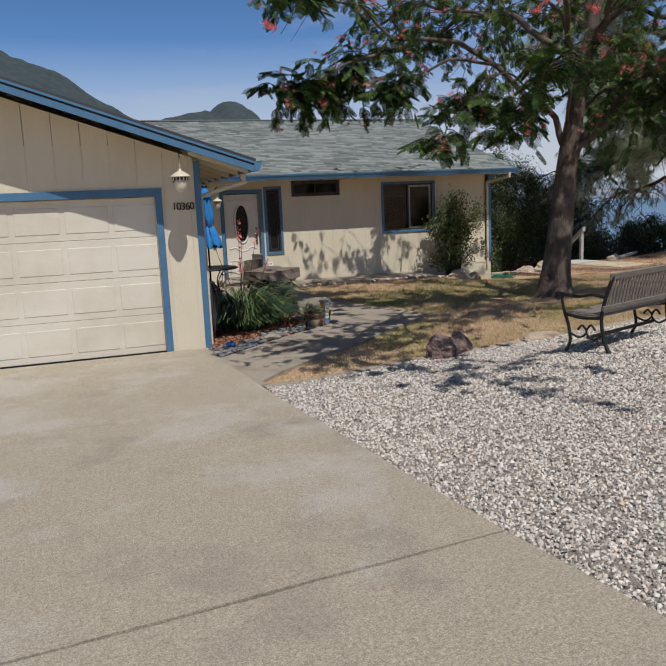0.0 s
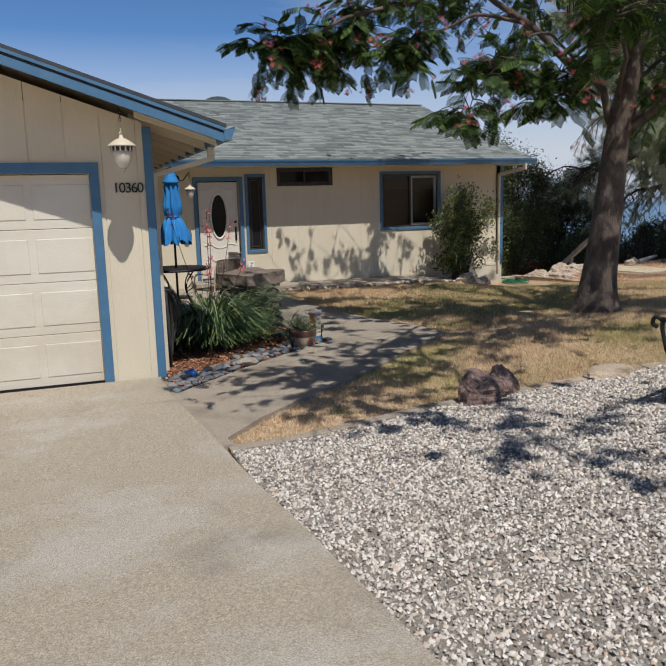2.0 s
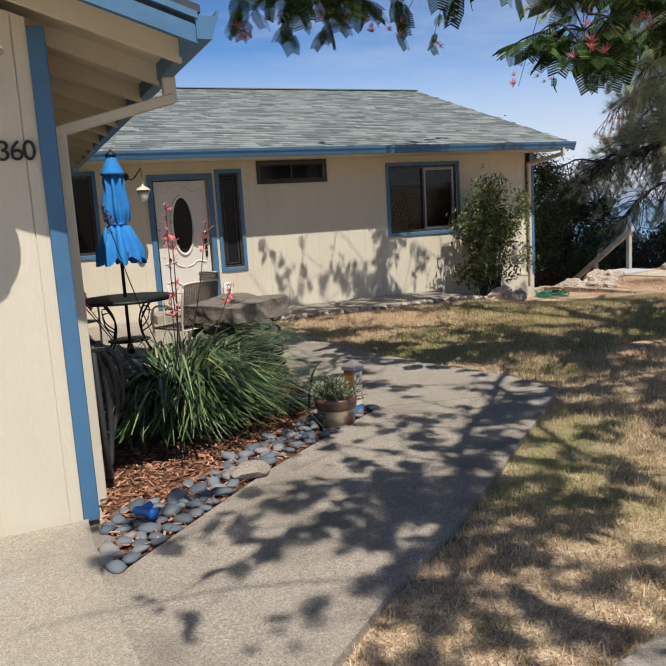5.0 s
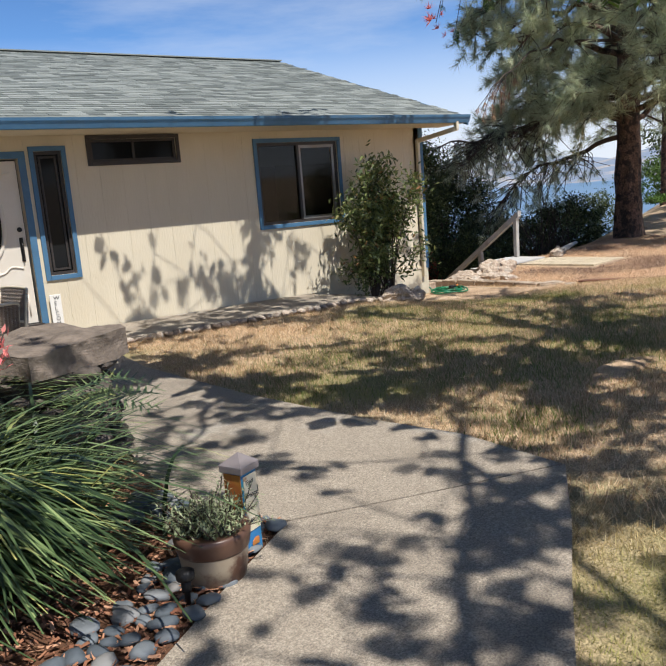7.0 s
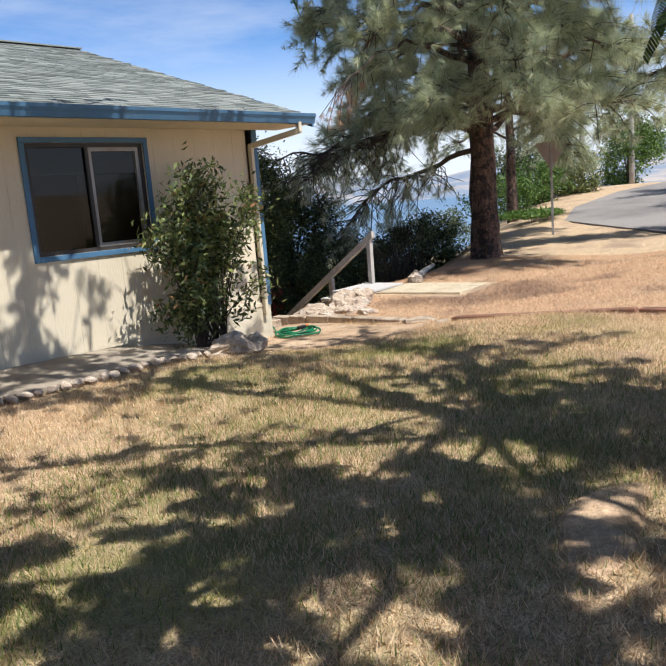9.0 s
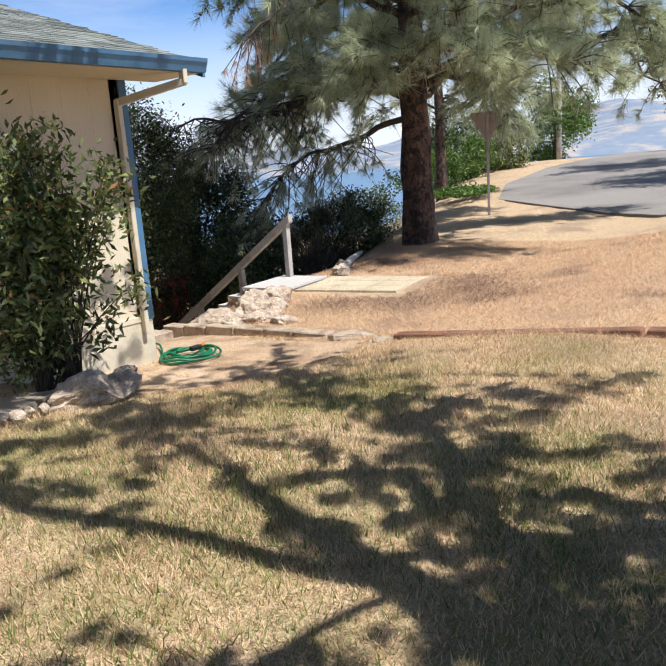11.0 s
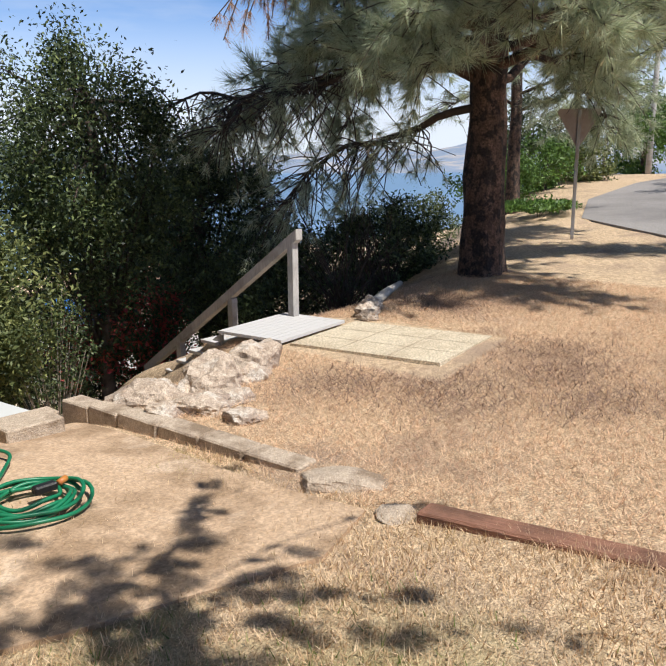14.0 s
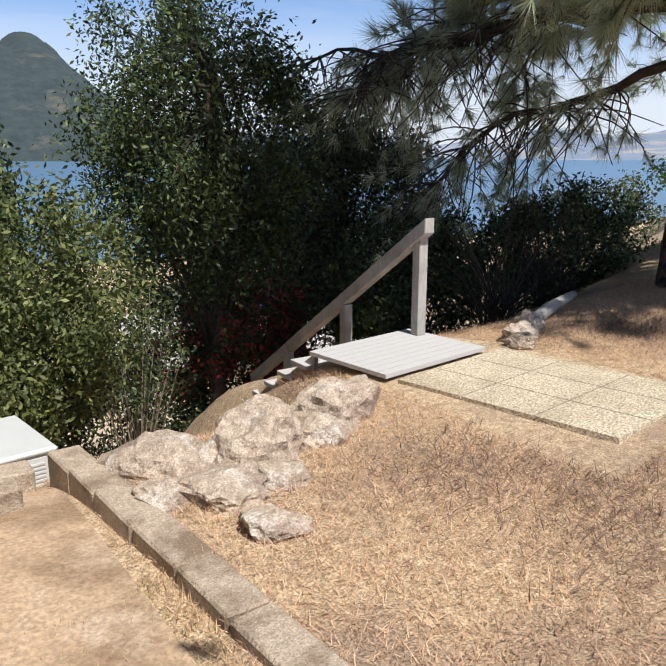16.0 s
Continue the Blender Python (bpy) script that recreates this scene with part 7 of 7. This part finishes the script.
leafy("shrub", 15.3, 15.7, -1.5, (1.2, 0.8, 1.0), 16000, 0.09, M_REDLEAF, 27, "green shrub with red and orange leaves", "shrub", 60)
leafy("shrub", 17.9, 18.4, -0.9, (1.8, 1.2, 1.6), 14000, 0.10, M_REDLEAF, 28, "flowering shrub with red leaves behind the stairs", "shrub", 60)
leafy("shrub", 20.2, 17.4, -0.7, (1.4, 1.0, 1.2), 7000, 0.085, M_SHRUBLEAF, 29, "bright yellow-green shrub down the slope", "shrub", 50)
leafy("shrub", 22.0, 14.2, 0.2, (1.5, 0.9, 0.8), 4000, 0.08, M_SHRUBLEAF, 30, "low bright green shrub beyond the pine", "shrub", 40)
leafy("dead_shrub", 18.6, 12.6, 0.35, (0.9, 0.7, 0.8), 200, 0.05, M_OAKLEAF, 36, "leafless tangle of dark twigs behind the pine", "shrub", 60, 0, 60, M_TWIG)
leafy("dead_shrub", 17.2, 12.2, 0.15, (1.1, 0.9, 0.9), 300, 0.05, M_OAKLEAF, 31, "bare twiggy dark shrub at the brink of the slope", "shrub", 70, 0, 70, M_TWIG)
leafy("oak_tree", 16.8, 21.5, -0.9, (2.4, 1.8, 2.2), 16000, 0.14, M_OAKLEAF, 32, "dark oak further down the slope", "tree", 80, 0.15, 20)
leafy("oak_tree", 11.2, 16.8, -0.2, (1.5, 1.4, 2.0), 16000, 0.11, M_OAKLEAF, 33, "dark oak beside the house on the slope", "tree", 70, 0.15, 20)
leafy("nandina_bush", 7.93, 7.58, 1.0, (0.86, 0.44, 1.10), 7500, 0.095, M_NANDINA, 34, "loose nandina bush against the house wall", "bush", 60, 0, 60, M_TWIG, 0.2, 0.34)
for k, (x, y, z, rx, ry, rz, n, s, mat) in enumerate([
        (36.0, 19.0, 2.4, 2.0, 1.8, 2.0, 7000, 0.17, M_OAKLEAF), (37.8, 17.6, 1.85, 1.5, 1.3, 1.3, 5500, 0.15, M_SHRUBLEAF),
        (44.0, 17.4, 3.0, 2.2, 2.0, 2.4, 9000, 0.18, M_IVY), (34.0, 17.4, 1.5, 1.6, 1.4, 1.3, 4500, 0.15, M_IVY),
        (36.5, 8.2, 5.0, 2.6, 2.2, 2.4, 8000, 0.2, M_OAKLEAF), (31.0, 5.6, 4.6, 2.4, 2.2, 2.4, 8000, 0.2, M_OAKLEAF), (30.5, 17.0, 0.9, 1.8, 1.4, 1.2, 4500, 0.13, M_IVY), (46.5, 10.2, 4.2, 1.6, 1.6, 1.6, 6000, 0.17, M_OAKLEAF)]):
    leafy("roadside_tree" if z > 1.9 else "shrub", x, y, z, (rx, ry, rz), n, s, mat, 50 + k,
          "leafy green tree beside the road" if z > 1.9 else "green bush at the road's edge", "tree" if z > 1.9 else "shrub", 60, 0.12 if z > 1.9 else 0, 16)


leafy("ivy_patch", 26.6, 13.6, 0.55, (1.7, 0.8, 0.10), 4000, 0.12, M_IVY, 90, "low bright green ivy at the road's edge", "ground cover", 60, 0, 4)


def strap_clump():
    """The big arching strap-leaved clump in the mulch bed."""
    x0, y0 = 0.90, 1.62
    plant = base("strap_leaf_clump", x0, y0, ground(x0, y0))
    tagged(plant, "large clump of arching dark green strap leaves in mulch", "plant")
    rnd = random.Random(5)
    quads = []
    for i in range(1700):
        a = rnd.uniform(0, 2 * math.pi)
        r0 = abs(rnd.gauss(0, 0.20))
        root = Vector((r0 * math.cos(a) * 1.3, r0 * math.sin(a), 0.02))
        a += rnd.gauss(0, 0.5)
        d = Vector((math.cos(a), math.sin(a), 0))
        length = rnd.uniform(0.55, 1.16)
        rise = rnd.uniform(0.40, 1.18)
        side = Vector((-d.y, d.x, 0)) * rnd.uniform(0.007, 0.0135)
        pts = []
        for k in range(7):
            t = k / 6
            pts.append(root + d * length * (0.25 * t + 0.62 * t * t) + Vector((0, 0, length * rise * (1.55 * t - 1.22 * t * t))))
        for p in pts:
            p.z = max(p.z, 0.015)
        for k in range(6):
            w0, w1 = 1 - 0.8 * (k / 6) ** 2, 1 - 0.8 * ((k + 1) / 6) ** 2
            quads += [pts[k] - side * w0, pts[k] + side * w0, pts[k + 1] + side * w1, pts[k + 1] - side * w1]
    # each blade is one island
    v = np.array([tuple(q) for q in quads], dtype=np.float32).reshape(-1, 6, 4, 3)
    verts = np.concatenate([np.stack([v[:, 0, 0], v[:, 0, 1]], 1)] + [np.stack([v[:, k, 3], v[:, k, 2]], 1) for k in range(6)], 1)
    n = len(verts)
    idx = np.arange(n)[:, None, None] * 14
    t = []
    for k in range(6):
        a, b, c, d = 2 * k, 2 * k + 1, 2 * k + 3, 2 * k + 2
        t += [(a, b, c), (a, c, d)]
    indexed_mesh("foliage", verts.reshape(-1, 3), (idx + np.array(t)[None]).reshape(-1, 3), M_CLUMP, plant)["kind"] = "stuff"
    stalks, buds = [], []
    for i in range(9):
        a = rnd.uniform(0, 6.28)
        top = Vector((rnd.gauss(0, 0.4), rnd.gauss(0, 0.4), rnd.uniform(1.05, 1.75)))
        p = curve_points([(0.1 * math.cos(a), 0.1 * math.sin(a), 0.1), top * 0.55, top], 4)
        stalks.append((p, [0.007 - 0.0005 * j for j in range(9)]))
        for j in range(26):
            buds.append(top * rnd.uniform(0.84, 1.0) + Vector((rnd.gauss(0, 0.02), rnd.gauss(0, 0.02), 0)))
    for stalk in stalks:
        tubes("flower_stalk", [stalk], M_TWIG, plant, "thin brown flower stalk", sides=5)
    v = stamp(leaf_template(0.5), np.array([tuple(b) for b in buds]), random_dirs(len(buds), 1.0), np.full(len(buds), 0.05))
    big_mesh("bud", v, 4, M_FLOWER, plant)["kind"] = "stuff"


strap_clump()


def sago(x, y):
    plant = base("sago_palm", x, y, ground(x, y))
    tagged(plant, "small dark sago palm beside the stone pillar", "plant")
    rnd = random.Random(8)
    lathe("stem", [(0.10, -0.05), (0.13, 0.15), (0.12, 0.42), (0.05, 0.5)], M_PLANTERSTONE, plant, segments=12)
    v = []
    for i in range(26):
        a = i * 2.4
        d = Vector((math.cos(a), math.sin(a), 0))
        rise = rnd.uniform(0.1, 0.5)
        pts = [Vector((0, 0, 0.45)) + d * (0.55 * t) + Vector((0, 0, rise * (1.5 * t - 1.3 * t * t))) for t in (k / 14 for k in range(15))]
        for k in range(2, 15):
            s = Vector((-d.y, d.x, 0.1)) * (0.15 * (1 - abs(k / 14 - 0.55)))
            for g in (-1, 1):
                tip = pts[k] + s * g + d * 0.05
                v += [pts[k] - d * 0.008, pts[k] + d * 0.008, tip + d * 0.002, tip - d * 0.002]
    big_mesh("frond", np.array([tuple(q) for q in v]), 4, M_CLUMP, plant)["kind"] = "stuff"


sago(1.62, 2.25)


# ---- grass, gravel and mulch ----
def scatter_points(n, x0, x1, y0, y1, keep, seed):
    r = np.random.default_rng(seed)
    x, y = r.uniform(x0, x1, n), r.uniform(y0, y1, n)
    k = keep(x, y)
    return x[k], y[k]


HARD = [PATH_A, PATH_B, WALK_HOUSE, BED, GRAVEL, [(0.1, 3.8), (3.3, 3.8), (3.3, 8.16), (0.1, 8.16)], [(-9, 0.5), (0.2, 0.5)] + DRIVE_EDGE[1:] + [(0.5, -9), (-9, -9)]]
FOOT = [(9.2, 8.25), (9.5, 8.25), (9.5, 19), (-8, 19), (-8, 8.1), (9.2, 8.1)]


def on_lawn(x, y):
    ok = np.ones(len(x), dtype=bool)
    for h in HARD + [FOOT, [(13.3, 7.6), (15.2, 8.0), (14.9, 11.0), (13.3, 10.8)]]:
        ok &= ~inside_many(x, y, h)
    j = np.random.default_rng(3).normal(size=(2, len(x))) * 0.22
    bare = inside_many(x + j[0], y + j[1], DIRT)
    return ok & (~bare | (np.random.default_rng(1).random(len(x)) < 0.13))


def blades(name, n, area, height, lean, mat, seed, label, keep=on_lawn, width=0.0022, sunk=0.035):
    x, y = scatter_points(n, *area, keep, seed)
    r = np.random.default_rng(seed + 1)
    z = ground_many(x, y) - sunk
    p = np.stack([x, y, z], 1)
    d = r.normal(size=(len(x), 3)) * lean
    d[:, 2] = 1
    d /= np.linalg.norm(d, axis=1, keepdims=True)
    tall = r.uniform(0.5, 1.15, len(x)) * height
    a = r.uniform(0, 6.283, len(x))
    side = np.stack([np.cos(a), np.sin(a), np.zeros(len(x))], 1) * (width * r.uniform(0.6, 1.4, len(x)))[:, None]
    tip = p + d * tall[:, None] + np.array([0, 0, 0.012])
    v = np.stack([p - side, p + side, tip], 1).reshape(-1, 3)
    return tagged(big_mesh(name, v, 3, mat), label, "grass", kind="stuff")


blades("dry_grass", 430000, (0.1, 11.0, -2.6, 8.2), 0.052, 0.9, M_STRAW, 61, "short dry straw-coloured lawn with greener patches", width=0.0030)
blades("dry_grass", 260000, (10.9, 19.0, 2.0, 11.2), 0.075, 2.6, M_TERRACE_STRAW, 63, "sparse flattened dry grass and pine litter on the terrace", width=0.0020, sunk=0.025)


def lush(x, y):
    g = np.zeros(len(x))
    for cx, cy, s in ((5.5, 3.6, 1.1), (7.0, 4.4, 1.0), (4.6, 4.0, 0.8), (3.9, 3.3, 0.6), (8.6, 5.2, 0.9), (6.2, 2.4, 0.9), (7.6, 3.2, 1.0), (6.6, 5.4, 0.7), (5.2, 2.2, 0.6), (1.3, -1.95, 0.12), (4.2, 1.2, 0.35), (2.0, -0.9, 0.16)):
        g = np.maximum(g, np.exp(-((x - cx) ** 2 + (y - cy) ** 2) / s ** 2))
    return on_lawn(x, y) & (np.random.default_rng(2).random(len(x)) < g * 0.95)


def littered(x, y):
    g = np.zeros(len(x))
    for cx, cy, s in ((13.2, 7.4, 0.7), (14.1, 6.9, 0.6), (12.7, 8.2, 0.5), (14.9, 7.3, 0.5), (16.4, 9.6, 0.6), (13.4, 6.2, 0.5)):
        g = np.maximum(g, np.exp(-((x - cx) ** 2 + (y - cy) ** 2) / s ** 2))
    return on_lawn(x, y) & (np.random.default_rng(4).random(len(x)) < g)


blades("pine_litter", 90000, (11.6, 17.5, 5.2, 10.5), 0.09, 3.2, M_LITTER, 67, "patches of fallen brown pine needles on the dry terrace", littered, width=0.0030, sunk=0.006)
blades("green_grass", 230000, (0.5, 10.5, -2.4, 7.0), 0.06, 0.7, M_GREENGRASS, 65, "patches of living green grass in the dry lawn", lush, width=0.0032)


def gravel_stones():
    """White crushed stone, a low-poly lump each."""
    shape = np.array([(0.55, 0, 0), (-0.55, 0, 0), (0, 0.55, 0), (0, -0.55, 0), (0, 0, 0.55), (0, 0, -0.55)])
    tris = np.array([(a, b, c) if s > 0 else (b, a, c) for a, b, c, s in ((0, 2, 4, 1), (2, 1, 4, 1), (1, 3, 4, 1), (3, 0, 4, 1), (0, 2, 5, -1), (2, 1, 5, -1), (1, 3, 5, -1), (3, 0, 5, -1))])
    r = np.random.default_rng(70)
    inner = [(x, y - 0.08) for x, y in BORDER[:7]] + [(7.5, -2.2), (7.5, -8.0), (0.465, -8.0), (0.38, -6.95), (0.32, -5.8), (0.255, -4.2), (0.20, -3.3)]
    x, y = scatter_points(165000, 0.2, 7.5, -8.0, -2.2, lambda a, b: inside_many(a, b, inner) & (np.random.default_rng(9).random(len(a)) < np.where(a > 3.6, 0.42, 0.90)), 71)
    n = len(x)
    size = r.uniform(0.015, 0.033, n) * np.where(x > 3.6, 1.3, 1.0)
    z = ground_many(x, y) + r.uniform(-0.004, 0.014, n)
    jitter = 1 + 0.28 * r.normal(size=(n, len(shape), 3)).clip(-1, 1)
    axes = turned(random_dirs(n), r.uniform(0, 6.28, n))
    flat = np.stack([r.uniform(0.8, 1.25, n), r.uniform(0.6, 1.0, n), r.uniform(0.45, 0.8, n)], 1)
    v = np.einsum("nij,nkj->nki", axes, shape[None] * jitter * flat[:, None, :]) * size[:, None, None] + np.stack([x, y, z], 1)[:, None, :]
    t = (np.arange(n)[:, None, None] * len(shape) + tris[None]).reshape(-1, 3)
    # the undersides lie in the bed
    flatv = v.reshape(-1, 3)
    up = np.cross(flatv[t[:, 1]] - flatv[t[:, 0]], flatv[t[:, 2]] - flatv[t[:, 0]])
    t = t[up[:, 2] > -0.25 * np.linalg.norm(up, axis=1)]
    ob = indexed_mesh("white_gravel", flatv, t, M_STONES)
    tagged(ob, "loose white and grey crushed gravel", "gravel", kind="stuff")


gravel_stones()


def mulch():
    x, y = scatter_points(17000, 0.1, 2.4, -0.7, 3.8, lambda a, b: inside_many(a, b, BED), 81)
    n = len(x)
    r = np.random.default_rng(82)
    p = np.stack([x, y, ground_many(x, y) + r.uniform(0.0, 0.03, n)], 1)
    chip = np.array([[-0.16, 0, -0.5], [0.16, 0, -0.5], [0.12, 0.05, 0.5], [-0.12, 0.05, 0.5]])
    d = r.normal(size=(n, 3)) * np.array([1, 1, 0.25])
    v = stamp(chip, p, d, r.uniform(0.018, 0.055, n), r.normal(size=n) * 0.4)
    tagged(big_mesh("bark_mulch", v, 4, M_MULCH), "red-brown shredded bark mulch", "mulch", kind="stuff")


mulch()


# ---- roof shingles ----
def shingle_mesh(width, drop, thick):
    """A tab that lies on the slope: origin at its lower left corner, x along the eave, y up the slope."""
    v = [(0, 0, 0), (width, 0, 0), (width, drop, 0), (0, drop, 0), (0, 0, thick), (width, 0, thick), (width, drop, 0.001), (0, drop, 0.001)]
    return v, [(4, 5, 6, 7), (0, 1, 5, 4), (1, 2, 6, 5), (3, 0, 4, 7)]


def lay_shingles():
    rnd = random.Random(31)
    along = math.atan(slope)
    rows = int(math.hypot(RIDGE_Y - EAVE_Y, RIDGE_Z - EAVE_Z) / 0.14) + 1
    widths = [0.15, 0.21, 0.27, 0.33, 0.40]
    shared = []
    for w in widths:
        for t in (0.006, 0.011):
            v, f = shingle_mesh(w - 0.004, 0.15, t)
            me = bpy.data.meshes.new("shingle")
            me.from_pydata(v, [], f)
            me.materials.append(M_SHINGLE_PIECE)
            shared.append((w, t, me))
    verts, faces, count = [], [], 0
    for r in range(rows):
        m0 = pose(0, EAVE_Y - 0.02, EAVE_Z + 0.004, math.degrees(along)) @ Matrix.Translation((0, r * 0.14, 0))
        x = -7.0 + rnd.uniform(0, 0.2)
        while x < RAKE_X - 0.05:
            w, t, me = shared[rnd.randrange(len(shared))]
            if x + w > RAKE_X + 0.03:
                w, t, me = shared[rnd.randrange(2)]
            m = m0 @ Matrix.Translation((x, 0, 0))
            if r < 13 and x > 4.6 and count < 300:
                ob = new("shingle", me)
                ob.parent = roof
                ob.matrix_basis = m
                count += 1
            else:
                v, f = shingle_mesh(w - 0.004, 0.15, t)
                k = len(verts)
                verts += [tuple(m @ Vector(p)) for p in v]
                faces += [tuple(k + i for i in q) for q in f]
            x += w
    ob = link_mesh("shingle_rest", verts, faces, M_SHINGLE, roof)
    ob["kind"] = "stuff"
    ridge = box("ridge_cap", -7.0, RAKE_X + 0.02, -0.14, 0.14, -0.01, 0.012, M_SHINGLE_PIECE, roof, m=pose(0, RIDGE_Y, RIDGE_Z + 0.012))


lay_shingles()
